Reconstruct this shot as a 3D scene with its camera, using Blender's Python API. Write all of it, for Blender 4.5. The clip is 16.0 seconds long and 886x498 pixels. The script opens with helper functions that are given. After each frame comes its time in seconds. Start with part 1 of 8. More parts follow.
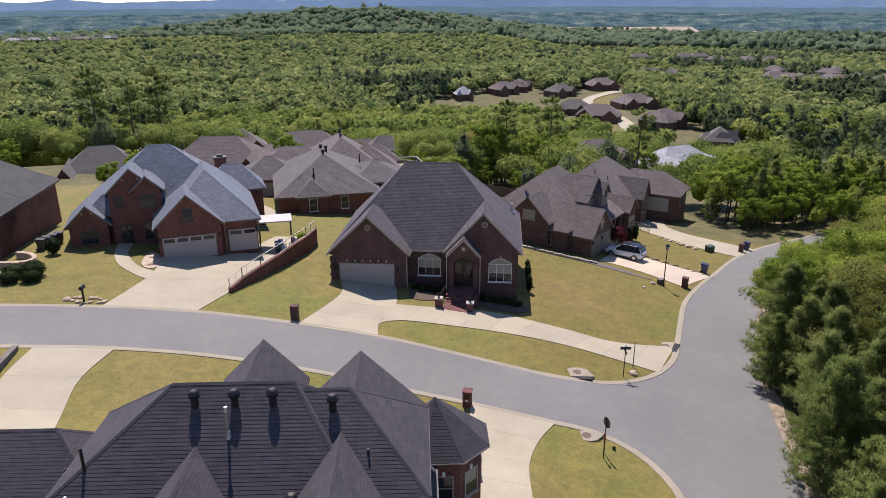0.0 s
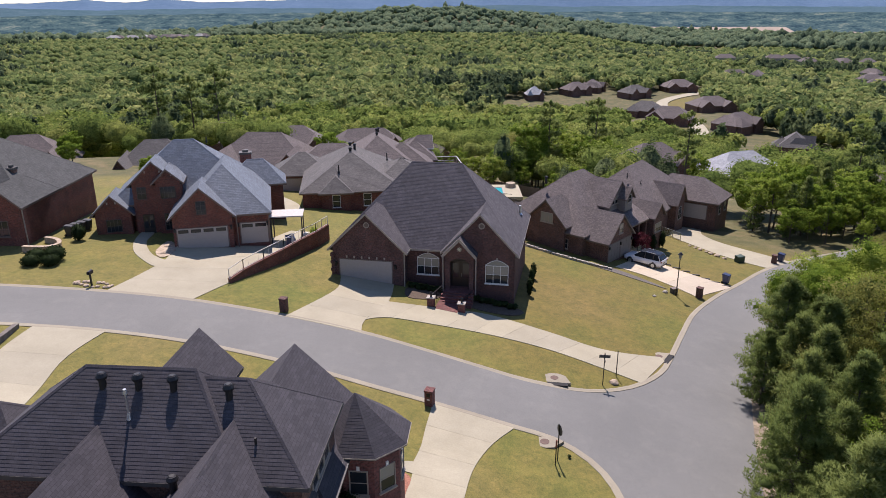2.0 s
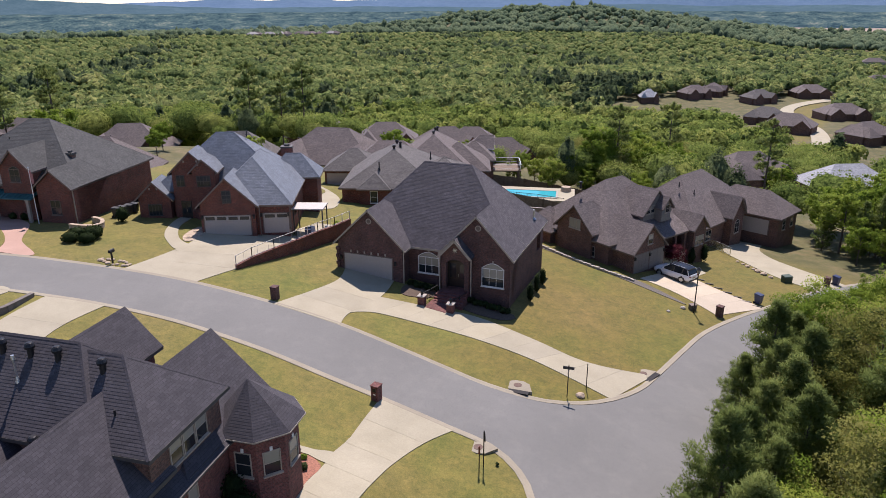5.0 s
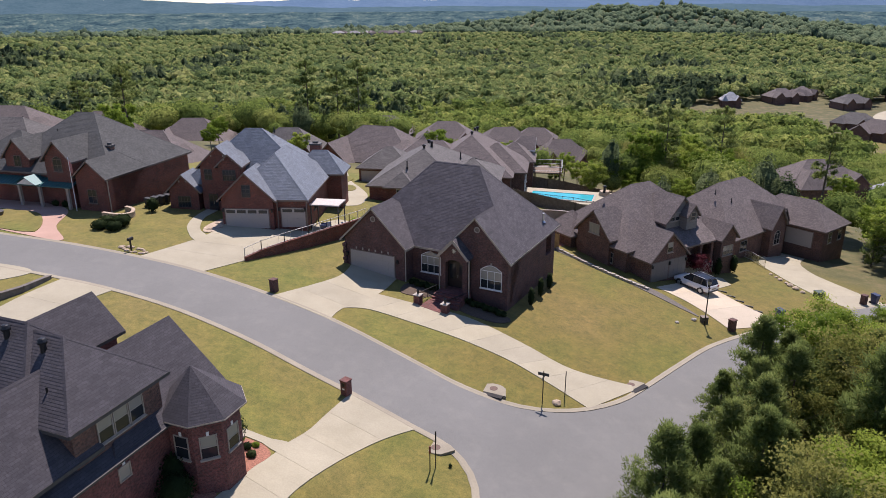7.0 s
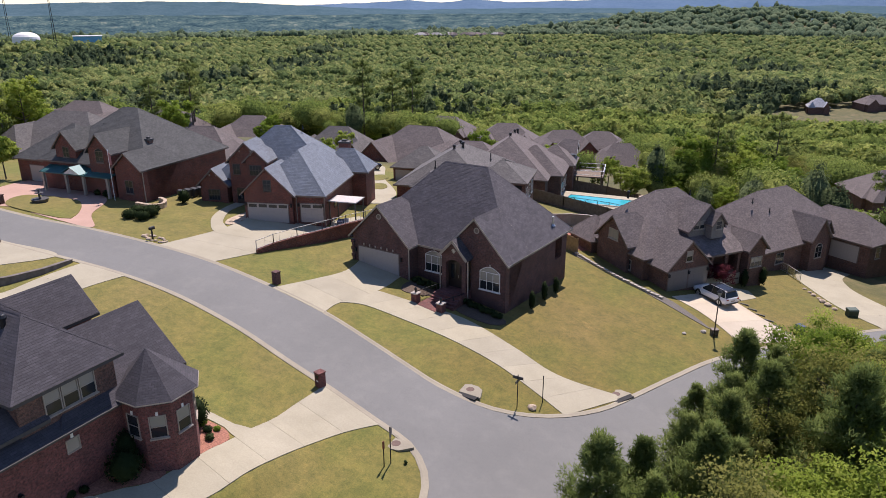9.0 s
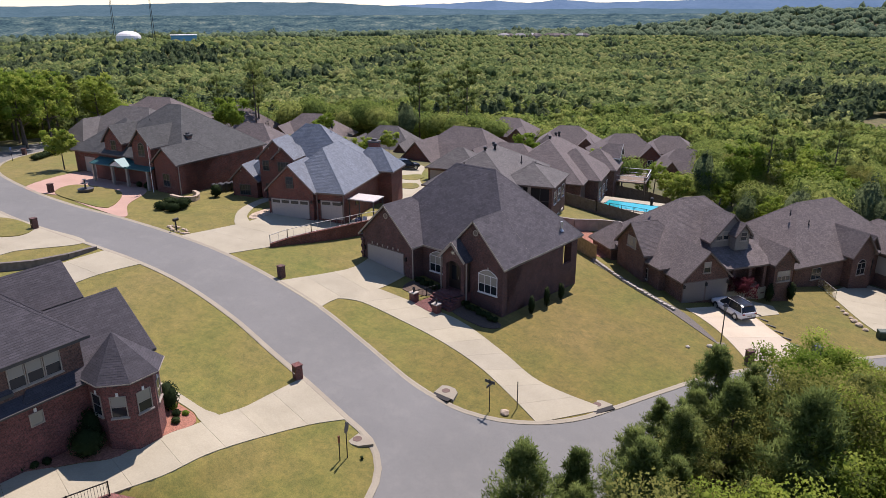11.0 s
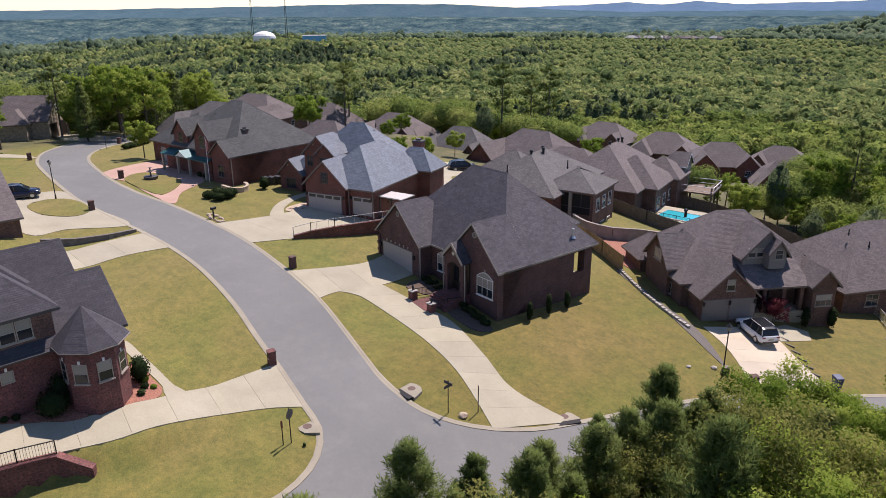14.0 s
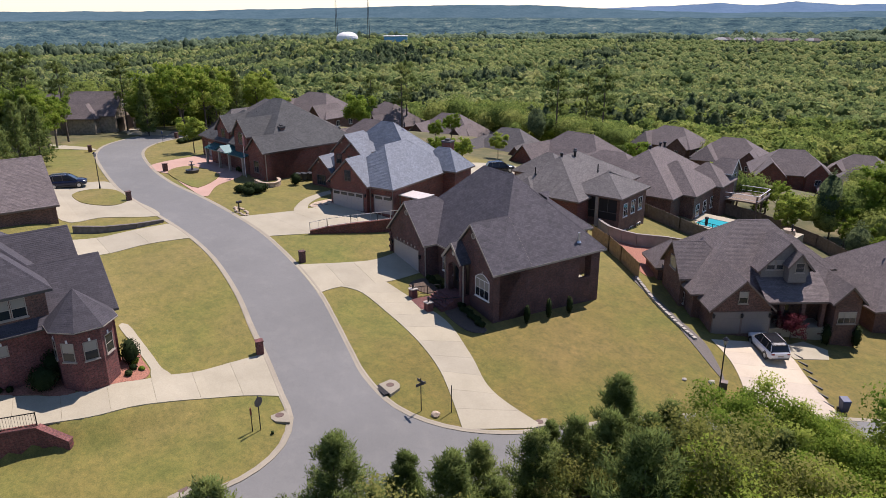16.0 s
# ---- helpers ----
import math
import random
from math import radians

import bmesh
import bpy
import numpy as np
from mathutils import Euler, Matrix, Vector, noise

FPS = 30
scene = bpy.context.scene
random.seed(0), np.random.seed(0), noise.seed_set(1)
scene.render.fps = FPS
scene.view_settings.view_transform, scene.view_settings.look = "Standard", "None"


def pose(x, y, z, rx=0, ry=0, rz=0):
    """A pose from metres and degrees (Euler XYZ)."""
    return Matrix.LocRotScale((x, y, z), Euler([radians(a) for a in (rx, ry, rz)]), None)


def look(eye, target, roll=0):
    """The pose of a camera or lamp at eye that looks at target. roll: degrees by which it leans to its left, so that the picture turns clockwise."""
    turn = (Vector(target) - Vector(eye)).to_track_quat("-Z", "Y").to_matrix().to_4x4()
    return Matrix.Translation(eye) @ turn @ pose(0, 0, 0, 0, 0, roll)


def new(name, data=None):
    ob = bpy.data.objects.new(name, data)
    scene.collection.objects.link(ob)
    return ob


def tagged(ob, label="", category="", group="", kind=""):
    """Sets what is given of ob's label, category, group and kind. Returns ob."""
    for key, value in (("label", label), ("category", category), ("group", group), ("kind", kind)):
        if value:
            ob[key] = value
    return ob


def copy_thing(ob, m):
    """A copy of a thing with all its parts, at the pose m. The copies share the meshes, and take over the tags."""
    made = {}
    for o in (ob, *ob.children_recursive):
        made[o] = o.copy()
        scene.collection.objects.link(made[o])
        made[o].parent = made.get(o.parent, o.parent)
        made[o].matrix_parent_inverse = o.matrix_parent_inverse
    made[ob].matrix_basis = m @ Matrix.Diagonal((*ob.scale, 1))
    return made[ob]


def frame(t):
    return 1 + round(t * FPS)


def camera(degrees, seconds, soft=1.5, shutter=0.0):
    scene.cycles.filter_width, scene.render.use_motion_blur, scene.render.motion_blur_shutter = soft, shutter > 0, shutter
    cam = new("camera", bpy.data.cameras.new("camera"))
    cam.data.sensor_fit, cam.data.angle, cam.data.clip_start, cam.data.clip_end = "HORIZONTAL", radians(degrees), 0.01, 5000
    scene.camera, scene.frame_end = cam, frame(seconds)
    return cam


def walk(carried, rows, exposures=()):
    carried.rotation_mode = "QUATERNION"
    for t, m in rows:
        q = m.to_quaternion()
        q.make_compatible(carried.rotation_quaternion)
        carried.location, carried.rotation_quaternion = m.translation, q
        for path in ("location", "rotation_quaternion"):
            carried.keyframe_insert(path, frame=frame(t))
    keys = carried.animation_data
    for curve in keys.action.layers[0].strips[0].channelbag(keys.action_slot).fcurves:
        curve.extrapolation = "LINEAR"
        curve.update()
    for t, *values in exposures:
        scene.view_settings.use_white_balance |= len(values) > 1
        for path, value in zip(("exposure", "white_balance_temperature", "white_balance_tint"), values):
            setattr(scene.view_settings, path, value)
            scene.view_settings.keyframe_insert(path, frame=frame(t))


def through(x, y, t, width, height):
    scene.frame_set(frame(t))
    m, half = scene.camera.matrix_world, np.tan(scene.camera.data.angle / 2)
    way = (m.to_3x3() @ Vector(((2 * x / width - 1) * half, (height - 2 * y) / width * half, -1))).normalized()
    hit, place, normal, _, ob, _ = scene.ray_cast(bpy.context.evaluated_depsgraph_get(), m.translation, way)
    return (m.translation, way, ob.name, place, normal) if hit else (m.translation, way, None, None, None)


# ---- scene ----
cam = camera(64.4, 16.0, 0.7)
METRES, EYE, TILT, LEAN, TURN = 56.0, 24.0, -19.3, 0.2, 0.0
ROWS = [
    (0.0, 0.0, 0.0, 0.0, 0.0, 0.0, 0.0),
    (0.5, 0.0297, -0.0014, 0.0003, 1.48, -0.02, -0.5),
    (1.0, 0.0611, -0.0018, 0.0007, 3.01, -0.06, -1.03),
    (1.5, 0.0931, -0.0014, 0.0019, 4.56, -0.1, -1.55),
    (2.0, 0.125, -0.0002, 0.0032, 6.09, -0.17, -2.1),
    (2.5, 0.1566, 0.0019, 0.0051, 7.62, -0.24, -2.62),
    (3.0, 0.1881, 0.0046, 0.0071, 9.12, -0.35, -3.15),
    (3.5, 0.2196, 0.0088, 0.0091, 10.67, -0.47, -3.68),
    (4.0, 0.2511, 0.014, 0.0115, 12.29, -0.58, -4.27),
    (6.5, 0.4036, 0.0518, 0.0291, 20.36, -1.46, -6.97),
    (7.0, 0.4323, 0.0625, 0.0329, 21.92, -1.64, -7.47),
    (7.5, 0.4606, 0.0735, 0.0366, 23.5, -1.84, -7.95),
    (8.0, 0.4888, 0.0852, 0.0401, 25.08, -2.04, -8.43),
    (8.5, 0.5166, 0.0977, 0.0435, 26.68, -2.22, -8.92),
    (9.0, 0.5441, 0.1108, 0.0475, 28.28, -2.43, -9.39),
    (11.5, 0.6781, 0.1872, 0.0784, 36.5, -3.93, -11.7),
    (12.0, 0.703, 0.2046, 0.085, 38.14, -4.28, -12.13),
    (12.5, 0.7272, 0.2227, 0.0913, 39.8, -4.6, -12.55),
    (13.0, 0.7509, 0.242, 0.0972, 41.45, -4.93, -12.95),
    (13.5, 0.7738, 0.2617, 0.1036, 43.11, -5.26, -13.35),
    (14.0, 0.7964, 0.282, 0.1106, 44.78, -5.61, -13.74),
    (14.5, 0.8183, 0.3025, 0.1179, 46.43, -6.0, -14.12),
    (15.0, 0.8395, 0.3236, 0.1253, 48.08, -6.4, -14.49),
    (15.5, 0.8604, 0.3451, 0.1326, 49.76, -6.79, -14.83),
    (16.0, 0.8804, 0.3673, 0.1403, 51.42, -7.2, -15.15),
]
walk(cam, [(t, pose(0, 0, EYE, TILT, LEAN, TURN) @ pose(METRES * x, METRES * y, METRES * z, 90 + pitch, roll, yaw)) for t, x, y, z, yaw, pitch, roll in ROWS],
     [(0.0, 0.47, 6570, 23), (16.0, 0.47, 6570, 23)])

# ---- world, sun, exposure ----
SUN_WAY = Vector((-0.11, 0.50, 0.86)).normalized()
world = bpy.data.worlds.new("world")
scene.world = world
world.use_nodes = True
_n = world.node_tree.nodes
_sky = _n.new("ShaderNodeTexSky")
_sky.sky_type, _sky.sun_disc = "NISHITA", False
_sky.sun_elevation, _sky.sun_rotation = radians(59), radians(-12)
_sky.air_density, _sky.dust_density, _sky.ozone_density, _sky.altitude = 1.0, 0.0, 4.0, 900
_n["Background"].inputs[1].default_value = 0.105
world.node_tree.links.new(_sky.outputs[0], _n["Background"].inputs[0])
sun = new("sun", bpy.data.lights.new("sun", "SUN"))
sun.data.energy, sun.data.angle, sun.data.color = 4.4, radians(0.53), (1.0, 0.955, 0.89)
sun.matrix_world = look(SUN_WAY * 100, (0, 0, 0))


# ---- materials ----
class Nodes:
    """Short hand for a node material."""

    def __init__(self, name):
        self.mat = bpy.data.materials.new(name)
        self.mat.use_nodes = True
        self.tree = self.mat.node_tree
        self.bsdf = self.tree.nodes["Principled BSDF"]

    def add(self, kind, ins=None, **props):
        node = self.tree.nodes.new("ShaderNode" + kind)
        if "blend_type" in props:
            node.blend_type = props["blend_type"]
        if "operation" in props:
            node.operation = props["operation"]
        if "attribute_name" in props:
            node.attribute_name = props["attribute_name"]
        for k, v in (ins or {}).items():
            self.put(node.inputs[k], v)
        return node

    def put(self, socket, v):
        if isinstance(v, bpy.types.NodeSocket):
            self.tree.links.new(v, socket)
        elif isinstance(v, tuple) and len(v) == 3 and socket.type == "RGBA":
            socket.default_value = (*v, 1)
        else:
            socket.default_value = v

    def set(self, **ins):
        for k, v in ins.items():
            self.put(self.bsdf.inputs[k.replace("_", " ")], v)

    def noise(self, vec, scale, detail=4.0, rough=0.55):
        return self.add("TexNoise", {"Vector": vec, "Scale": scale, "Detail": detail, "Roughness": rough}).outputs["Fac"]

    def ramp(self, fac, stops):
        node = self.add("ValToRGB", {"Fac": fac})
        els = node.color_ramp.elements
        while len(els) < len(stops):
            els.new(0.5)
        for el, (p, c) in zip(els, stops):
            el.position, el.color = p, (*c, 1) if len(c) == 3 else c
        return node.outputs[0]

    def mix(self, fac, a, b, mode="MIX"):
        node = self.add("MixRGB", {"Fac": fac, "Color1": a, "Color2": b}, blend_type=mode)
        return node.outputs[0]

    def math(self, op, a, b=0.0):
        return self.add("Math", {0: a, 1: b}, operation=op).outputs[0]

    def bump(self, height, strength=0.3, dist=0.02):
        self.set(Normal=self.add("Bump", {"Height": height, "Strength": strength, "Distance": dist}).outputs[0])

    @property
    def obj(self):
        return self.add("TexCoord").outputs["Object"]

    @property
    def uv(self):
        return self.add("TexCoord").outputs["UV"]

    @property
    def pos(self):
        return self.add("NewGeometry").outputs["Position"]


def plain(name, colour, rough=0.6, metal=0.0, vary=0.12, scale=6.0):
    m = Nodes(name)
    f = m.noise(m.pos, scale)
    dark = tuple(c * (1 - vary) for c in colour)
    lite = tuple(min(1, c * (1 + vary)) for c in colour)
    m.set(Base_Color=m.ramp(f, [(0.3, dark), (0.7, lite)]), Roughness=rough, Metallic=metal)
    m.bump(m.noise(m.pos, scale * 8), 0.15, 0.01)
    return m.mat


def brick(name, a, b, mortar):
    m = Nodes(name)
    tex = m.add("TexBrick", {"Vector": m.uv, "Color1": a, "Color2": b, "Mortar": mortar, "Scale": 1.0, "Mortar Size": 0.006,
                             "Brick Width": 0.215, "Row Height": 0.076, "Bias": -0.1})
    patch = m.ramp(m.noise(m.uv, 0.9, 3), [(0.3, (0.72, 0.72, 0.72)), (0.7, (1.2, 1.17, 1.15))])
    spot = m.ramp(m.noise(m.uv, 7.0, 2, 0.7), [(0.35, (0.6, 0.58, 0.58)), (0.5, (1, 1, 1)), (0.68, (1.45, 1.3, 1.2))])
    col = m.mix(1.0, m.mix(1.0, tex.outputs["Color"], patch, "MULTIPLY"), spot, "MULTIPLY")
    m.set(Base_Color=col, Roughness=0.88)
    m.bump(m.math("SUBTRACT", 1.0, tex.outputs["Fac"]), 0.5, 0.01)
    return m.mat


def shingle(name, a, b, rough=0.9, streak=0.12, low=0.76, high=1.22, wide=0.26, row=0.15):
    """Laminated shingles: tabs of uneven tone, a dark line painted as the shadow under each course, grit and long
    weather streaks.
    """
    m = Nodes(name)
    tex = m.add("TexBrick", {"Vector": m.uv, "Color1": (low,) * 3, "Color2": (high,) * 3, "Mortar": (0.5, 0.5, 0.5), "Scale": 1.0, "Mortar Size": 0.008,
                             "Brick Width": wide, "Row Height": row, "Bias": 0.0})
    tabs = m.add("TexBrick", {"Vector": m.uv, "Color1": a, "Color2": b, "Mortar": tuple(c * 0.8 for c in b), "Scale": 1.0, "Mortar Size": 0.0,
                              "Brick Width": 0.61, "Row Height": 0.30, "Bias": 0.0})
    wash = m.ramp(m.noise(m.uv, 0.35, 4), [(0.3, (1 - streak,) * 3), (0.7, (1 + streak,) * 3)])
    grain = m.ramp(m.noise(m.uv, 9.0, 4, 0.8), [(0.3, (0.8, 0.8, 0.8)), (0.7, (1.2, 1.2, 1.2))])
    col = m.mix(1.0, m.mix(1.0, m.mix(0.8, tabs.outputs["Color"], m.mix(1.0, tabs.outputs["Color"], tex.outputs["Color"], "MULTIPLY")), wash, "MULTIPLY"), grain, "MULTIPLY")
    m.set(Base_Color=col, Roughness=rough)
    m.bump(m.noise(m.uv, 40.0, 2), 0.35, 0.012)
    return m.mat


def concrete(name, a, b, stain=0.5):
    m = Nodes(name)
    big = m.ramp(m.noise(m.pos, 0.35, 5, 0.6), [(0.25, a), (0.75, b)])
    fine = m.ramp(m.noise(m.pos, 9.0, 4, 0.7), [(0.3, (0.9, 0.9, 0.9)), (0.7, (1.06, 1.06, 1.06))])
    per = m.add("ObjectInfo").outputs["Random"]
    tone = m.ramp(per, [(0.0, (0.93, 0.93, 0.94)), (1.0, (1.05, 1.04, 1.02))])
    col = m.mix(1.0, m.mix(1.0, big, fine, "MULTIPLY"), tone, "MULTIPLY")
    spots = m.ramp(m.noise(m.pos, 1.1, 6, 0.7), [(0.60, (1, 1, 1)), (0.72, (0.82, 0.81, 0.79))])
    m.set(Base_Color=m.mix(stain, col, m.mix(1.0, col, spots, "MULTIPLY")), Roughness=0.85)
    m.bump(m.noise(m.pos, 40.0, 3), 0.2, 0.01)
    return m.mat


def asphalt(name):
    m = Nodes(name)
    big = m.ramp(m.noise(m.pos, 0.12, 5, 0.6), [(0.3, (0.152, 0.152, 0.141)), (0.7, (0.184, 0.183, 0.170))])
    fine = m.ramp(m.noise(m.pos, 22.0, 3, 0.8), [(0.3, (0.85, 0.85, 0.85)), (0.7, (1.15, 1.15, 1.15))])
    patch = m.ramp(m.noise(m.pos, 0.5, 4, 0.75), [(0.5, (0.95, 0.95, 0.95)), (0.75, (1.10, 1.09, 1.07))])
    crack = m.add("TexNoise", {"Vector": m.pos, "Scale": 0.6, "Detail": 8.0, "Roughness": 0.7}).outputs["Fac"]
    lines = m.ramp(m.math("ABSOLUTE", m.math("SUBTRACT", crack, 0.5)), [(0.0, (0.72, 0.72, 0.72)), (0.012, (1, 1, 1))])
    m.set(Base_Color=m.mix(1.0, m.mix(1.0, m.mix(1.0, big, fine, "MULTIPLY"), patch, "MULTIPLY"), m.mix(0.35, (1, 1, 1), lines), "MULTIPLY"), Roughness=0.82)
    m.bump(m.noise(m.pos, 60.0, 3), 0.3, 0.01)
    return m.mat


def lawn_material(name, everywhere=False):
    """Spring lawn, half dormant: olive to straw. Away from the lots it turns to scrub and woodland floor."""
    m = Nodes(name)
    big = m.ramp(m.noise(m.pos, 0.085, 4, 0.6), [(0.34, (0.145, 0.152, 0.033)), (0.5, (0.175, 0.154, 0.042)), (0.68, (0.192, 0.158, 0.054))])
    mid = m.ramp(m.noise(m.pos, 0.7, 5, 0.7), [(0.28, (0.72, 0.78, 0.68)), (0.72, (1.22, 1.15, 1.12))])
    fine = m.ramp(m.noise(m.pos, 11.0, 4, 0.8), [(0.3, (0.66, 0.68, 0.62)), (0.7, (1.32, 1.28, 1.2))])
    bare = m.ramp(m.noise(m.pos, 0.33, 6, 0.75), [(0.66, (0, 0, 0)), (0.80, (0.25, 0.25, 0.25))])
    lawn = m.mix(1.0, m.mix(1.0, m.mix(bare, big, (0.26, 0.19, 0.10)), mid, "MULTIPLY"), fine, "MULTIPLY")
    tuft = m.ramp(m.noise(m.pos, 2.6, 5, 0.75), [(0.36, (0.80, 0.84, 0.78)), (0.5, (1.0, 1.0, 1.0)), (0.66, (1.24, 1.14, 1.12))])
    lawn = m.mix(1.0, lawn, tuft, "MULTIPLY")
    # the corner lots are drier and browner than the ones up the road
    at = m.add("SeparateXYZ", {"Vector": m.pos})
    dry = m.math("MULTIPLY", m.ramp(m.math("MULTIPLY", at.outputs["X"], 0.02), [(0.06, (0, 0, 0)), (0.16, (1, 1, 1))]), m.ramp(m.math("MULTIPLY", at.outputs["Y"], 0.01), [(0.42, (0, 0, 0)), (0.48, (1, 1, 1))]))
    lawn = m.mix(dry, lawn, m.mix(1.0, lawn, (0.92, 0.86, 0.80), "MULTIPLY"))
    m.set(Roughness=0.95)
    if everywhere:
        m.set(Base_Color=lawn)
    else:
        wild = m.mix(1.0, m.ramp(m.noise(m.pos, 0.22, 5, 0.7), [(0.3, (0.06, 0.065, 0.022)), (0.5, (0.10, 0.095, 0.035)), (0.7, (0.19, 0.145, 0.075))]), fine, "MULTIPLY")
        mask = m.add("Attribute", attribute_name="lawn").outputs["Fac"]
        m.set(Base_Color=m.mix(mask, wild, lawn))
    m.bump(m.noise(m.pos, 25.0, 4, 0.8), 0.5, 0.03)
    return m.mat


def leaves(name, dark, mid, lite, rough=0.6, through=0.35, clumps=0.0):
    """Foliage: each tree has its own tint, each leaf a little of its own."""
    m = Nodes(name)
    tint = m.add("Attribute", attribute_name="tint").outputs["Fac"]
    isle = m.add("NewGeometry").outputs["Random Per Island"]
    own = m.add("ObjectInfo").outputs["Random"]
    f = m.math("ADD", m.math("MULTIPLY", isle, 0.35), m.math("MULTIPLY", m.math("FRACT", m.math("ADD", tint, own)), 0.65))
    col = m.ramp(f, [(0.1, dark), (0.5, mid), (0.9, lite)])
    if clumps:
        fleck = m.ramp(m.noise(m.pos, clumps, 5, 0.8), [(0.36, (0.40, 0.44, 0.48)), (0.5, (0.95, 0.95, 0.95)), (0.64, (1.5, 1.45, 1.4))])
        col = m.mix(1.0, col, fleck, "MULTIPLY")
        m.bump(m.noise(m.pos, clumps * 0.7, 4, 0.8), 1.0, 1.0 / clumps)
    m.set(Base_Color=col, Roughness=rough)
    m.put(m.bsdf.inputs["Specular IOR Level"], 0.02)
    trans = m.add("BsdfTranslucent", {"Color": col})
    mixer = m.add("MixShader", {0: through, 1: m.bsdf.outputs[0], 2: trans.outputs[0]})
    m.tree.links.new(mixer.outputs[0], m.tree.nodes["Material Output"].inputs[0])
    return m.mat


def glass_dark(name, colour=(0.02, 0.025, 0.03)):
    m = Nodes(name)
    m.set(Base_Color=colour, Roughness=0.06)
    m.put(m.bsdf.inputs["Specular IOR Level"], 0.45)
    return m.mat


BRICK_RED = brick("red_brick", (0.20, 0.062, 0.042), (0.115, 0.042, 0.034), (0.16, 0.12, 0.10))
BRICK_DARK = brick("dark_brick", (0.135, 0.062, 0.052), (0.082, 0.042, 0.040), (0.125, 0.10, 0.095))
BRICK_BROWN = brick("brown_brick", (0.165, 0.084, 0.062), (0.108, 0.060, 0.048), (0.15, 0.118, 0.10))
BRICK_PINK = brick("rose_brick", (0.19, 0.066, 0.058), (0.125, 0.048, 0.044), (0.15, 0.10, 0.09))
ROOF_DARK = shingle("charcoal_shingle", (0.064, 0.058, 0.066), (0.050, 0.046, 0.053), 0.9, 0.1, 0.84, 1.16, 0.3, 0.15)
ROOF_MAIN = shingle("slate_grey_shingle", (0.100, 0.090, 0.098), (0.076, 0.068, 0.076))
ROOF_BLUE = shingle("blue_grey_shingle", (0.150, 0.174, 0.205), (0.128, 0.150, 0.180), 0.7, 0.07, 0.8, 1.2, 0.34, 0.2)
ROOF_GREY = shingle("grey_shingle", (0.130, 0.120, 0.113), (0.112, 0.103, 0.098))
ROOF_SLATE = shingle("weathered_grey_shingle", (0.078, 0.079, 0.076), (0.066, 0.067, 0.065))
ROOF_BROWN = shingle("brown_shingle", (0.158, 0.130, 0.121), (0.138, 0.114, 0.108))
ROOF_WHITE = shingle("pale_shingle", (0.42, 0.43, 0.45), (0.34, 0.35, 0.37))
TRIM_TAN = plain("tan_trim", (0.34, 0.29, 0.24))
TRIM_WHITE = plain("white_trim", (0.72, 0.71, 0.68))
TRIM_DARK = plain("dark_trim", (0.07, 0.065, 0.062))
TRIM_BROWN = plain("brown_trim", (0.16, 0.12, 0.10))
SIDING = plain("grey_siding", (0.20, 0.18, 0.16))
DOOR_TAN = plain("garage_door_paint", (0.40, 0.35, 0.31), 0.5, 0, 0.04)
DOOR_WOOD = plain("dark_front_door", (0.025, 0.018, 0.016), 0.4)
GLASS = glass_dark("window_glass")
# near-black that stands for the shade inside openings
OPENING_SHADE = plain("dark_opening_shade", (0.012, 0.011, 0.011), 0.8)
BLIND = glass_dark("glass_over_blind", (0.30, 0.28, 0.24))
CONCRETE = concrete("driveway_concrete", (0.325, 0.293, 0.207), (0.41, 0.370, 0.268))
BLEACHED = concrete("bleached_concrete", (0.46, 0.39, 0.29), (0.56, 0.48, 0.36), 0.3)
KERB = concrete("kerb_concrete", (0.255, 0.226, 0.168), (0.335, 0.298, 0.222), 0.8)
PAVER = concrete("pink_pavers", (0.40, 0.25, 0.19), (0.50, 0.32, 0.25))
ASPHALT = asphalt("road_asphalt")
GRASS = lawn_material("lawn_grass")
TURF = lawn_material("island_turf", True)
METAL_DARK = plain("black_metal", (0.018, 0.018, 0.02), 0.45, 0.3)
METAL_GREY = plain("dull_grey_metal", (0.16, 0.16, 0.16), 0.5, 0.5)
METAL_PALE = plain("galvanised_metal", (0.55, 0.56, 0.57), 0.35, 0.9)
FENCE_WOOD = plain("weathered_wood_fence", (0.17, 0.125, 0.09), 0.85, 0, 0.25, 3)
LEAF_SPRING = leaves("spring_leaves", (0.120, 0.190, 0.026), (0.210, 0.290, 0.042), (0.335, 0.385, 0.078), 0.6, 0.5)
LEAF_PINE = leaves("pine_needles", (0.095, 0.138, 0.040), (0.165, 0.215, 0.064), (0.260, 0.305, 0.098), 0.6, 0.5)
LEAF_PALE = leaves("budding_leaves", (0.15, 0.165, 0.040), (0.235, 0.240, 0.065), (0.33, 0.315, 0.10), 0.7, 0.5)
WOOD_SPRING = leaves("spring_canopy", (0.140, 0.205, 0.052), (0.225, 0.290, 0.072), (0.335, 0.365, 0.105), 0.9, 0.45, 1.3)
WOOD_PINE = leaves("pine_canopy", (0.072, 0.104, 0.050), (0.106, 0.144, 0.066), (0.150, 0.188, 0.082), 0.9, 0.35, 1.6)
# distance haze is mixed into the leaf colours: a little here, more below
HAZY_BOWL_SPRING = leaves("hazy_bowl_canopy", (0.110, 0.168, 0.066), (0.220, 0.282, 0.098), (0.365, 0.385, 0.145), 0.9, 0.45, 0.5)
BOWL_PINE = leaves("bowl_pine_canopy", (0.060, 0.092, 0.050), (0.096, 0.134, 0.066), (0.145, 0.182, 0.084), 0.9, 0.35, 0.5)
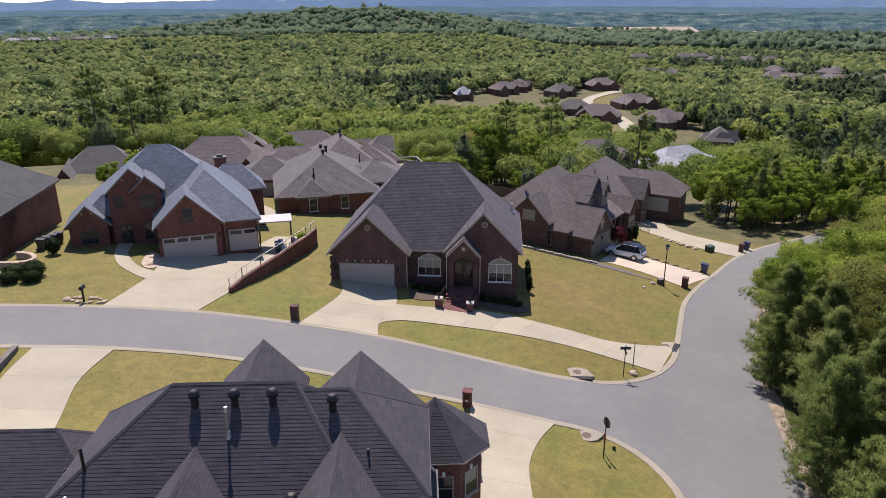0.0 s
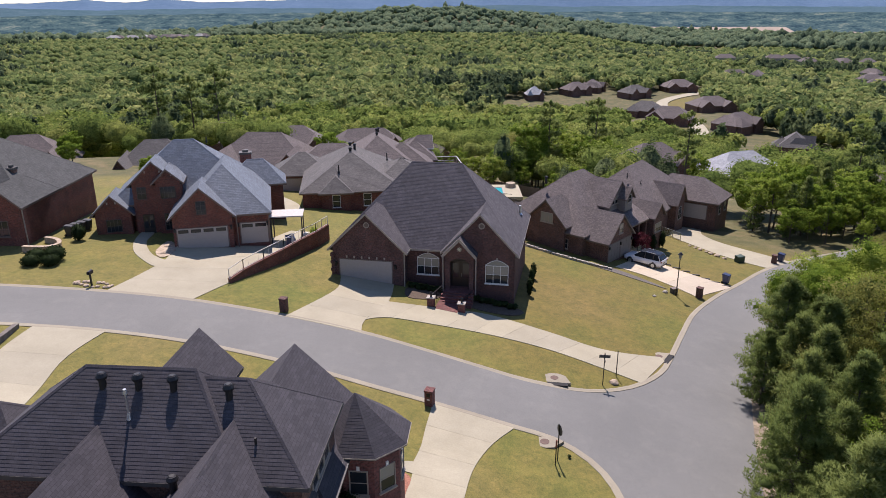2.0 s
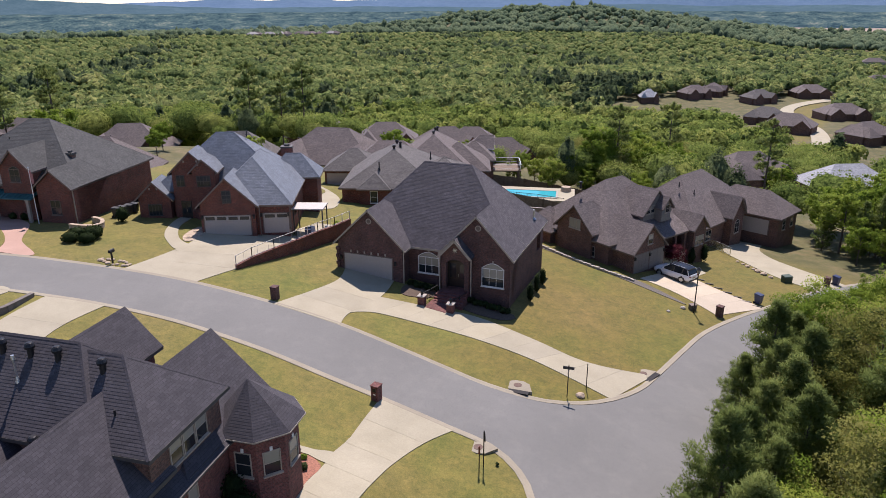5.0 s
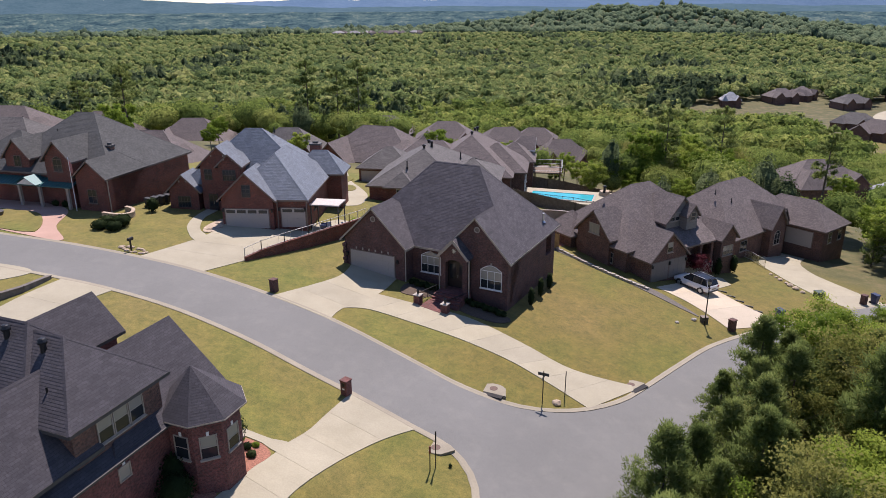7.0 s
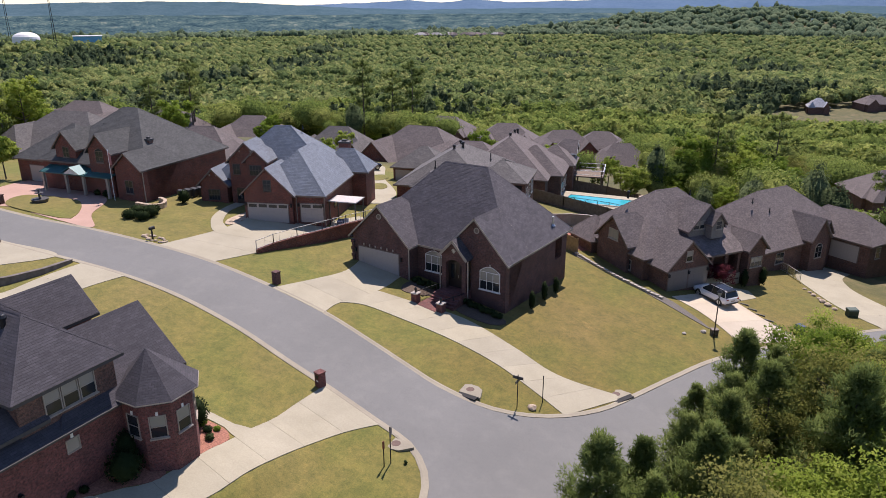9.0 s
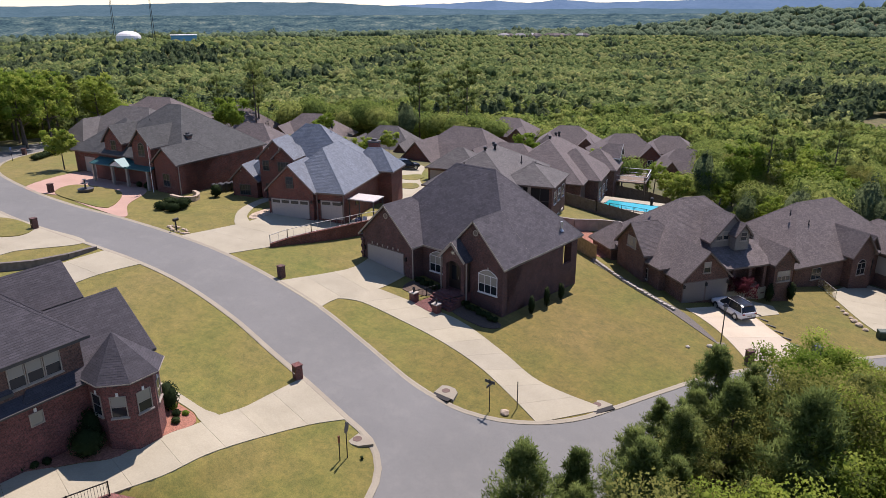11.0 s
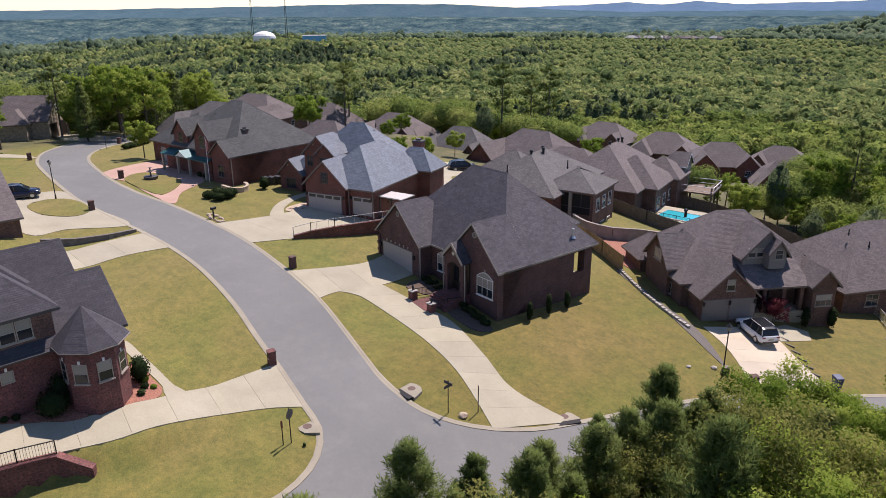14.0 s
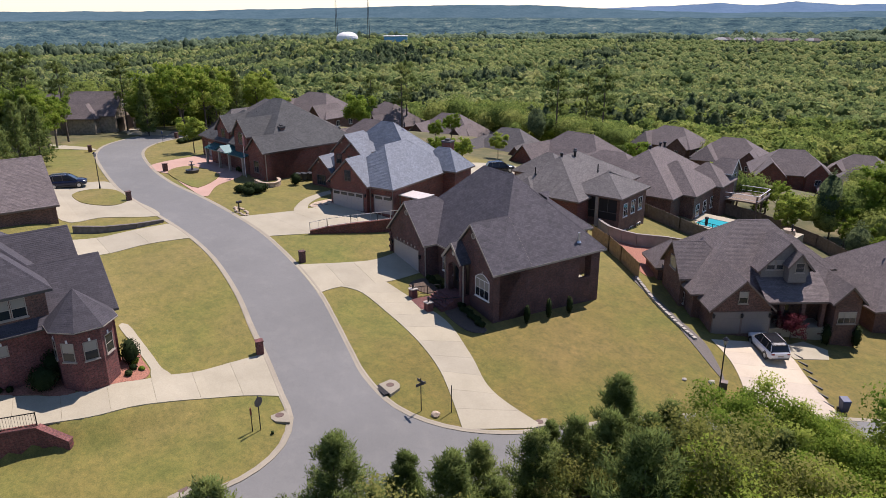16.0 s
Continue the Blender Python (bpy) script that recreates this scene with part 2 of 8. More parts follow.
# farthest woods: blue haze painted into the leaf colours
HAZY_SPRING = leaves("hazy_broadleaf_canopy", (0.130, 0.186, 0.112), (0.170, 0.230, 0.132), (0.215, 0.266, 0.148), 0.9, 0.35, 0.4)
HAZY_PINE = leaves("hazy_pine_canopy", (0.070, 0.108, 0.072), (0.100, 0.145, 0.088), (0.135, 0.180, 0.102), 0.9, 0.35, 0.4)
BARK = plain("grey_brown_bark", (0.10, 0.08, 0.065), 0.9, 0, 0.3, 4)


# ---- mesh helpers ----
class Shape:
    """Faces gathered into one mesh, with texture coordinates in metres."""

    def __init__(self):
        self.v, self.f = [], []

    def add(self, pts, faces):
        k = len(self.v)
        self.v += [tuple(p) for p in pts]
        self.f += [tuple(i + k for i in f) for f in faces]
        return self

    def face(self, *pts):
        return self.add(pts, [tuple(range(len(pts)))])

    def box(self, x0, x1, y0, y1, z0, z1, m=None):
        p = [Vector((x, y, z)) for z in (z0, z1) for x, y in ((x0, y0), (x1, y0), (x1, y1), (x0, y1))]
        if m is not None:
            p = [m @ q for q in p]
        return self.add(p, [(3, 2, 1, 0), (4, 5, 6, 7), (0, 1, 5, 4), (1, 2, 6, 5), (2, 3, 7, 6), (3, 0, 4, 7)])

    def prism(self, poly, z0, z1, m=None):
        n = len(poly)
        p = [Vector((x, y, z)) for z in (z0, z1) for x, y in poly]
        if m is not None:
            p = [m @ q for q in p]
        side = [(i, (i + 1) % n, n + (i + 1) % n, n + i) for i in range(n)]
        return self.add(p, [tuple(reversed(range(n))), tuple(range(n, 2 * n))] + side)

    def tube(self, a, b, ra, rb=None, n=8):
        a, b = Vector(a), Vector(b)
        rb = ra if rb is None else rb
        q = (b - a).to_track_quat("Z", "Y")
        ring = [Vector((math.cos(math.tau * i / n), math.sin(math.tau * i / n), 0)) for i in range(n)]
        p = [a + q @ (r * ra) for r in ring] + [b + q @ (r * rb) for r in ring]
        return self.add(p, [tuple(reversed(range(n))), tuple(range(n, 2 * n))] + [(i, (i + 1) % n, n + (i + 1) % n, n + i) for i in range(n)])

    def beam(self, a, b, w, h):
        """A bar of width w and height h from a to b."""
        a, b = Vector(a), Vector(b)
        way = (b - a).normalized()
        side = way.cross(Vector((0, 0, 1)))
        side = side.normalized() if side.length > 1e-4 else Vector((1, 0, 0))
        up = side.cross(way)
        p = [q + side * (sx * w / 2) + up * (sz * h / 2) for q in (a, b) for sx, sz in ((-1, -1), (1, -1), (1, 1), (-1, 1))]
        return self.add(p, [(3, 2, 1, 0), (4, 5, 6, 7), (0, 1, 5, 4), (1, 2, 6, 5), (2, 3, 7, 6), (3, 0, 4, 7)])

    def mesh(self, name, material, smooth=False):
        me = bpy.data.meshes.new(name)
        me.from_pydata(self.v, [], self.f)
        uv = me.uv_layers.new(name="metres").data
        for poly in me.polygons:
            n = poly.normal
            if abs(n.z) < 0.97:
                across = Vector((-n.y, n.x, 0)).normalized()
                up = n.cross(across)
            else:
                across, up = Vector((1, 0, 0)), Vector((0, 1, 0))
            for li in poly.loop_indices:
                p = me.vertices[me.loops[li].vertex_index].co
                uv[li].uv = (p.dot(across), p.dot(up))
            poly.use_smooth = smooth
        me.materials.append(material)
        return me


def part(name, shape, material, parent, label="", smooth=False):
    """One mesh under a thing or under a part, in the parent's own measure."""
    ob = new(name, shape.mesh(name, material, smooth))
    ob.parent = parent
    return tagged(ob, label)


def thing(name, m, label, category, group="", kind=""):
    """An empty at the base of a thing, to carry its parts."""
    ob = new(name)
    ob.matrix_world = m
    return tagged(ob, label, category, group, kind)


def smooth_line(pts, step=1.0, closed=False):
    """A curve through the given corners."""
    p = [Vector((*q[:2], 0)) for q in pts]
    n = len(p)
    out = []
    for i in range(n if closed else n - 1):
        if closed:
            a, b, c, d = (p[(i + k) % n] for k in (-1, 0, 1, 2))
        else:
            a, b, c, d = p[max(i - 1, 0)], p[i], p[i + 1], p[min(i + 2, n - 1)]
        k = max(2, int((c - b).length / step))
        for j in range(k):
            t = j / k
            out.append(0.5 * ((2 * b) + (c - a) * t + (2 * a - 5 * b + 4 * c - d) * t * t + (3 * b - a - 3 * c + d) * t ** 3))
    if not closed:
        out.append(p[-1])
    return [(q.x, q.y) for q in out]


# ---- the lie of the land ----
HILL = (-1.044, -6.515, -1.458, -1.723, 1.020, -2.136, 2.471, -0.201, 0.199, -1.370, 1.015, -0.280, 0.453, -0.244, 0.629)


def smoothstep(a, b, x):
    t = np.clip((x - a) / (b - a), 0, 1)
    return t * t * (3 - 2 * t)


def land(x, y):
    """Height of the ground: a rounded hilltop, wooded slopes, a low wooded plateau, then a plain and hills."""
    x, y = np.asarray(x, float), np.asarray(y, float)
    r = np.sqrt(((x + 10) / 82) ** 2 + ((y - 64) / 64) ** 2)
    k = 1 / np.maximum(r, 1.0)
    u, v = (-10 + (x + 10) * k) / 50, (64 + (y - 64) * k - 60) / 50
    terms = (1, u, v, u * u, u * v, v * v, u ** 3, u * u * v, u * v * v, v ** 3, u ** 4, u ** 3 * v, u * u * v * v, u * v ** 3, v ** 4)
    z = sum(c * t for c, t in zip(HILL, terms))
    e = np.maximum(r - 1.0, 0)
    fade = e * e / (e * e + 2.2)
    z = z * (1 - smoothstep(1.0, 4.0, r)) - 43 * fade
    # a spur with a street of houses beside the hilltop
    spur = 5 * smoothstep(220, 380, y) * (1 - smoothstep(560, 680, y))
    z = z + spur * np.exp(-((x - 8 - 0.215 * y) / 55) ** 2)
    # the made-up ground under the near house and its drive
    rim = 3.15 + 1.5 * smoothstep(20, 28, y)
    z = z + 0.9 * smoothstep(rim + 0.4 + 1.7 * smoothstep(24, 28, y), rim - 0.1, x) * smoothstep(36, 29, y) * smoothstep(4, 9, y)
    z = z - 0.7 * smoothstep(rim - 0.1, rim + 0.6, x) * smoothstep(rim + 4.5, rim + 1.2, x) * smoothstep(26, 21.5, y) * smoothstep(4, 9, y)
    d = np.hypot(x, y)
    az = np.degrees(np.arctan2(x, y))
    # a wooded bowl that sinks away, rises to a crest and drops to the plain behind
    z = z + smoothstep(250, 500, d) * (3.0 * np.sin(x / 90 + 1) * np.cos(y / 120) + 2.0 * np.sin((x - y) / 47)) * (1 - 0.5 * smoothstep(900, 1500, d))
    right = smoothstep(3, 11, az)
    z = z - (24 + 2 * right) * smoothstep(520 - 60 * right, 950, d)
    z = z + 9 * smoothstep(1150, 1620, d) * (1 - right) - 26 * smoothstep(1660, 2000, d) * (1 - right)
    z = z - 18 * smoothstep(1000, 1700, d) * right
    # the ridge with the masts
    west = smoothstep(-62, -78, az)
    z = z + 33 * np.exp(-((az + 57) / 11.0) ** 2 - ((d - 1120) / 270) ** 2) - 20 * west * smoothstep(700, 1300, d)
    # hill beyond the crest
    z = z + 72 * np.exp(-((az + 7) / 12.0) ** 2 - ((d - 2300) / 330) ** 2) * (1 + 0.05 * np.sin(az * 1.1) + 0.03 * np.sin(az * 2.7))
    z = z - smoothstep(2420, 2700, d) * 60
    return z


def ground(x, y):
    return float(land(x, y))


def lot(x, y):
    """1 on mown lots, 0 in the woods."""
    r = np.sqrt(((x + 18) / 72) ** 2 + ((y - 62) / 42) ** 2)
    edge = 1.5 - 5 * smoothstep(34, 42, y)
    east = smoothstep(edge, edge + 1.5, (x - 22.0) * 0.86 - (y - 42) * 0.50)
    back = smoothstep(96, 108, y + 0.25 * (x + 10)) * (1 - smoothstep(18, 24, x))
    south = smoothstep(16, 8, y)
    spur = 1 - smoothstep(0.8, 1.0, np.hypot((x - 5 - 0.215 * y) / 13, (y - 430) / 120))
    return np.clip(spur + (1 - smoothstep(1.0, 1.15, r)) * (1 - east) * (1 - back * 0.75) * (1 - south), 0, 1)


def make_ground():
    cx, cy, seg = 0.0, 58.0, 512
    radii = [0.0] + list(np.arange(1.2, 112, 1.25))
    while radii[-1] < 4850:
        radii.append(radii[-1] * 1.045)
    a = np.linspace(0, math.tau, seg, endpoint=False)
    rr = np.array(radii[1:])
    xs = cx + np.outer(rr, np.cos(a)).ravel()
    ys = cy + np.outer(rr, np.sin(a)).ravel()
    zs = land(xs, ys)
    v = np.vstack([[[cx, cy, ground(cx, cy)]], np.stack([xs, ys, zs], 1)])
    n = len(rr)
    faces = [(0, 1 + j, 1 + (j + 1) % seg) for j in range(seg)]
    for i in range(n - 1):
        o, q = 1 + i * seg, 1 + (i + 1) * seg
        faces += [(o + j, q + j, q + (j + 1) % seg, o + (j + 1) % seg) for j in range(seg)]
    me = bpy.data.meshes.new("ground")
    me.from_pydata(v.tolist(), [], faces)
    me.polygons.foreach_set("use_smooth", [True] * len(me.polygons))
    mask = me.attributes.new("lawn", "FLOAT", "POINT")
    mask.data.foreach_set("value", lot(v[:, 0], v[:, 1]).astype(np.float32))
    me.materials.append(GRASS)
    tagged(new("ground", me), "olive spring lawns on a hilltop running into wooded slopes and a far plain", "ground", "", "structure")


make_ground()


def draped(name, outline, lift, material, step=1.5, skirt=0.12):
    """A flat thing laid over the ground inside an outline."""
    from mathutils.geometry import delaunay_2d_cdt
    xs, ys = [p[0] for p in outline], [p[1] for p in outline]
    n = len(outline)
    pts = [Vector(p) for p in outline]
    gx = np.arange(min(xs) + step / 2, max(xs), step)
    gy = np.arange(min(ys) + step / 2, max(ys), step)
    px, py = np.meshgrid(gx, gy)
    px, py = px.ravel(), py.ravel()
    inside = np.zeros(len(px), bool)
    near = np.full(len(px), 1e9)
    for i in range(n):
        (ax, ay), (bx, by) = outline[i], outline[(i + 1) % n]
        cross = ((ay > py) != (by > py)) & (px < (bx - ax) * (py - ay) / (by - ay + 1e-12) + ax)
        inside ^= cross
        near = np.minimum(near, np.hypot(px - ax, py - ay))
    pts += [Vector((x, y)) for x, y, k, d in zip(px, py, inside, near) if k and d > step * 0.4]
    edges = [(i, (i + 1) % n) for i in range(n)]
    v, _, f, *_ = delaunay_2d_cdt(pts, edges, [], 1, 1e-4)
    z = land([q.x for q in v], [q.y for q in v])
    s = Shape()
    s.add([(q.x, q.y, h + lift) for q, h in zip(v, z)], [tuple(t) for t in f])
    zo = land(xs, ys)
    for i in range(n):
        j = (i + 1) % n
        s.face((xs[j], ys[j], zo[j] + lift), (xs[i], ys[i], zo[i] + lift), (xs[i], ys[i], zo[i] + lift - skirt), (xs[j], ys[j], zo[j] + lift - skirt))
    return new(name, s.mesh(name, material))


def kerb(line, side, parent=None):
    """Rolled kerb and gutter along a line; side +1 if the road is to the left of its way."""
    prof = [(-0.16, -0.05), (-0.14, 0.045), (0.0, 0.062), (0.10, 0.048), (0.32, 0.040), (0.32, -0.05)]
    s = Shape()
    n = len(line)
    rings = []
    for i, (x, y) in enumerate(line):
        a, b = line[max(i - 1, 0)], line[min(i + 1, n - 1)]
        d = Vector((b[0] - a[0], b[1] - a[1])).normalized()
        nx, ny = -d.y * side, d.x * side
        g = ground(x, y)
        rings.append([(x + nx * o, y + ny * o, g + h) for o, h in prof])
    m = len(prof)
    s.add([p for r in rings for p in r], [(i * m + k, i * m + k + 1, (i + 1) * m + k + 1, (i + 1) * m + k) if side < 0 else
                                          (i * m + k + 1, i * m + k, (i + 1) * m + k, (i + 1) * m + k + 1) for i in range(n - 1) for k in range(m - 1)])
    ob = new("kerb", s.mesh("kerb", KERB))
    return tagged(ob, "pale rolled concrete kerb and gutter along the asphalt road", "kerb", "kerbs", "structure")


def slabs(name, left, right, count, material, label, category, lift=0.05, kind="structure"):
    """A paved way in slabs, between two edges given from end to end; a gap at each joint."""
    def along(line, t):
        seg = [math.dist(a, b) for a, b in zip(line, line[1:])]
        want = t * sum(seg)
        for (a, b), l in zip(zip(line, line[1:]), seg):
            if want <= l or b is line[-1]:
                k = min(1, want / l)
                return a[0] + (b[0] - a[0]) * k, a[1] + (b[1] - a[1]) * k
            want -= l
    lf, rt = smooth_line(left, 0.7), smooth_line(right, 0.7)
    top = thing(name, Matrix(), label, category, "", kind)
    gap = 0.014
    for i in range(count):
        s = Shape()
        nu, nv = 4, 4
        t0, t1 = i / count, (i + 1) / count
        rows = []
        for a in range(nu + 1):
            t = t0 + (t1 - t0) * a / nu
            l, r = along(lf, t), along(rt, t)
            rows.append([(l[0] + (r[0] - l[0]) * b / nv, l[1] + (r[1] - l[1]) * b / nv) for b in range(nv + 1)])
        d0 = Vector(rows[1][2]) - Vector(rows[0][2])
        d0.normalize()
        if i:
            rows[0] = [(x + d0.x * gap, y + d0.y * gap) for x, y in rows[0]]
        pts = [(x, y, ground(x, y) + lift) for r in rows for x, y in r]
        w = nv + 1
        s.add(pts, [(a * w + b, a * w + b + 1, (a + 1) * w + b + 1, (a + 1) * w + b) for a in range(nu) for b in range(nv)])
        rim = [b for b in range(w)] + [a * w + nv for a in range(1, nu + 1)] + [nu * w + b for b in range(nv - 1, -1, -1)] + [a * w for a in range(nu - 1, 0, -1)]
        for k in range(len(rim)):
            p, q = pts[rim[k]], pts[rim[(k + 1) % len(rim)]]
            s.face(q, p, (p[0], p[1], p[2] - 0.14), (q[0], q[1], q[2] - 0.14))
        part("slab", s, material, top)
    return top


# ---- road ----
NORTH = [(-94, 84), (-91, 73), (-88, 64), (-82, 56.5), (-72, 51.6), (-56, 48.6), (-44.5, 48.0), (-35.2, 49.0), (-27.5, 49.7), (-20, 50.1), (-11.2, 49.6),
         (-5, 48.8), (0.5, 47.5), (4.4, 46.5), (8.0, 45.7), (12.2, 45.7), (15.6, 47.4), (18.2, 50.4), (19.8, 54.0), (21.7, 59.0), (24.0, 64.6),
         (27.5, 70.4), (31.5, 76.0), (36.8, 83.3), (43, 89.3), (52, 95.0), (62, 99), (80, 104)]
SOUTH = [(-103, 82), (-99, 70), (-94, 58), (-86, 49.5), (-76, 45.2), (-64, 43.0), (-46, 41.2), (-35.5, 41.6), (-29, 42.3), (-23, 42.9), (-16.3, 43.0), (-8.7, 42.2),
         (-2.5, 41.0), (2.0, 40.2), (6.9, 39.2), (9.6, 38.6), (11.7, 37.0), (12.9, 34.8), (13.3, 32.3), (13.0, 29), (11.5, 22), (8, 10), (2, -6)]
EAST = [(10, -10), (16.5, 10), (19.2, 22), (20.8, 30), (21.9, 35), (22.8, 39.2), (23.7, 43.3), (25.7, 50.8), (28.2, 57.0), (31.2, 63.4), (35, 69.6), (39.4, 75.8), (44.5, 81.2), (53, 86.5), (63, 90.5), (81, 95.5)]
north, south, east = smooth_line(NORTH), smooth_line(SOUTH), smooth_line(EAST)
road = tagged(draped("road", north + east[::-1] + south[::-1], 0.03, ASPHALT, 2.0), "weathered pale grey asphalt residential road with a side junction", "road", "", "structure")
kerb(north, -1)
kerb(south, 1)


def beyond(line, off):
    """A line moved sideways to the right of its way."""
    out = []
    for i, (x, y) in enumerate(line):
        a, b = line[max(i - 1, 0)], line[min(i + 1, len(line) - 1)]
        d = Vector((b[0] - a[0], b[1] - a[1])).normalized()
        out.append((x + d.y * off, y - d.x * off))
    return out


DIRT = plain("dusty_verge", (0.27, 0.215, 0.155), 0.95, 0, 0.35, 1.5)
tagged(draped("verge", beyond(east, -0.25) + [(x + 0.12 * math.sin(i * 1.7), y) for i, (x, y) in enumerate(beyond(east, 0.75))][::-1], 0.045, DIRT, 1.0), "dusty gravel verge between the asphalt and the pines", "verge", "", "structure")


# ---- houses ----
def clip_band(poly, v0, v1):
    """The part of a convex polygon of (u, v) between two heights."""
    for sign, lim in ((1, v0), (-1, v1)):
        out = []
        for i in range(len(poly)):
            a, b = poly[i], poly[(i + 1) % len(poly)]
            da, db = sign * (a[1] - lim), sign * (b[1] - lim)
            if da >= 0:
                out.append(a)
            if da * db < 0:
                t = da / (da - db)
                out.append((a[0] + (b[0] - a[0]) * t, a[1] + (b[1] - a[1]) * t))
        poly = out
        if len(poly) < 3:
            return []
    return poly


def courses(s, pts, course=0.15, lip=0.008):
    """Lays shingle courses over a plane roof face; the lower edge of each stands proud."""
    pts = [Vector(p) for p in pts]
    n = (pts[1] - pts[0]).cross(pts[2] - pts[0]).normalized()
    if n.z < 0:
        pts.reverse()
        n = -n
    across = Vector((-n.y, n.x, 0)).normalized()
    up = n.cross(across)
    o = min(pts, key=lambda p: p.z)
    flat = [((p - o).dot(across), (p - o).dot(up)) for p in pts]
    top = max(v for _, v in flat)
    k = max(1, round(top / course))
    for i in range(k):
        v0, v1 = top * i / k, top * (i + 1) / k
        band = clip_band(flat, v0, v1)
        if len(band) < 3:
            continue
        s.face(*[o + across * u + up * v + n * (lip * (1 - (v - v0) / (v1 - v0))) for u, v in band])
        low = sorted(u for u, v in band if v - v0 < 1e-4)
        if len(low) > 1 and low[-1] - low[0] > 0.05:
            a, b = o + across * low[0] + up * v0, o + across * low[-1] + up * v0
            s.face(a, b, b + n * lip, a + n * lip)


def bent_cap(a, b, n1, n2, w=0.11, t=0.016):
    """A ridge or hip cap folded over two roof faces."""
    a, b = Vector(a), Vector(b)
    way = (b - a).normalized()
    s = Shape()
    mid = (n1 + n2).normalized() * t * 1.3
    rows = []
    for n, sign in ((n1, 1), (n2, -1)):
        down = way.cross(n).normalized()
        if down.z > 0:
            down = -down
        lo, low = a + down * w + n * t, b + down * w + n * t
        s.face(*((a + mid, b + mid, low, lo) if (b - a).cross(down).dot(n) > 0 else (a + mid, lo, low, b + mid)))
        s.face(*((lo, low, low - n * t, lo - n * t)))
    return s


def block(house, x0, x1, y0, y1, ze, zr, axis, ends, wall, roof, trim, over=0.4, zb=-2.5, course=0.15, gable=None, deep=0.0, hip=(None, None), walls=None):
    """A wing: walls on a rectangle, with a pitched roof whose outer edges are given. ends: h (hip) or g (gable) at the low and the high end of the ridge.
    ze and zr: heights of the roof's edge and ridge. deep: how far gable walls stand back from the roof's edge.
    hip: the run of each hipped end. walls: the walls' rectangle, where it is not that of the roof."""
    half = ((y1 - y0) if axis == "x" else (x1 - x0)) / 2
    slope = (zr - ze) / half
    run = over * slope
    run0, run1 = hip[0] or half, hip[1] or half
    if axis == "x":
        c = (y0 + y1) / 2
        r0, r1 = x0 + (run0 if ends[0] == "h" else 0), x1 - (run1 if ends[1] == "h" else 0)
        a, b, p, q = (r0, c, zr), (r1, c, zr), None, None
    else:
        c = (x0 + x1) / 2
        r0, r1 = y0 + (run0 if ends[0] == "h" else 0), y1 - (run1 if ends[1] == "h" else 0)
        a, b = (c, r0, zr), (c, r1, zr)
    A, B, C, D = (x0, y0, ze), (x1, y0, ze), (x1, y1, ze), (x0, y1, ze)
    if axis == "x":
        planes = [[A, B, b, a], [C, D, a, b]]
        tips = [[D, A, a], [B, C, b]]
    else:
        planes = [[D, A, a, b], [B, C, b, a]]
        tips = [[A, B, a], [C, D, b]]
    s = Shape()
    for f in planes:
        courses(s, f, course)
    for tip, kind in zip(tips, ends):
        if kind == "h":
            courses(s, tip, course)
        else:
            for p in tip[:2]:
                part("bargeboard", Shape().beam(Vector(p) - Vector((0, 0, 0.11)), Vector(tip[2]) - Vector((0, 0, 0.11)), 0.05, 0.15), trim, house)
    low = [[Vector(p) - Vector((0, 0, 0.16)) for p in f] for f in planes + [t for t, k in zip(tips, ends) if k == "h"]]
    for f in low:
        s.face(*reversed(f))
    part("roof", s, roof, house)
    for i, (p, q) in enumerate(((A, B), (B, C), (C, D), (D, A))):
        side = "yxyx"[i]
        if (axis == "y" and side == "y" and ends[0 if i == 0 else 1] == "g") or (axis == "x" and side == "x" and ends[1 if i == 1 else 0] == "g"):
            continue
        part("fascia", Shape().beam(Vector(p) - Vector((0, 0, 0.10)), Vector(q) - Vector((0, 0, 0.10)), 0.05, 0.18), trim, house)
    def up_normal(f):
        n = (Vector(f[1]) - Vector(f[0])).cross(Vector(f[2]) - Vector(f[0])).normalized()
        return n if n.z > 0 else -n
    n0, n1 = up_normal(planes[0]), up_normal(planes[1])
    if (Vector(a) - Vector(b)).length > 0.2:
        part("ridge_cap", bent_cap(a, b, n0, n1), roof, house)
    for tip, kind in zip(tips, ends):
        if kind == "h":
            nt = up_normal(tip)
            for p in tip[:2]:
                side = n0 if any((Vector(p) - Vector(q)).length < 1e-6 for q in planes[0]) else n1
                part("hip_cap", bent_cap(p, tip[2], nt, side), roof, house)
    # walls
    w = Shape()
    gx0, gx1 = x0 + over, x1 - over
    gy0, gy1 = y0 + over, y1 - over
    if axis == "y":
        gy0, gy1 = y0 + (over if ends[0] == "h" else 0.3 + deep), y1 - (over if ends[1] == "h" else 0.3)
    else:
        gx0, gx1 = x0 + (over if ends[0] == "h" else 0.3 + deep), x1 - (over if ends[1] == "h" else 0.3)
    wt = ze + (min(run, over * (zr - ze) / max(run0, run1))) - 0.17
    if walls:
        gx0, gx1, gy0, gy1 = walls
    w.box(gx0, gx1, gy0, gy1, zb, wt)
    gw = Shape()
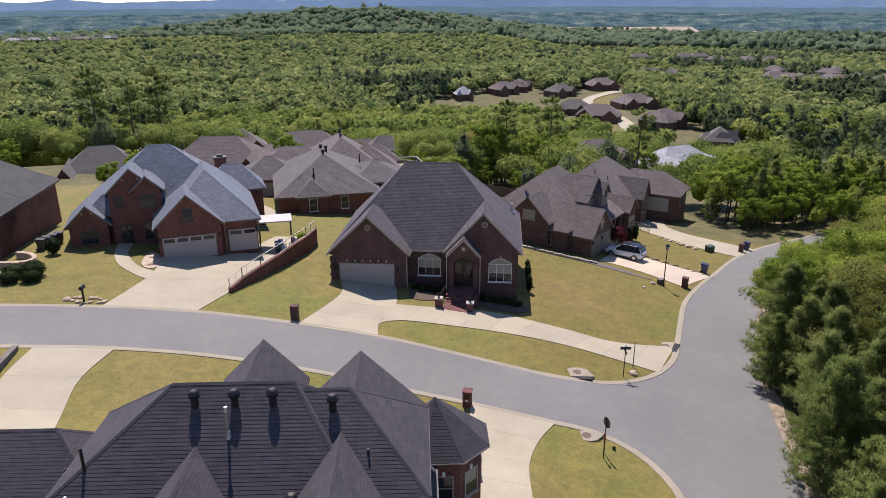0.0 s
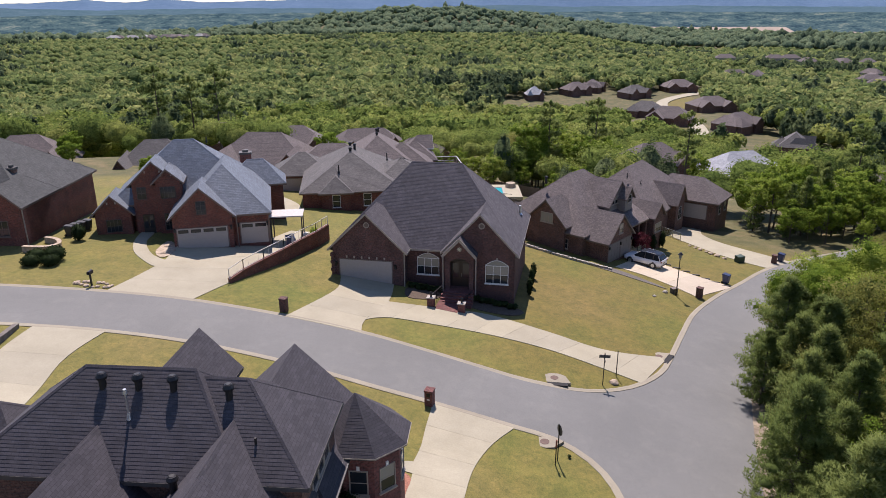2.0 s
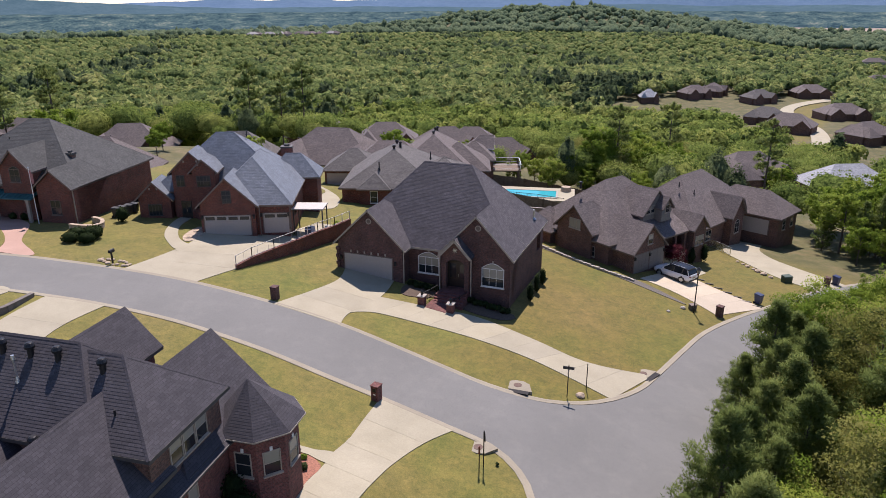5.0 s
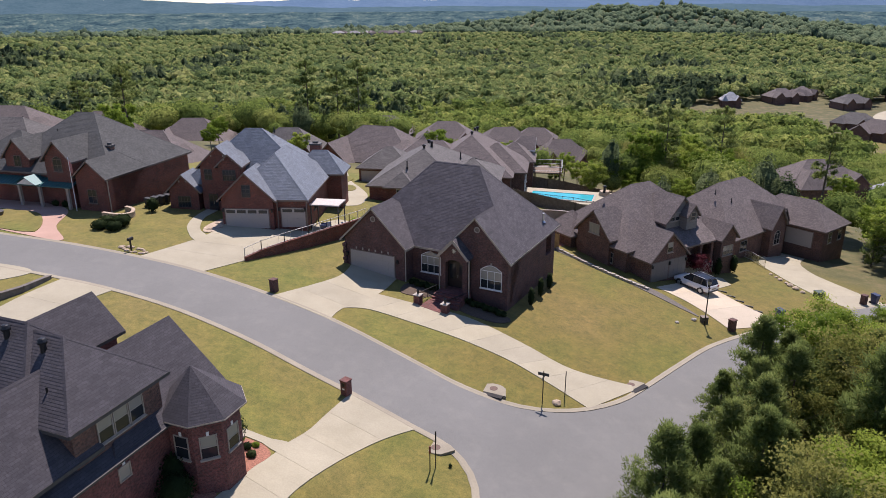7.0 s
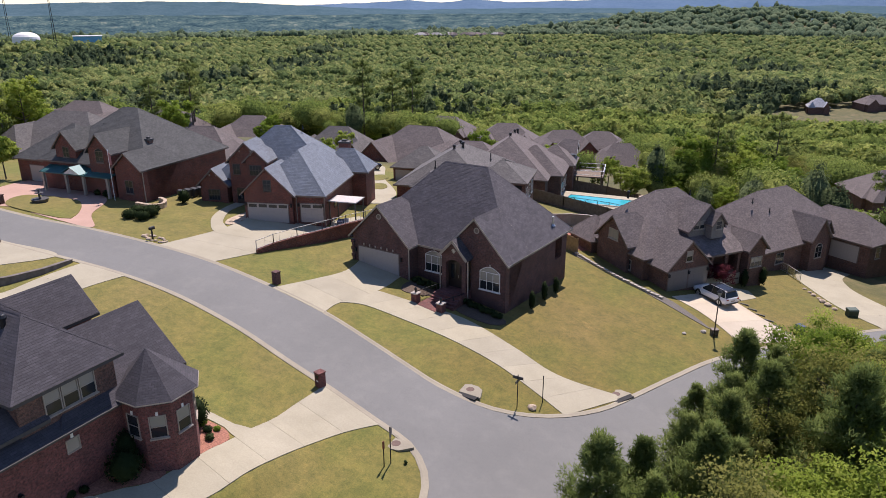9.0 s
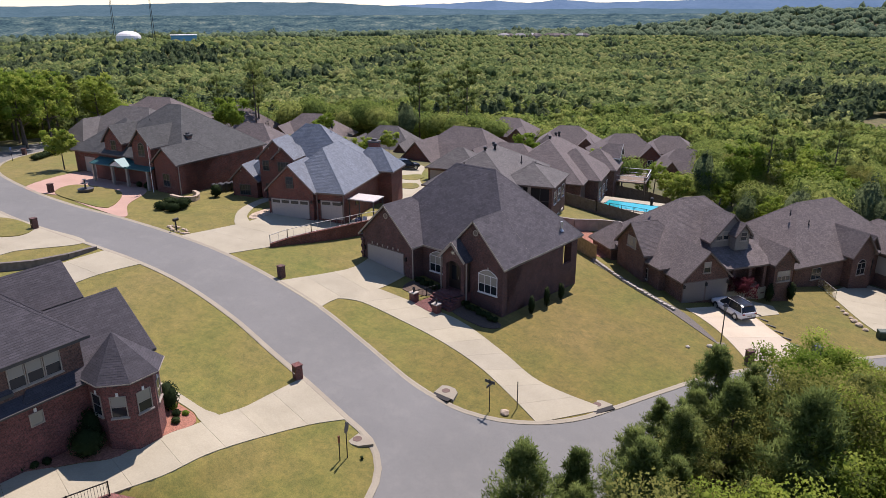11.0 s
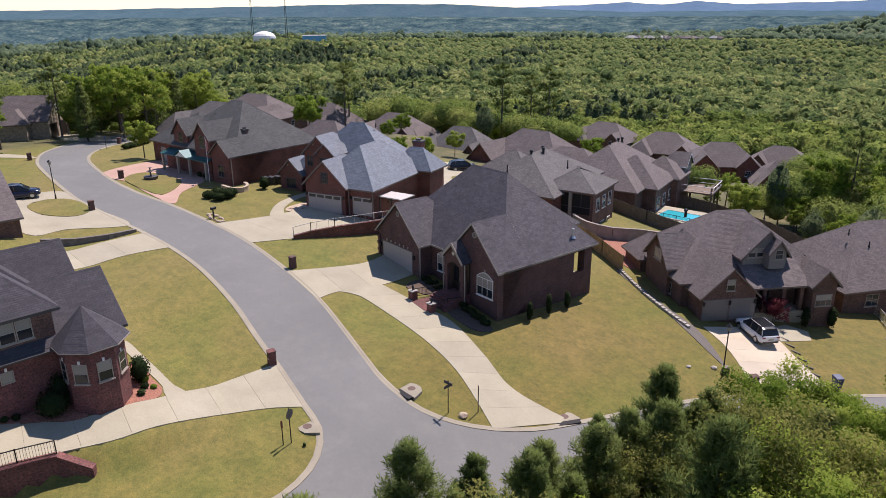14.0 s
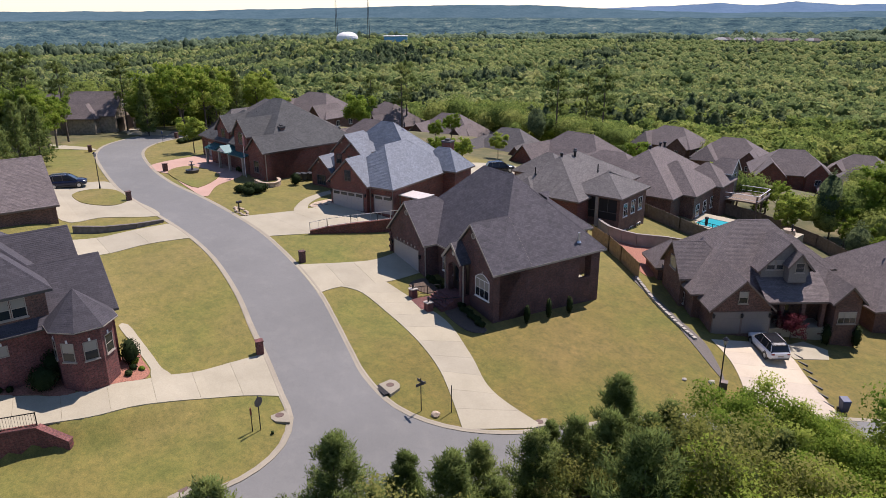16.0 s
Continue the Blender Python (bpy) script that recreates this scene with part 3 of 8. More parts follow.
    for i, kind in enumerate(ends):
        if kind != "g":
            continue
        rt = zr - 0.2
        if axis == "y":
            y = gy0 if i == 0 else gy1
            yy = y + 0.25 * (1 if i == 0 else -1)
            tri = [(gx0, wt), (gx1, wt), (c, rt)]
            pts = [(u, y, v) for u, v in tri] + [(u, yy, v) for u, v in tri]
        else:
            x = gx0 if i == 0 else gx1
            xx = x + 0.25 * (1 if i == 0 else -1)
            tri = [(gy0, wt), (gy1, wt), (c, rt)]
            pts = [(x, u, v) for u, v in tri] + [(xx, u, v) for u, v in tri]
        flip = (axis == "y") == (i == 1)
        f = [(0, 1, 2), (3, 5, 4), (0, 3, 4, 1), (1, 4, 5, 2), (2, 5, 3, 0)]
        gw.add(pts, [tuple(reversed(t)) for t in f] if flip else f)
    part("wall", w, wall, house)
    if gw.v:
        part("gable", gw, gable or wall, house)
    soffit = Shape()
    sx0, sx1, sy0, sy1 = x0, x1, y0, y1
    if axis == "y":
        sy0, sy1 = (gy0 + 0.02 if ends[0] == "g" else y0), (gy1 - 0.02 if ends[1] == "g" else y1)
    else:
        sx0, sx1 = (gx0 + 0.02 if ends[0] == "g" else x0), (gx1 - 0.02 if ends[1] == "g" else x1)
    soffit.face((sx0, sy0, ze - 0.19), (sx0, sy1, ze - 0.19), (sx1, sy1, ze - 0.19), (sx1, sy0, ze - 0.19))
    part("soffit", soffit, trim, house)


def face_pose(x, y, z, turn):
    """On a wall: x along it, y into it, z up. turn 0: the front wall, 90: the wall to its right."""
    return pose(x, y, z, 0, 0, turn)


def window(house, x, y, z, turn, w, h, cols=2, rows=2, arch=0.0, frame_mat=None, sill=True, lintel=None, blind=False):
    """A sash window: frame, panes, bars, sill and lintel. x, y, z: the middle of its sill on the wall's face."""
    frame_mat = frame_mat or TRIM_WHITE
    m = face_pose(x, y, z, turn)
    f = Shape()
    t, d = 0.055, 0.05
    f.box(-w / 2, -w / 2 + t, -d, 0.02, 0, h, m).box(w / 2 - t, w / 2, -d, 0.02, 0, h, m)
    f.box(-w / 2 + t, w / 2 - t, -d, 0.02, 0, t, m).box(-w / 2 + t, w / 2 - t, -d, 0.02, h - t, h, m)
    if arch:
        n = 10
        arc = [(-w / 2 + w * i / n, h + arch * math.sin(math.pi * i / n)) for i in range(n + 1)]
        for p, q in zip(arc, arc[1:]):
            f.beam(m @ Vector((p[0], -d / 2 + 0.01, p[1])), m @ Vector((q[0], -d / 2 + 0.01, q[1])), 0.06, t)
    win = part("window", f, frame_mat, house)
    pw, ph = (w - 2 * t) / cols, (h - 2 * t) / rows
    for i in range(1, cols):
        xx = -w / 2 + t + pw * i
        part("glazing_bar", Shape().box(xx - 0.02, xx + 0.02, -d + 0.01, 0.0, t, h - t, m), frame_mat, win)
    for j in range(1, rows):
        zz = t + ph * j
        part("glazing_bar", Shape().box(-w / 2 + t, w / 2 - t, -d + 0.012, 0.0, zz - 0.02, zz + 0.02, m), frame_mat, win)
    for i in range(cols):
        for j in range(rows):
            g = Shape()
            g.box(-w / 2 + t + pw * i + 0.015, -w / 2 + t + pw * (i + 1) - 0.015, -0.02, 0.0, t + ph * j + 0.015, t + ph * (j + 1) - 0.015, m)
            part("pane", g, BLIND if blind and j == rows - 1 else GLASS, win)
    if arch:
        n = 10
        g = Shape()
        arc = [(-w / 2 + 0.05 + (w - 0.1) * i / n, h + (arch - 0.04) * math.sin(math.pi * i / n)) for i in range(n + 1)]
        g.face(*[m @ Vector((u, -0.02, v)) for u, v in arc])
        part("arched_pane", g, BLIND if blind else GLASS, win)
    if sill:
        s = Shape()
        s.box(-w / 2 - 0.06, w / 2 + 0.06, -0.11, 0.02, -0.08, 0, m)
        part("sill", s, lintel or frame_mat, win)
    if lintel:
        s = Shape()
        s.box(-w / 2 - 0.08, w / 2 + 0.08, -0.04, 0.02, h + arch, h + arch + 0.2, m)
        s.prism([(-0.12, -0.06), (0.12, -0.06), (0.12, 0.02), (-0.12, 0.02)], h + arch, h + arch + 0.26, m)
        part("lintel", s, lintel, win)
    return win


def garage_door(house, x, y, z, turn, w, h=2.13, rows=4, cols=8, lights=False, material=None):
    """A sectional door: leaf, raised panels, a row of small lights at the top where it has them."""
    m = face_pose(x, y, z, turn)
    s = Shape()
    s.box(-w / 2, w / 2, -0.03, 0.05, 0, h, m)
    door = part("garage_door", s, material or DOOR_TAN, house)
    pw, ph = w / cols, h / rows
    leaf = Shape().box(-pw * 0.4, pw * 0.4, -0.045, -0.02, ph * 0.15, ph * 0.85).mesh("panel", material or DOOR_TAN)
    for j in range(rows - 1 if lights else rows):
        for i in range(cols):
            p = new("panel", leaf)
            p.parent = door
            p.matrix_basis = m @ pose(-w / 2 + pw * (i + 0.5), 0, ph * j)
    if lights:
        for i in range(cols // 2):
            cx = -w / 2 + w / (cols // 2) * (i + 0.5)
            g = Shape()
            g.box(cx - w / cols * 0.8, cx + w / cols * 0.8, -0.045, -0.02, ph * (rows - 0.85), ph * (rows - 0.2), m)
            part("pane", g, GLASS, door)
    t = Shape()
    t.box(-w / 2 - 0.1, -w / 2, -0.04, 0.03, 0, h + 0.08, m).box(w / 2, w / 2 + 0.1, -0.04, 0.03, 0, h + 0.08, m).box(-w / 2, w / 2, -0.04, 0.03, h, h + 0.08, m)
    part("door_frame", t, TRIM_BROWN, door)
    return door


def vent_pipe(house, x, y, z, h=0.5, r=0.06, material=None):
    s = Shape()
    s.tube((x, y, z - 0.3), (x, y, z + h), r)
    s.tube((x, y, z - 0.1), (x, y, z + 0.08), r * 2.4, r * 1.2)
    part("vent_pipe", s, material or METAL_DARK, house)


def roof_turbine(house, x, y, z, material=None, r=0.17, h=0.45):
    """A round attic vent: collar, drum and domed cap."""
    material = material or METAL_DARK
    s = Shape()
    s.tube((x, y, z - 0.45), (x, y, z + h * 0.55), r * 0.85, r * 0.85, 12)
    s.tube((x, y, z + h * 0.55), (x, y, z + h * 0.72), r * 1.25, r * 1.35, 12)
    s.tube((x, y, z + h * 0.72), (x, y, z + h * 0.95), r * 1.35, r * 0.9, 12)
    v = part("roof_vent", s, material, house)
    c = Shape()
    c.tube((x, y, z + h * 0.95), (x, y, z + h), r * 0.85, r * 0.6, 12)
    part("cap", c, METAL_DARK if material is METAL_DARK else METAL_PALE, v)


def downspout(house, x, y, z0, z1, material):
    s = Shape()
    s.box(x - 0.045, x + 0.045, y - 0.045, y + 0.045, z0, z1)
    part("downspout", s, material, house)


def chimney(house, x, y, z0, z1, w, d, wall):
    s = Shape()
    s.box(x - w / 2, x + w / 2, y - d / 2, y + d / 2, z0, z1)
    c = part("chimney", s, wall, house)
    t = Shape()
    t.box(x - w / 2 - 0.08, x + w / 2 + 0.08, y - d / 2 - 0.08, y + d / 2 + 0.08, z1 - 0.15, z1 + 0.06)
    t.box(x - w / 4, x + w / 4, y - d / 4, y + d / 4, z1 + 0.06, z1 + 0.3)
    part("chimney_cap", t, TRIM_DARK, c)



def quoins(house, x, y, z0, z1, material):
    """Brick quoins: alternate blocks standing proud at a corner."""
    k = 0
    z = z0
    while z < z1 - 0.35:
        w = 0.30 if k % 2 else 0.42
        part("quoin", Shape().box(x - w / 2, x + w / 2, y - w / 2, y + w / 2, z, z + 0.30), material, house)
        z += 0.36
        k += 1


def keystones(house, x, y, z, turn, spread, count, material):
    m = face_pose(x, y, z, turn)
    for i in range(count):
        u = -spread / 2 + spread * i / max(1, count - 1)
        part("keystone", Shape().prism([(u - 0.07, -0.04), (u + 0.07, -0.04), (u + 0.07, 0.02), (u - 0.07, 0.02)], 0, 0.22, m), material, house)


def round_vent(house, x, y, z, turn, r, material):
    m = face_pose(x, y, z, turn)
    s = Shape()
    n = 16
    for i in range(n):
        a, b = math.tau * i / n, math.tau * (i + 1) / n
        s.beam(m @ Vector((math.cos(a) * r, -0.03, math.sin(a) * r)), m @ Vector((math.cos(b) * r, -0.03, math.sin(b) * r)), 0.08, 0.07)
    v = part("gable_vent", s, material, house)
    part("vent_louvre", Shape().tube(m @ Vector((0, 0.0, 0)), m @ Vector((0, -0.02, 0)), r * 0.85, None, 16), TRIM_BROWN, v)


def wall_lamp(house, x, y, z, turn):
    m = face_pose(x, y, z, turn)
    s = Shape().box(-0.06, 0.06, -0.06, 0.0, -0.1, 0.12, m).box(-0.09, 0.09, -0.2, -0.04, -0.28, 0.0, m).prism([(-0.11, -0.22), (0.11, -0.22), (0.11, -0.02), (-0.11, -0.02)], 0.0, 0.05, m)
    part("wall_lantern", s, METAL_DARK, house)


def front_door(house, x, y, z, turn, w=1.7, h=2.4, material=None):
    m = face_pose(x, y, z, turn)
    d = part("front_door", Shape().box(-w / 2, w / 2, -0.04, 0.03, 0, h, m), material or DOOR_WOOD, house)
    for sx in (-1, 1):
        part("pane", Shape().box(sx * w * 0.25 - w * 0.15, sx * w * 0.25 + w * 0.15, -0.06, -0.02, h * 0.35, h * 0.9, m), GLASS, d)
    part("handle", Shape().tube(m @ Vector((0.06, -0.1, 1.0)), m @ Vector((0.06, -0.1, 1.3)), 0.02), METAL_PALE, d)
    return d


def column(house, x, y, z0, z1, w, material):
    s = Shape().box(x - w / 2, x + w / 2, y - w / 2, y + w / 2, z0, z1)
    s.box(x - w * 0.65, x + w * 0.65, y - w * 0.65, y + w * 0.65, z0, z0 + 0.15).box(x - w * 0.65, x + w * 0.65, y - w * 0.65, y + w * 0.65, z1 - 0.15, z1)
    part("column", s, material, house)


# the corner house in the middle of the view
mh = thing("house", pose(-10.5, 60.2, -0.6, 0, 0, -4.5), "dark brick house, steep slate-grey hip roof, three front gables", "house", "houses")
block(mh, 0, 17.6, 0.9, 13.6, 3.35, 10.1, "x", "hh", BRICK_DARK, ROOF_MAIN, TRIM_TAN, walls=(0.4, 17.2, 1.3, 10.6))
block(mh, 0, 7.5, -0.6, 7, 3.35, 6.95, "y", "gh", BRICK_DARK, ROOF_MAIN, TRIM_TAN)
block(mh, 10.45, 17.6, 0.3, 4.55, 3.355, 7.155, "y", "gg", BRICK_DARK, ROOF_MAIN, TRIM_TAN)
block(mh, 4.5, 12.5, 10, 16.8, 3.6, 7.0, "y", "hh", BRICK_DARK, ROOF_MAIN, TRIM_TAN)
part("wall", Shape().box(0.4, 12.0, 10.6, 13.2, -2.5, 3.3), BRICK_DARK, mh)
# covered porch at the back corner
part("porch_pier", Shape().box(16.4, 17.2, 12.1, 13.2, -2.5, 3.16), BRICK_DARK, mh)
part("porch_parapet", Shape().box(16.9, 17.2, 10.6, 12.1, -2.5, 0.75), BRICK_DARK, mh)
part("porch_slab", Shape().box(12.0, 16.9, 10.6, 13.2, -2.5, -0.2), CONCRETE, mh)
part("porch_beam", Shape().box(16.85, 17.2, 10.6, 12.1, 2.85, 3.16), BRICK_DARK, mh)
# entry: brick piers carry a small gable over a shallow porch
ENTRY = (10.75, 13.85)
for yy in (-0.6,):
    xa, xb, ze, zr = ENTRY[0], ENTRY[1], 3.4, 5.05
    xm = (xa + xb) / 2
    s = Shape()
    courses(s, [(xa, yy, ze), (xa, 4, ze), (xm, 4, zr), (xm, yy, zr)])
    courses(s, [(xb, yy, ze), (xb, 4, ze), (xm, 4, zr), (xm, yy, zr)])
    s.face((xa, yy, ze - 0.15), (xm, yy, zr - 0.15), (xm, 4, zr - 0.15), (xa, 4, ze - 0.15))
    s.face((xb, yy, ze - 0.15), (xb, 4, ze - 0.15), (xm, 4, zr - 0.15), (xm, yy, zr - 0.15))
    part("porch_roof", s, ROOF_MAIN, mh)
    for q in (xa, xb):
        part("bargeboard", Shape().beam((q, yy, ze - 0.12), (xm, yy, zr - 0.12), 0.06, 0.24), TRIM_TAN, mh)
    g = Shape()
    n = 12
    fy = yy + 0.3
    arc = [(xa + 0.68 + (xb - xa - 1.36) * i / n, 2.7 + 0.4 * math.sin(math.pi * i / n)) for i in range(n + 1)]
    tri = [(xa + 0.25, 3.45), (xm, 4.85), (xb - 0.25, 3.45)]
    for (u0, v0), (u1, v1) in zip(arc, arc[1:]):
        g.face((u0, fy, v0), (u1, fy, v1), (u1, fy, 3.45), (u0, fy, 3.45))
        g.face((u1, fy, v1), (u0, fy, v0), (u0, fy + 0.4, v0), (u1, fy + 0.4, v1))
    g.face(*[(u, fy, v) for u, v in (tri[0], tri[2], tri[1])])
    part("porch_gable", g, BRICK_DARK, mh)
    for q0, q1 in ((xa + 0.25, xa + 0.68), (xb - 0.68, xb - 0.25)):
        part("porch_pier", Shape().box(q0, q1, fy, fy + 0.48, -0.9, 3.45), BRICK_DARK, mh)
    star = Shape()
    for i in range(4):
        a = math.pi * i / 4
        star.beam((xm - 0.22 * math.cos(a), fy - 0.035, 3.95 - 0.22 * math.sin(a)), (xm + 0.22 * math.cos(a), fy - 0.035, 3.95 + 0.22 * math.sin(a)), 0.04, 0.045)
    part("star_ornament", star, METAL_PALE, mh, "pale metal star on the porch gable")
    part("porch_floor", Shape().box(xa + 0.2, xb - 0.2, -1.2, 1.3, -0.9, 0.12), BRICK_PINK, mh)
    for i in range(4):
        part("step", Shape().box(xa + 0.1, xb - 0.1, -1.55 - 0.34 * i, -1.18 - 0.34 * i, -1.6, 0.02 - 0.16 * i), BRICK_PINK, mh, "brick entry step")
# near-black panel round the door: a deep porch's shade as colour
part("door_surround", Shape().box(11.05, 13.55, 0.52, 0.62, 0.1, 3.1), DOOR_WOOD, mh)
front_door(mh, 12.3, 0.51, 0.12, 0, 1.9, 2.5)
garage_door(mh, 3.55, -0.31, 0.22, 0, 4.95)
keystones(mh, 3.55, -0.31, 2.5, 0, 3.6, 6, TRIM_TAN)
window(mh, 9.1, 1.27, 0.75, 0, 2.1, 1.65, 3, 2, 0.45, None, True, None, True)
window(mh, 15.6, 0.58, 0.55, 0, 2.1, 1.75, 3, 2, 0.5, None, True, None, True)
keystones(mh, 9.1, 1.27, 2.86, 0, 0, 1, TRIM_TAN)
keystones(mh, 15.6, 0.58, 2.82, 0, 0, 1, TRIM_TAN)
round_vent(mh, 3.75, -0.31, 5.75, 0, 0.24, TRIM_TAN)
round_vent(mh, 14.15, 0.59, 5.95, 0, 0.24, TRIM_TAN)
wall_lamp(mh, 0.75, -0.31, 2.0, 0)
wall_lamp(mh, 6.4, -0.31, 2.0, 0)
quoins(mh, 0.42, -0.28, -1.0, 3.2, BRICK_DARK)
for x, y in ((7.2, -0.25), (10.8, -0.25), (13.8, -0.25)):
    downspout(mh, x, y, -0.9, 3.2, TRIM_TAN)
vent_pipe(mh, 16.7, 10.8, 4.3, 0.85, 0.12, METAL_PALE)

# the blue-roofed house
bh = thing("house", pose(-26.67, 61.25, 1.3, 0, 0, 20), "red brick two-storey house with blue-grey shingles, three garage bays", "house", "houses")
block(bh, 0, 6.4, 0, 8, 3.15, 6.2, "y", "gh", BRICK_RED, ROOF_BLUE, TRIM_BROWN, course=0.2)
block(bh, 0.6, 9.8, 0.5, 14.3, 3.15, 7.3, "y", "hh", BRICK_RED, ROOF_BLUE, TRIM_BROWN, course=0.2)
block(bh, -6.5, 9.5, 6.3, 16, 3.3, 9.0, "x", "hh", BRICK_RED, ROOF_BLUE, TRIM_BROWN, course=0.2, hip=(6.6, 7.4))
block(bh, 5.0, 11.6, 11.4, 16.2, 3.4, 5.9, "x", "hh", BRICK_RED, ROOF_BLUE, TRIM_BROWN, course=0.2)
block(bh, -4.2, 0.9, 5.6, 12, 5.4, 7.85, "y", "gh", BRICK_RED, ROOF_BLUE, TRIM_BROWN, course=0.2)
block(bh, -1.9, 1.3, 5.2, 10, 5.6, 7.1, "y", "gh", BRICK_RED, ROOF_BLUE, TRIM_BROWN, course=0.2)
block(bh, -8.0, -3.8, 5.2, 11, 2.6, 4.65, "y", "gh", BRICK_RED, ROOF_BLUE, TRIM_BROWN, course=0.2)
chimney(bh, 7.2, 16.4, 0, 6.2, 1.3, 1.0, BRICK_RED)
garage_door(bh, 3.1, 0.29, 0, 0, 4.7, lights=True)
garage_door(bh, 8.0, 0.89, 0, 0, 2.6, lights=True, cols=4)
window(bh, 3.2, 0.29, 3.45, 0, 0.95, 1.35, 2, 3, 0, TRIM_DARK, False, None)
window(bh, -0.35, 5.49, 3.95, 0, 1.5, 1.25, 4, 2, 0, TRIM_DARK, False, None)
window(bh, -2.95, 5.89, 3.9, 0, 0.9, 1.3, 2, 2, 0, TRIM_DARK, False, None)
window(bh, -5.9, 5.49, 0.75, 0, 1.5, 1.35, 4, 2, 0, TRIM_DARK, False, None)
front_door(bh, -2.6, 5.88, 0.1, 0, 1.1, 2.2)
window(bh, -0.6, 5.49, 0.6, 0, 0.8, 1.8, 2, 3, 0, TRIM_DARK, False, None)
window(bh, 9.42, 5, 0.8, 90, 1.2, 1.3, 2, 2, 0, TRIM_DARK, False, None)
for x in (0.55, 5.85, 6.5, 9.3):
    wall_lamp(bh, x, 0.3 if x < 6 else 0.9, 2.1, 0)
for x, y in ((6.4, 0.5), (9.5, 0.8)):
    downspout(bh, x, y, -0.6, 3.1, TRIM_BROWN)
vent_pipe(bh, 3.4, 11.8, 8.6, 0.4)
keystones(bh, -1.7, 5.89, 6.6, 0, 1.4, 2, TRIM_TAN)
keystones(bh, -0.35, 5.49, 6.3, 0, 1.0, 2, TRIM_TAN)
keystones(bh, -5.9, 5.49, 3.7, 0, 0.8, 2, TRIM_TAN)

# the next house down the road, with the white car
rh = thing("house", pose(17.08, 76.45, -4.1, 0, 0, 54), "brown brick house, brown shingles, gabled dormers, two-door garage", "house", "houses")
block(rh, 0, 6.1, 0, 9, 2.4, 5.3, "y", "gh", BRICK_BROWN, ROOF_BROWN, TRIM_BROWN)
block(rh, -0.8, 15, 2.8, 15.5, 2.9, 8.3, "x", "hh", BRICK_BROWN, ROOF_BROWN, TRIM_BROWN)
block(rh, -1.2, 5, 5, 11, 3.6, 6.5, "x", "gh", BRICK_BROWN, ROOF_BROWN, TRIM_BROWN)
block(rh, 5.6, 11, 3.4, 10, 4.9, 7.7, "y", "gh", SIDING, ROOF_BROWN, TRIM_BROWN)
block(rh, 7.9, 10.1, 2.4, 6, 5.6, 6.95, "y", "gh", SIDING, ROOF_BROWN, TRIM_BROWN, 0.25, 4.0)
block(rh, 11.4, 14.6, 0.2, 7, 2.8, 4.5, "y", "gh", BRICK_BROWN, ROOF_BROWN, TRIM_BROWN)
block(rh, -1.6, 3, 11, 16, 2.5, 4.8, "y", "hh", BRICK_BROWN, ROOF_BROWN, TRIM_BROWN)
block(rh, 9, 16.5, 9, 16, 2.9, 5.6, "x", "hh", BRICK_BROWN, ROOF_BROWN, TRIM_BROWN)
s = Shape()
courses(s, [(5.6, 1.0, 2.75), (11.8, 1.0, 2.75), (11.8, 4.6, 4.7), (5.6, 4.6, 4.7)])
s.face((5.6, 1.0, 2.6), (5.6, 4.6, 4.5), (11.8, 4.6, 4.5), (11.8, 1.0, 2.6))
part("porch_roof", s, ROOF_BROWN, rh)
part("fascia", Shape().beam((5.9, 1.0, 2.66), (11.6, 1.0, 2.66), 0.05, 0.2), TRIM_BROWN, rh)
for x in (7.2, 9.2, 11.1):
    column(rh, x, 1.3, -0.6, 2.6, 0.35, BRICK_BROWN)
part("porch_floor", Shape().box(6.2, 11.5, 1.1, 3.3, -1.2, 0.1), CONCRETE, rh)
front_door(rh, 8.4, 3.17, 0.1, 0, 1.1, 2.1)
# brown-grey paint, darkened further for the shade the doors stand in
DOOR_SHADED = plain("shaded_taupe_door_paint", (0.20, 0.175, 0.155), 0.5, 0, 0.05)
garage_door(rh, 1.75, 0.29, 0, 0, 2.5, cols=4, material=DOOR_SHADED)
garage_door(rh, 4.45, 0.29, 0, 0, 2.5, cols=4, material=DOOR_SHADED)
window(rh, 3.05, 0.29, 3.0, 0, 0.85, 1.15, 1, 2, 0, TRIM_TAN, True, None, True)
window(rh, 6.85, 3.69, 4.95, 0, 0.85, 0.95, 1, 2, 0, TRIM_TAN, blind=True)
window(rh, 7.7, 3.69, 4.95, 0, 0.75, 0.95, 1, 2, 0, TRIM_TAN, blind=True)
window(rh, 9.1, 2.69, 5.0, 0, 0.85, 0.95, 1, 2, 0, TRIM_TAN)
window(rh, 13.0, 0.49, 0.75, 0, 1.7, 1.2, 3, 2, 0, TRIM_TAN, blind=True)
window(rh, -0.9, 7.9, 3.7, 270, 1.7, 1.2, 3, 1, 0, TRIM_TAN, blind=True)
window(rh, -0.5, 5.6, 0.9, 270, 1.1, 1.2, 2, 2, 0, TRIM_TAN)
roof_turbine(rh, 3.2, 11.0, 7.6)
vent_pipe(rh, 12.0, 10.5, 6.8, 0.5)
part("satellite_dish", Shape().tube((1.0, 13.4, 4.0), (0.85, 13.2, 4.08), 0.35, 0.12, 14).tube((1.1, 13.5, 3.4), (1.0, 13.4, 4.0), 0.03), METAL_DARK, rh)
for x in (0.5, 3.1, 5.65):
    wall_lamp(rh, x, 0.3, 1.9, 0)

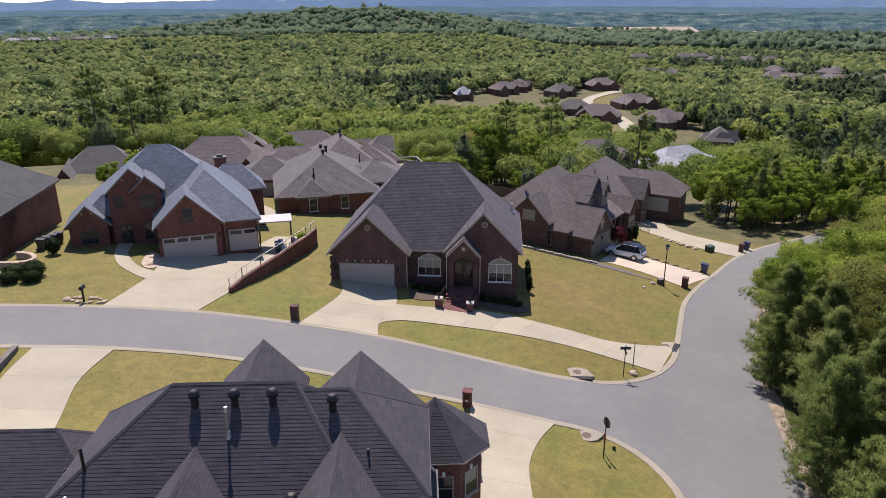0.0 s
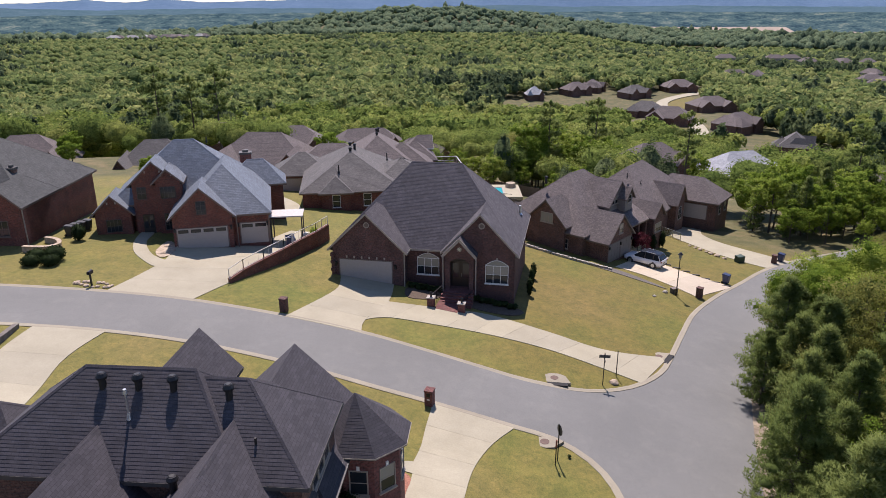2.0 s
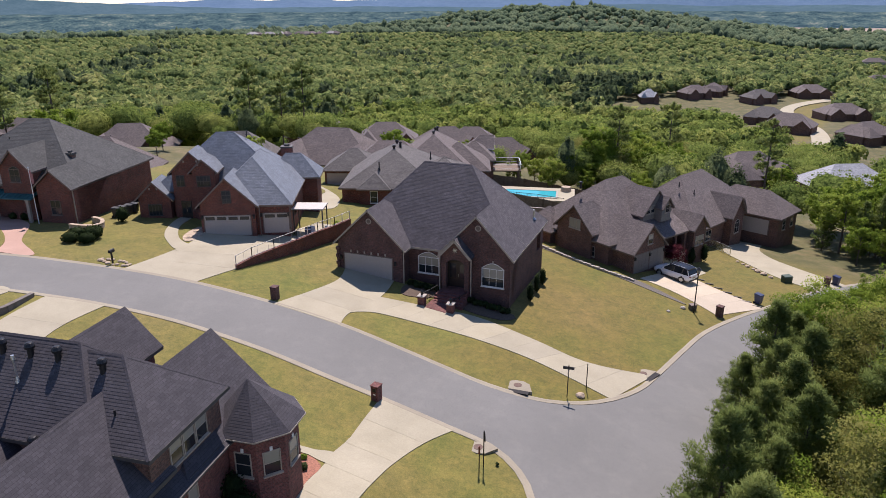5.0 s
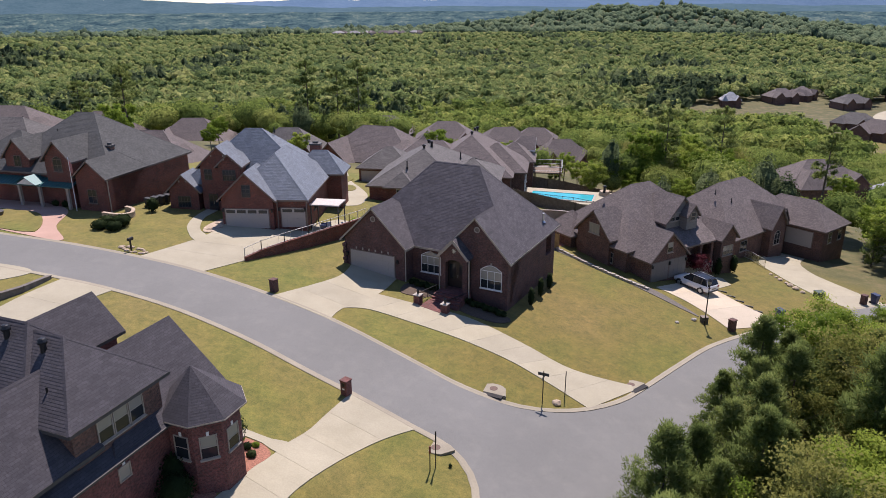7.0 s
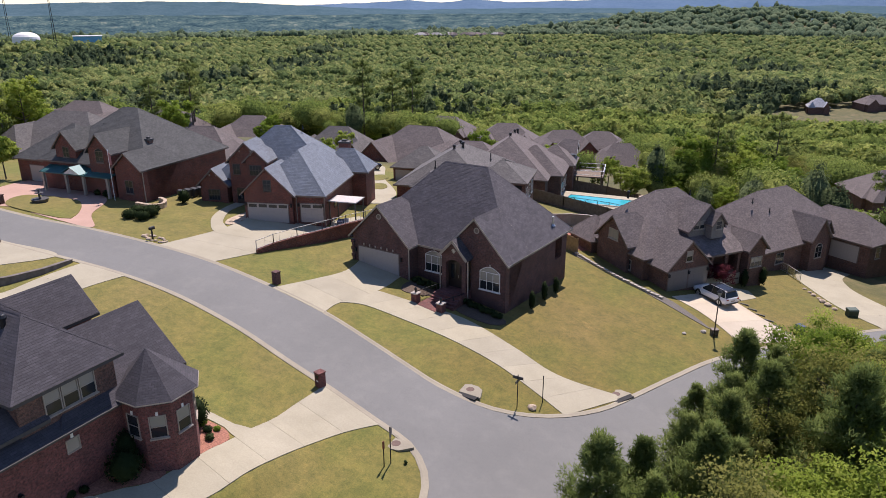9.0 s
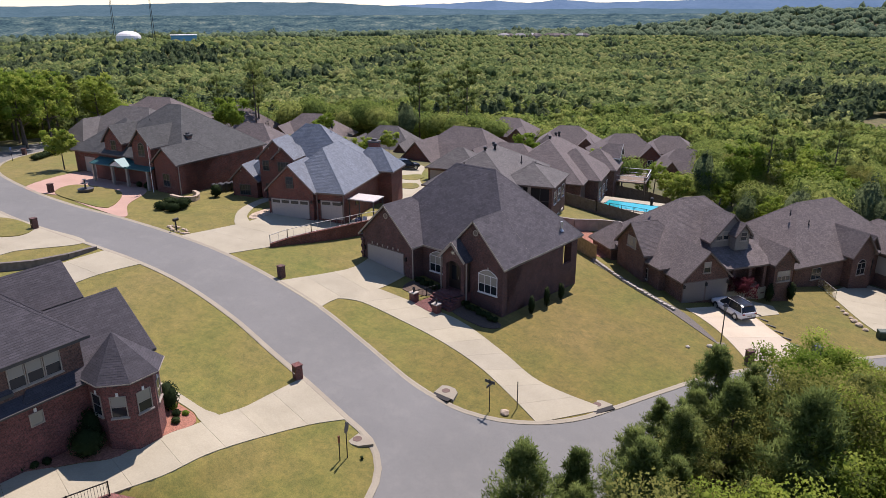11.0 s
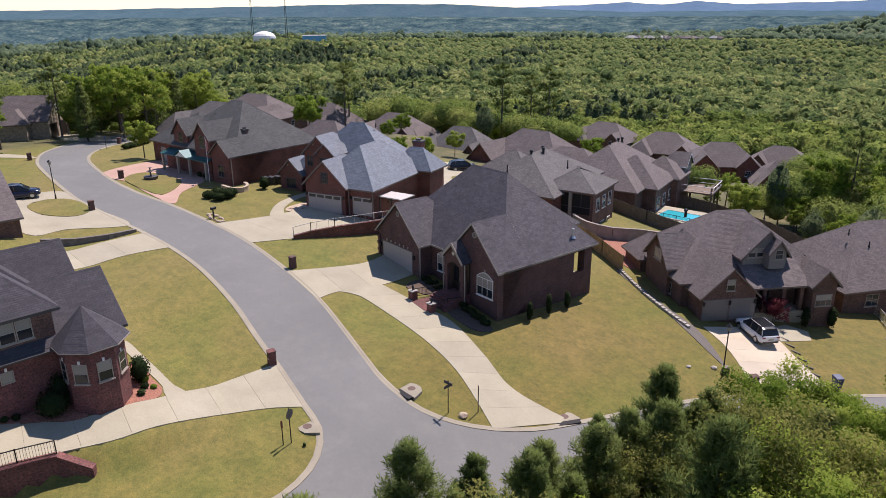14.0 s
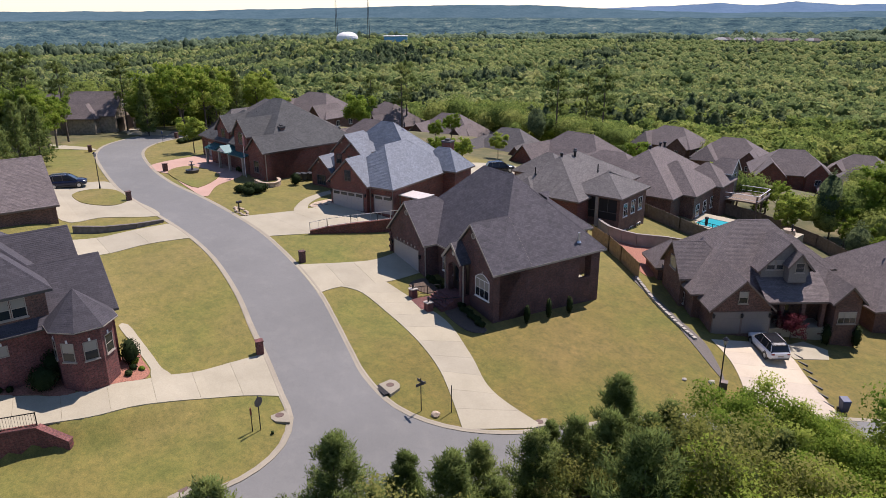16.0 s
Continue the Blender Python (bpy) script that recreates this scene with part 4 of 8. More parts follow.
# the last house down the road
sh = thing("house", pose(35.78, 102.92, -6.6, 0, 0, 60), "brown brick house with a brown hip roof and a side garage", "house", "houses")
block(sh, 0, 7, 0, 12, 2.7, 5.6, "y", "hh", BRICK_BROWN, ROOF_BROWN, TRIM_BROWN, course=0.2)
block(sh, -14, 5, 5, 18, 2.8, 8.2, "x", "hh", BRICK_BROWN, ROOF_BROWN, TRIM_BROWN, course=0.2)
block(sh, -6, -1.8, 4, 11, 3.2, 5.9, "y", "gh", BRICK_BROWN, ROOF_BROWN, TRIM_BROWN, course=0.2)
block(sh, -3, -0.6, 4.6, 11, 3.4, 5.2, "y", "gh", BRICK_BROWN, ROOF_BROWN, TRIM_BROWN, course=0.2)
garage_door(sh, 0.39, 4.2, 0, 270, 4.9)
window(sh, -4.0, 4.29, 0.8, 0, 1.4, 1.5, 2, 2, 0.4, TRIM_TAN)
window(sh, -10.0, 5.39, 0.8, 0, 1.6, 1.4, 2, 2, 0, TRIM_TAN)
window(sh, 2.2, 0.39, 0.7, 0, 1.0, 1.5, 1, 2, 0, TRIM_TAN)
window(sh, 4.9, 0.39, 0.7, 0, 1.0, 1.5, 1, 2, 0, TRIM_TAN)
front_door(sh, -1.7, 4.89, 0, 0, 1.1, 2.3)
vent_pipe(sh, -8, 9, 6.2, 0.5)
vent_pipe(sh, -9.5, 10.5, 7.3, 0.5)

# the house below the camera
fh = thing("house", pose(-0.5, 21.16, 0.4, 0, 0, 2), "rose brick two-storey house, charcoal shingles, octagonal corner bay", "house", "houses")
block(fh, -9, 0, 0, 6.1, 6.65, 9.45, "x", "hh", BRICK_BROWN, ROOF_DARK, TRIM_DARK)
block(fh, -14, -2.55, -0.1, 6.2, 6.65, 9.8, "x", "hh", BRICK_BROWN, ROOF_DARK, TRIM_DARK, hip=(4.15, 2.65))
block(fh, -9.7, -5.7, 2, 9, 6.6, 8.66, "y", "hg", BRICK_PINK, ROOF_DARK, TRIM_DARK)
block(fh, -6.6, 0.1, 2, 9.9, 4.25, 7.5, "y", "hg", BRICK_PINK, ROOF_DARK, TRIM_DARK)
block(fh, -6.5, -0.2, -8, 1.75, 5, 8.3, "y", "gg", BRICK_PINK, ROOF_DARK, TRIM_DARK)
block(fh, -11.3, -6.1, -8, 1.5, 5.4, 8.1, "y", "gg", BRICK_PINK, ROOF_DARK, TRIM_DARK)
block(fh, -22, -12.2, 1.5, 8.6, 3.5, 6.6, "x", "hh", BRICK_PINK, ROOF_DARK, TRIM_DARK)
# ground floor with a skirt roof under the upper windows
part("wall", Shape().box(-13.6, -0.2, -12, 6.2, -2.5, 4.1), BRICK_PINK, fh)
s = Shape()
courses(s, [(0.3, -12, 4.1), (0.3, 6.2, 4.1), (-0.5, 6.2, 4.6), (-0.5, -12, 4.6)])
s.face((0.3, -12, 3.98), (-0.5, -12, 4.45), (-0.5, 6.2, 4.45), (0.3, 6.2, 3.98))
part("skirt_roof", s, ROOF_DARK, fh)
part("gutter", Shape().beam((0.33, -12, 4.05), (0.33, 5.4, 4.05), 0.08, 0.1), TRIM_DARK, fh, "dark metal gutter")
# the octagonal bay
BAYX, BAYY, BAYR = 0.66, 7.3, 1.93
octa = [(BAYX + BAYR * math.cos(math.radians(22.5 + 45 * i)), BAYY + BAYR * math.sin(math.radians(22.5 + 45 * i))) for i in range(8)]
wide = [(BAYX + (BAYR + 0.4) * math.cos(math.radians(22.5 + 45 * i)), BAYY + (BAYR + 0.4) * math.sin(math.radians(22.5 + 45 * i))) for i in range(8)]
part("bay_wall", Shape().prism(octa, -2.5, 4.3), BRICK_PINK, fh, "octagonal rose brick bay")
s = Shape()
tip = (BAYX - 0.35, BAYY - 0.1, 6.45)
for i in range(8):
    courses(s, [(*wide[i], 4.3), (*wide[(i + 1) % 8], 4.3), tip])
s.face(*[(x, y, 4.18) for x, y in reversed(wide)])
part("bay_roof", s, ROOF_DARK, fh)
for i in range(8):
    a, b = wide[i], wide[(i + 1) % 8]
    part("gutter", Shape().beam((*a, 4.25), (*b, 4.25), 0.06, 0.06), TRIM_TAN, fh)
for k in (-90, -45, 0, 45):
    rr = BAYR * math.cos(math.radians(22.5)) + 0.005
    window(fh, BAYX + rr * math.cos(math.radians(k)), BAYY + rr * math.sin(math.radians(k)), 2.0, k + 90, 0.9, 1.35, 1, 2, 0, TRIM_TAN, True, None, k in (-45, 0))
    keystones(fh, BAYX + rr * math.cos(math.radians(k)), BAYY + rr * math.sin(math.radians(k)), 3.35, k + 90, 0, 1, TRIM_WHITE)
for k in range(3):
    window(fh, -0.39, 2.15 + 0.95 * k, 5.0, 90, 0.9, 1.35, 1, 2, 0, TRIM_TAN, blind=True)
window(fh, -0.19, 2.6, 2.6, 90, 0.75, 0.8, 1, 1, 0, TRIM_TAN, False, None, True)
keystones(fh, -0.19, 2.6, 3.42, 90, 0, 1, TRIM_WHITE)
garage_door(fh, -0.19, -3.3, -0.1, 90, 4.9, 2.2, material=TRIM_WHITE)
wall_lamp(fh, -0.19, -0.4, 2.0, 90)
for x in (-8.9, -7.4, -5.95, -3.7):
    roof_turbine(fh, x, 2.45, 9.2 if x < -4 else 8.9, METAL_DARK, 0.17, 0.62)
roof_turbine(fh, -4.9, -0.6, 6.9, METAL_DARK, 0.17, 0.5)
flue = Shape().tube((-7.5, 1.6, 8.1), (-7.5, 1.6, 9.55), 0.05).tube((-7.5, 1.6, 9.4), (-7.5, 1.6, 9.6), 0.1, 0.07, 10).tube((-7.5, 1.6, 8.05), (-7.5, 1.6, 8.55), 0.16, 0.06, 10)
part("flue_pipe", flue, METAL_PALE, fh, "galvanised flue pipe with a cap")
vent_pipe(fh, -2.3, 1.15, 7.6, 0.35, 0.05)
vent_pipe(fh, -12.6, 0.8, 7.5, 1.0, 0.06, METAL_DARK)
vent_pipe(fh, -12.9, -0.2, 6.6, 0.6, 0.05, METAL_PALE)
vent_pipe(fh, -14.6, 3.0, 5.6, 0.45, 0.05)

# the house with the green porch
lh = thing("house", pose(-39.5, 59.2, 2.2, 0, 0, 8), "red brick two-storey house, grey roof, green metal porch roof", "house", "houses")
block(lh, -17.5, 0, 0.4, 15.5, 3.9, 9.75, "x", "hh", BRICK_RED, ROOF_SLATE, TRIM_BROWN, course=0.2)
block(lh, -4.6, 0, -0.6, 7, 3.9, 5.9, "y", "gh", BRICK_RED, ROOF_SLATE, TRIM_BROWN, course=0.2)
block(lh, -15.1, -11.0, 0.6, 10, 5.4, 7.6, "y", "gh", BRICK_RED, ROOF_SLATE, TRIM_BROWN, course=0.2)
block(lh, -8.8, -4.6, -0.2, 9, 5.5, 7.8, "y", "gh", BRICK_RED, ROOF_SLATE, TRIM_BROWN, course=0.2)
block(lh, -25.5, -14, 3, 14, 3.0, 7.0, "x", "hh", BRICK_RED, ROOF_SLATE, TRIM_BROWN, course=0.2)
GREEN_METAL = plain("green_porch_metal", (0.035, 0.13, 0.13), 0.5, 0.1)
s = Shape()
s.face((-16, -0.9, 2.75), (-4.6, -0.9, 2.75), (-4.6, 3.2, 4.1), (-16, 3.2, 4.1))
s.face((-16, -0.9, 2.65), (-16, 3.2, 4.0), (-4.6, 3.2, 4.0), (-4.6, -0.9, 2.65))
s.face((-16, -0.9, 2.65), (-4.6, -0.9, 2.65), (-4.6, -0.9, 2.75), (-16, -0.9, 2.75))
porch = part("porch_roof", s, GREEN_METAL, lh, "green standing-seam metal porch roof")
for i in range(24):
    x = -15.8 + i * 0.48
    part("seam", Shape().beam((x, -0.9, 2.78), (x, 3.2, 4.13), 0.03, 0.05), GREEN_METAL, porch)
s = Shape()
s.face((-11.9, -1.3, 2.9), (-10.4, -1.3, 3.75), (-10.4, 2.2, 3.75), (-11.9, 2.2, 2.9))
s.face((-8.9, -1.3, 2.9), (-8.9, 2.2, 2.9), (-10.4, 2.2, 3.75), (-10.4, -1.3, 3.75))
part("porch_gable", s, GREEN_METAL, lh)
part("porch_pediment", Shape().add([(-11.7, -1.1, 2.85), (-9.1, -1.1, 2.85), (-10.4, -1.1, 3.6), (-11.7, -0.9, 2.85), (-9.1, -0.9, 2.85), (-10.4, -0.9, 3.6)],
     [(0, 1, 2), (5, 4, 3), (0, 3, 4, 1), (1, 4, 5, 2), (2, 5, 3, 0)]), TRIM_WHITE, lh)
for x in (-15.6, -11.8, -9.0, -5.2):
    column(lh, x, -0.7, -0.6, 2.7, 0.3, TRIM_TAN)
part("porch_floor", Shape().box(-15.9, -4.7, -0.9, 2.8, -1.5, 0.12), CONCRETE, lh)
garage_door(lh, -20.5, 3.39, 0, 0, 4.9)
window(lh, -2.3, -0.31, 1.0, 0, 1.2, 1.6, 2, 2, frame_mat=TRIM_BROWN)
window(lh, -13.0, 0.89, 4.35, 0, 1.0, 1.3, 2, 2, frame_mat=TRIM_BROWN)
window(lh, -6.7, 0.09, 4.3, 0, 1.2, 1.4, 2, 2, 0.3, frame_mat=TRIM_BROWN)
window(lh, -13.5, 2.88, 0.8, 0, 1.4, 1.6, 2, 2, frame_mat=TRIM_BROWN)
front_door(lh, -10.4, 1.0, 0.12, 0, 1.8, 2.3)
window(lh, -7.2, 1.0, 0.8, 0, 1.4, 1.6, 2, 2, frame_mat=TRIM_BROWN)
chimney(lh, -3.2, 4.6, 3, 6.6, 0.7, 0.7, BRICK_BROWN)
downspout(lh, -0.35, 0.0, -0.6, 3.8, TRIM_TAN)
vent_pipe(lh, -11, 5.5, 7.6, 0.4)


# houses on the slope behind
def back_house(x, y, z, turn, w, d, rise, roof, wall=None, label="brown brick house with a hip roof behind the front row", seed=0, windows=True):
    h = thing("house", pose(x, y, z, 0, 0, turn), label, "house", "houses")
    wall = wall or BRICK_BROWN
    r = random.Random(seed)
    a, b = w * r.uniform(0.30, 0.40), w * r.uniform(0.26, 0.34)
    block(h, -w / 2, w / 2, -d / 2, d / 2, 3.0, 3.0 + rise, "x", "hh", wall, roof, TRIM_BROWN, course=0.3, zb=-7)
    xa = -w * 0.46
    block(h, xa, xa + a, -d * r.uniform(0.66, 0.76), d * 0.2, 2.9, 2.9 + rise * 0.70, "y", "gh" if r.random() < 0.6 else "hh", wall, roof, TRIM_BROWN, course=0.3, zb=-7)
    xb = w * 0.46 - b
    yb = -d * r.uniform(0.56, 0.66)
    block(h, xb, xb + b, yb, d * 0.2, 2.9, 2.9 + rise * 0.62, "y", "gh", wall, roof, TRIM_BROWN, course=0.3, zb=-7)
    block(h, -w * 0.3, w * 0.2, d * 0.1, d * 0.68, 2.9, 2.9 + rise * 0.6, "y", "hh", wall, roof, TRIM_BROWN, course=0.3, zb=-7)
    if windows:
        window(h, xb + b / 2, yb + 0.29, 0.8, 0, 1.4, 1.4, 2, 2)
        window(h, w / 2 - 0.39, d * 0.1, 0.8, 90, 1.2, 1.4, 2, 2)
        window(h, w / 2 - 0.39, -d * 0.2, 0.8, 90, 1.2, 1.4, 2, 2)
        vent_pipe(h, w * 0.1, d * 0.1, 2.9 + rise * 0.9, 0.6)
    return h


k1 = thing("house", pose(-20.5, 82.6, -0.9, 0, 0, 14), "red brick house with a grey-brown hip roof behind a fence", "house", "houses")
block(k1, 0, 13.2, 0, 18, 2.55, 6.4, "y", "hh", BRICK_RED, ROOF_GREY, TRIM_BROWN, course=0.2, zb=-5)
block(k1, 2.4, 6.8, -0.4, 5, 2.5, 4.2, "y", "hh", BRICK_RED, ROOF_GREY, TRIM_BROWN, course=0.2, zb=-5)
block(k1, -4.7, 4, 11.8, 19.5, 2.1, 4.7, "x", "hh", BRICK_RED, ROOF_GREY, TRIM_BROWN, course=0.2, zb=-5)
block(k1, 9.5, 17.5, 3, 11.5, 3.0, 5.3, "x", "hh", BRICK_BROWN, ROOF_GREY, TRIM_BROWN, course=0.2, zb=-5)
for args in ((4.6, 0.0, 0), (8.5, 0.39, 0)):
    window(k1, args[0], args[1], 0.6, 0, 1.0, 1.6, 1, 2)
for zz in (-3.2, 0.3):
    for yy in (5.0, 7.2, 9.4):
        window(k1, 17.12, yy, zz, 90, 1.1, 1.7, 2, 2)
# solid panels on the wall; the porch's dark inside is their colour
for zz in (-3.9, 0.0):
    for x0, x1 in ((11.2, 13.8), (14.3, 16.7)):
        scr = part("porch_screen", Shape().box(x0, x1, 3.34, 3.42, zz, zz + 2.6), OPENING_SHADE, k1, "screen panel of a two-storey porch, its dark inside painted on")
        part("screen_bar", Shape().box(x0, x1, 3.30, 3.36, zz + 0.9, zz + 0.98), TRIM_DARK, scr)
        part("screen_bar", Shape().box((x0 + x1) / 2 - 0.04, (x0 + x1) / 2 + 0.04, 3.30, 3.36, zz + 0.98, zz + 2.6), TRIM_DARK, scr)
part("porch_post", Shape().box(13.85, 14.25, 3.15, 3.4, -5, 2.8), TRIM_TAN, k1)
garage_door(k1, -2.0, 12.19, -0.5, 0, 3.9)
for x, y in ((6.6, 6.9), (7.2, 9.5), (6.6, 10.6)):
    roof_turbine(k1, x, y, 6.3, METAL_DARK, 0.2, 0.6)
vent_pipe(k1, 5.0, 3.0, 4.5, 0.9, 0.08)
vent_pipe(k1, 11.5, 8, 4.9, 0.9, 0.08)

k2 = thing("house", pose(-16.8, 112.0, -5.5, 0, 0, 14), "brown brick house, long hip roof, wooden deck at its back", "house", "houses")
block(k2, -7, 7.5, -9.5, 9.5, 4.5, 9.6, "y", "hh", BRICK_BROWN, ROOF_BROWN, TRIM_BROWN, course=0.2, zb=-5)
block(k2, -1, 9.5, -6, 4, 4.5, 8.2, "x", "hh", BRICK_BROWN, ROOF_BROWN, TRIM_BROWN, course=0.2, zb=-5)
block(k2, 3, 10.5, 2, 9, 4.5, 7.2, "x", "hh", BRICK_BROWN, ROOF_BROWN, TRIM_BROWN, course=0.2, zb=-5)
block(k2, -14, 0, -4, 6, 4.5, 8.0, "x", "hh", BRICK_BROWN, ROOF_BROWN, TRIM_BROWN, course=0.2, zb=-5)
block(k2, 5.5, 10.3, 6.5, 11, 5.6, 7.6, "x", "hg", SIDING, ROOF_BROWN, TRIM_WHITE, course=0.2, zb=-5)
window(k2, 10.01, 8.7, 4.2, 90, 1.6, 1.2, 2, 2)
for yy in (-4.0, -1.0, 2.0):
    window(k2, 9.12, yy, 1.2, 90, 1.3, 1.7, 2, 2)
for x, y in ((0.2, -1.5), (0.3, 2.0), (0.6, 3.0)):
    roof_turbine(k2, x, y, 9.5, METAL_DARK, 0.2, 0.6)
deck = Shape().box(10, 15, 5, 11, 1.9, 2.1)
for x, y in ((14.7, 5.3), (14.7, 10.7), (10.3, 10.7), (14.7, 8)):
    deck.box(x - 0.12, x + 0.12, y - 0.12, y + 0.12, -4, 3.1)
part("deck", deck, FENCE_WOOD, k2)
for a, b in (((10, 5), (15, 5)), ((15, 5), (15, 11)), ((15, 11), (10, 11))):
    part("deck_rail", Shape().beam((*a, 3.1), (*b, 3.1), 0.1, 0.08), TRIM_WHITE, k2)
    part("deck_rail", Shape().beam((*a, 2.4), (*b, 2.4), 0.06, 0.06), TRIM_WHITE, k2)

for i, (x, y, peak, turn, w, d) in enumerate(((-38.3, 119.5, 2.7, 4, 20, 14), (-60, 122, 0.6, 20, 17, 13), (-93.6, 132, -0.9, 25, 19, 14), (-122, 132, -1.0, -5, 20, 14), (-127, 112, 2.8, 15, 22, 15),
                                             (-65, 216, -12.4, 20, 21, 15), (-42, 205.6, -11.2, 35, 20, 14), (-50, 270, -22, 15, 21, 15), (-93, 226, -13.5, 5, 22, 15), (-87, 82, 6.9, 12, 22, 15), (-66, 92, 4.5, 20, 17, 13), (-24, 205, -13.5, 30, 18, 13))):
    back_house(x, y, peak - 8.5, turn, w, d, 5.5, ROOF_BROWN if i not in (1, 9) else ROOF_GREY, BRICK_BROWN if i % 3 else BRICK_RED, seed=i)
for i, (x, y, turn, w, d, roof) in enumerate((
             (42.5, 197.5, 25, 20, 14, ROOF_BROWN),
             (65.0, 193.0, 20, 21, 14, ROOF_WHITE),
             (96.0, 178.0, 30, 19, 13, ROOF_BROWN),
             (79.0, 360.0, -20, 22, 14, ROOF_BROWN),
             (106.0, 342.0, 40, 21, 14, ROOF_BROWN),
             (117.0, 437.0, 15, 25, 16, ROOF_BROWN),
             (76.0, 412.0, -30, 20, 13, ROOF_GREY),
             (122.0, 556.0, 10, 25, 16, ROOF_BROWN),
             (84.0, 515.0, 30, 20, 14, ROOF_GREY),
             (44.0, 528.0, 30, 20, 14, ROOF_BROWN),
             (57.0, 545.0, 60, 18, 14, ROOF_BROWN),
             (14.0, 500.0, 10, 13, 11, ROOF_WHITE),
             (112.0, 285.0, 70, 15, 12, ROOF_GREY))):
    back_house(x, y, max(ground(x, y) + 0.4, -20.5 - i) if i < 3 else ground(x, y) + 1.0, turn, w, d, 5.0, roof, None, "brown brick house among the trees of the next hill", 20 + i, False)
# across the road
jh = thing("house", pose(-31, 12, 2.8, 0, 0, 0), "brown brick house with a brown gable roof across the road", "house", "houses")
block(jh, -12.5, 0, 0, 20.6, 2.5, 6.7, "y", "gg", BRICK_BROWN, ROOF_BROWN, TRIM_BROWN, course=0.2)
hh = thing("house", pose(-108, 47, 1.4, 0, 0, 52), "tan stone house with a grey-brown roof among pines", "house", "houses")
STONE = plain("tan_stone", (0.30, 0.25, 0.19), 0.9, 0, 0.35, 2.5)
block(hh, -10, 9.5, 0, 10, 3.0, 7.3, "x", "hg", STONE, ROOF_BROWN, TRIM_BROWN, course=0.3)
block(hh, -7.5, -1.5, -2.5, 6, 2.9, 5.6, "y", "gh", STONE, ROOF_BROWN, TRIM_BROWN, course=0.3)
block(hh, 0.5, 6.5, -2.0, 6, 2.7, 5.2, "y", "hh", STONE, ROOF_BROWN, TRIM_BROWN, course=0.3)
window(hh, 9.21, 5.0, 4.2, 90, 1.0, 1.4, 2, 2)
window(hh, -4.5, -2.21, 0.8, 0, 1.4, 1.4, 2, 2)
for yy in (2.8, 6.9):
    part("arched_opening", Shape().box(9.2, 9.26, yy - 1.4, yy + 1.4, -0.4, 2.3), DOOR_WOOD, hh)


# ---- trees ----
def ball(level):
    bm = bmesh.new()
    bmesh.ops.create_icosphere(bm, subdivisions=level, radius=1.0)
    v = np.array([p.co[:] for p in bm.verts])
    f = np.array([[p.index for p in q.verts] for q in bm.faces])
    bm.free()
    return v, f


BALLS = {k: ball(k) for k in (1, 2)}


def unit(v):
    return v / np.maximum(np.linalg.norm(v, axis=-1, keepdims=True), 1e-9)


def lumps(centres, radii, level, rng, rough=0.18, lift=0.25):
    """Uneven clumps, one for each centre. radii has three columns. Returns vertices, triangles and soft normals."""
    bv, bf = BALLS[level]
    m, k = len(centres), len(bv)
    spin = rng.uniform(0, math.tau, m)
    c, s = np.cos(spin)[:, None], np.sin(spin)[:, None]
    d = np.stack([bv[None, :, 0] * c - bv[None, :, 1] * s, bv[None, :, 0] * s + bv[None, :, 1] * c, np.repeat(bv[None, :, 2], m, 0)], 2)
    v = centres[:, None, :] + d * radii[:, None, :] * (1 + rng.uniform(-rough, rough, (m, k, 1)))
    f = bf[None] + (np.arange(m) * k)[:, None, None]
    return v.reshape(-1, 3), f.reshape(-1, 3), unit(d + np.array([0, 0, lift])).reshape(-1, 3)


def cards(centres, sizes, out, rng, wild=0.6, slim=0.62, corners=4):
    """Leaf clumps: bent cards facing roughly outwards. Returns vertices, triangles and soft normals."""
    n = len(centres)
    nrm = unit(out + rng.normal(0, wild, (n, 3)))
    flip = np.sum(nrm * out, 1) < 0
    nrm[flip] *= -1
    a = unit(np.cross(nrm, rng.normal(size=(n, 3))))
    b = np.cross(nrm, a)
    s = sizes[:, None]
    k = rng.uniform(0.7, 1.3, (n, 1))
    if corners == 4:
        v = np.stack([centres - a * s, centres - b * s * slim * k, centres + a * s, centres + b * s * slim / k], 1).reshape(-1, 3)
        q = (np.arange(n) * 4)[:, None]
        f = np.concatenate([q + [0, 1, 2], q + [0, 2, 3]], 1).reshape(-1, 3)
    else:
        v = np.stack([centres - a * s * 1.1 - b * s * 0.6, centres + a * s * 1.1 - b * s * 0.6, centres + b * s * 1.2], 1).reshape(-1, 3)
        f = np.arange(3 * n).reshape(-1, 3)
    soft = unit(out + nrm * 0.55)
    return v, f, np.repeat(soft, corners, 0)


def needle_cards(centres, sizes, out, rng):
    """Tufts of pine needles: slim upswept blades."""
    n = len(centres)
    way = unit(out + rng.normal(0, 0.55, (n, 3)) + np.array([0, 0, 0.3]))
    side = unit(np.cross(way, rng.normal(size=(n, 3))))
    face = np.cross(side, way)
    face[np.sum(face * out, 1) < 0] *= -1
    side = np.cross(way, face)
    s = sizes[:, None]
    v = np.stack([centres - way * s * 0.7 - side * s * 0.26, centres - way * s * 0.7 + side * s * 0.26, centres + way * s * 1.3], 1)
    first = np.sum(np.cross(v[:, 1] - v[:, 0], v[:, 2] - v[:, 0]) * face, 1) < 0
    v[first] = v[first][:, ::-1]
    return v.reshape(-1, 3), np.arange(3 * n).reshape(-1, 3), np.repeat(unit(out + face * 0.4), 3, 0)


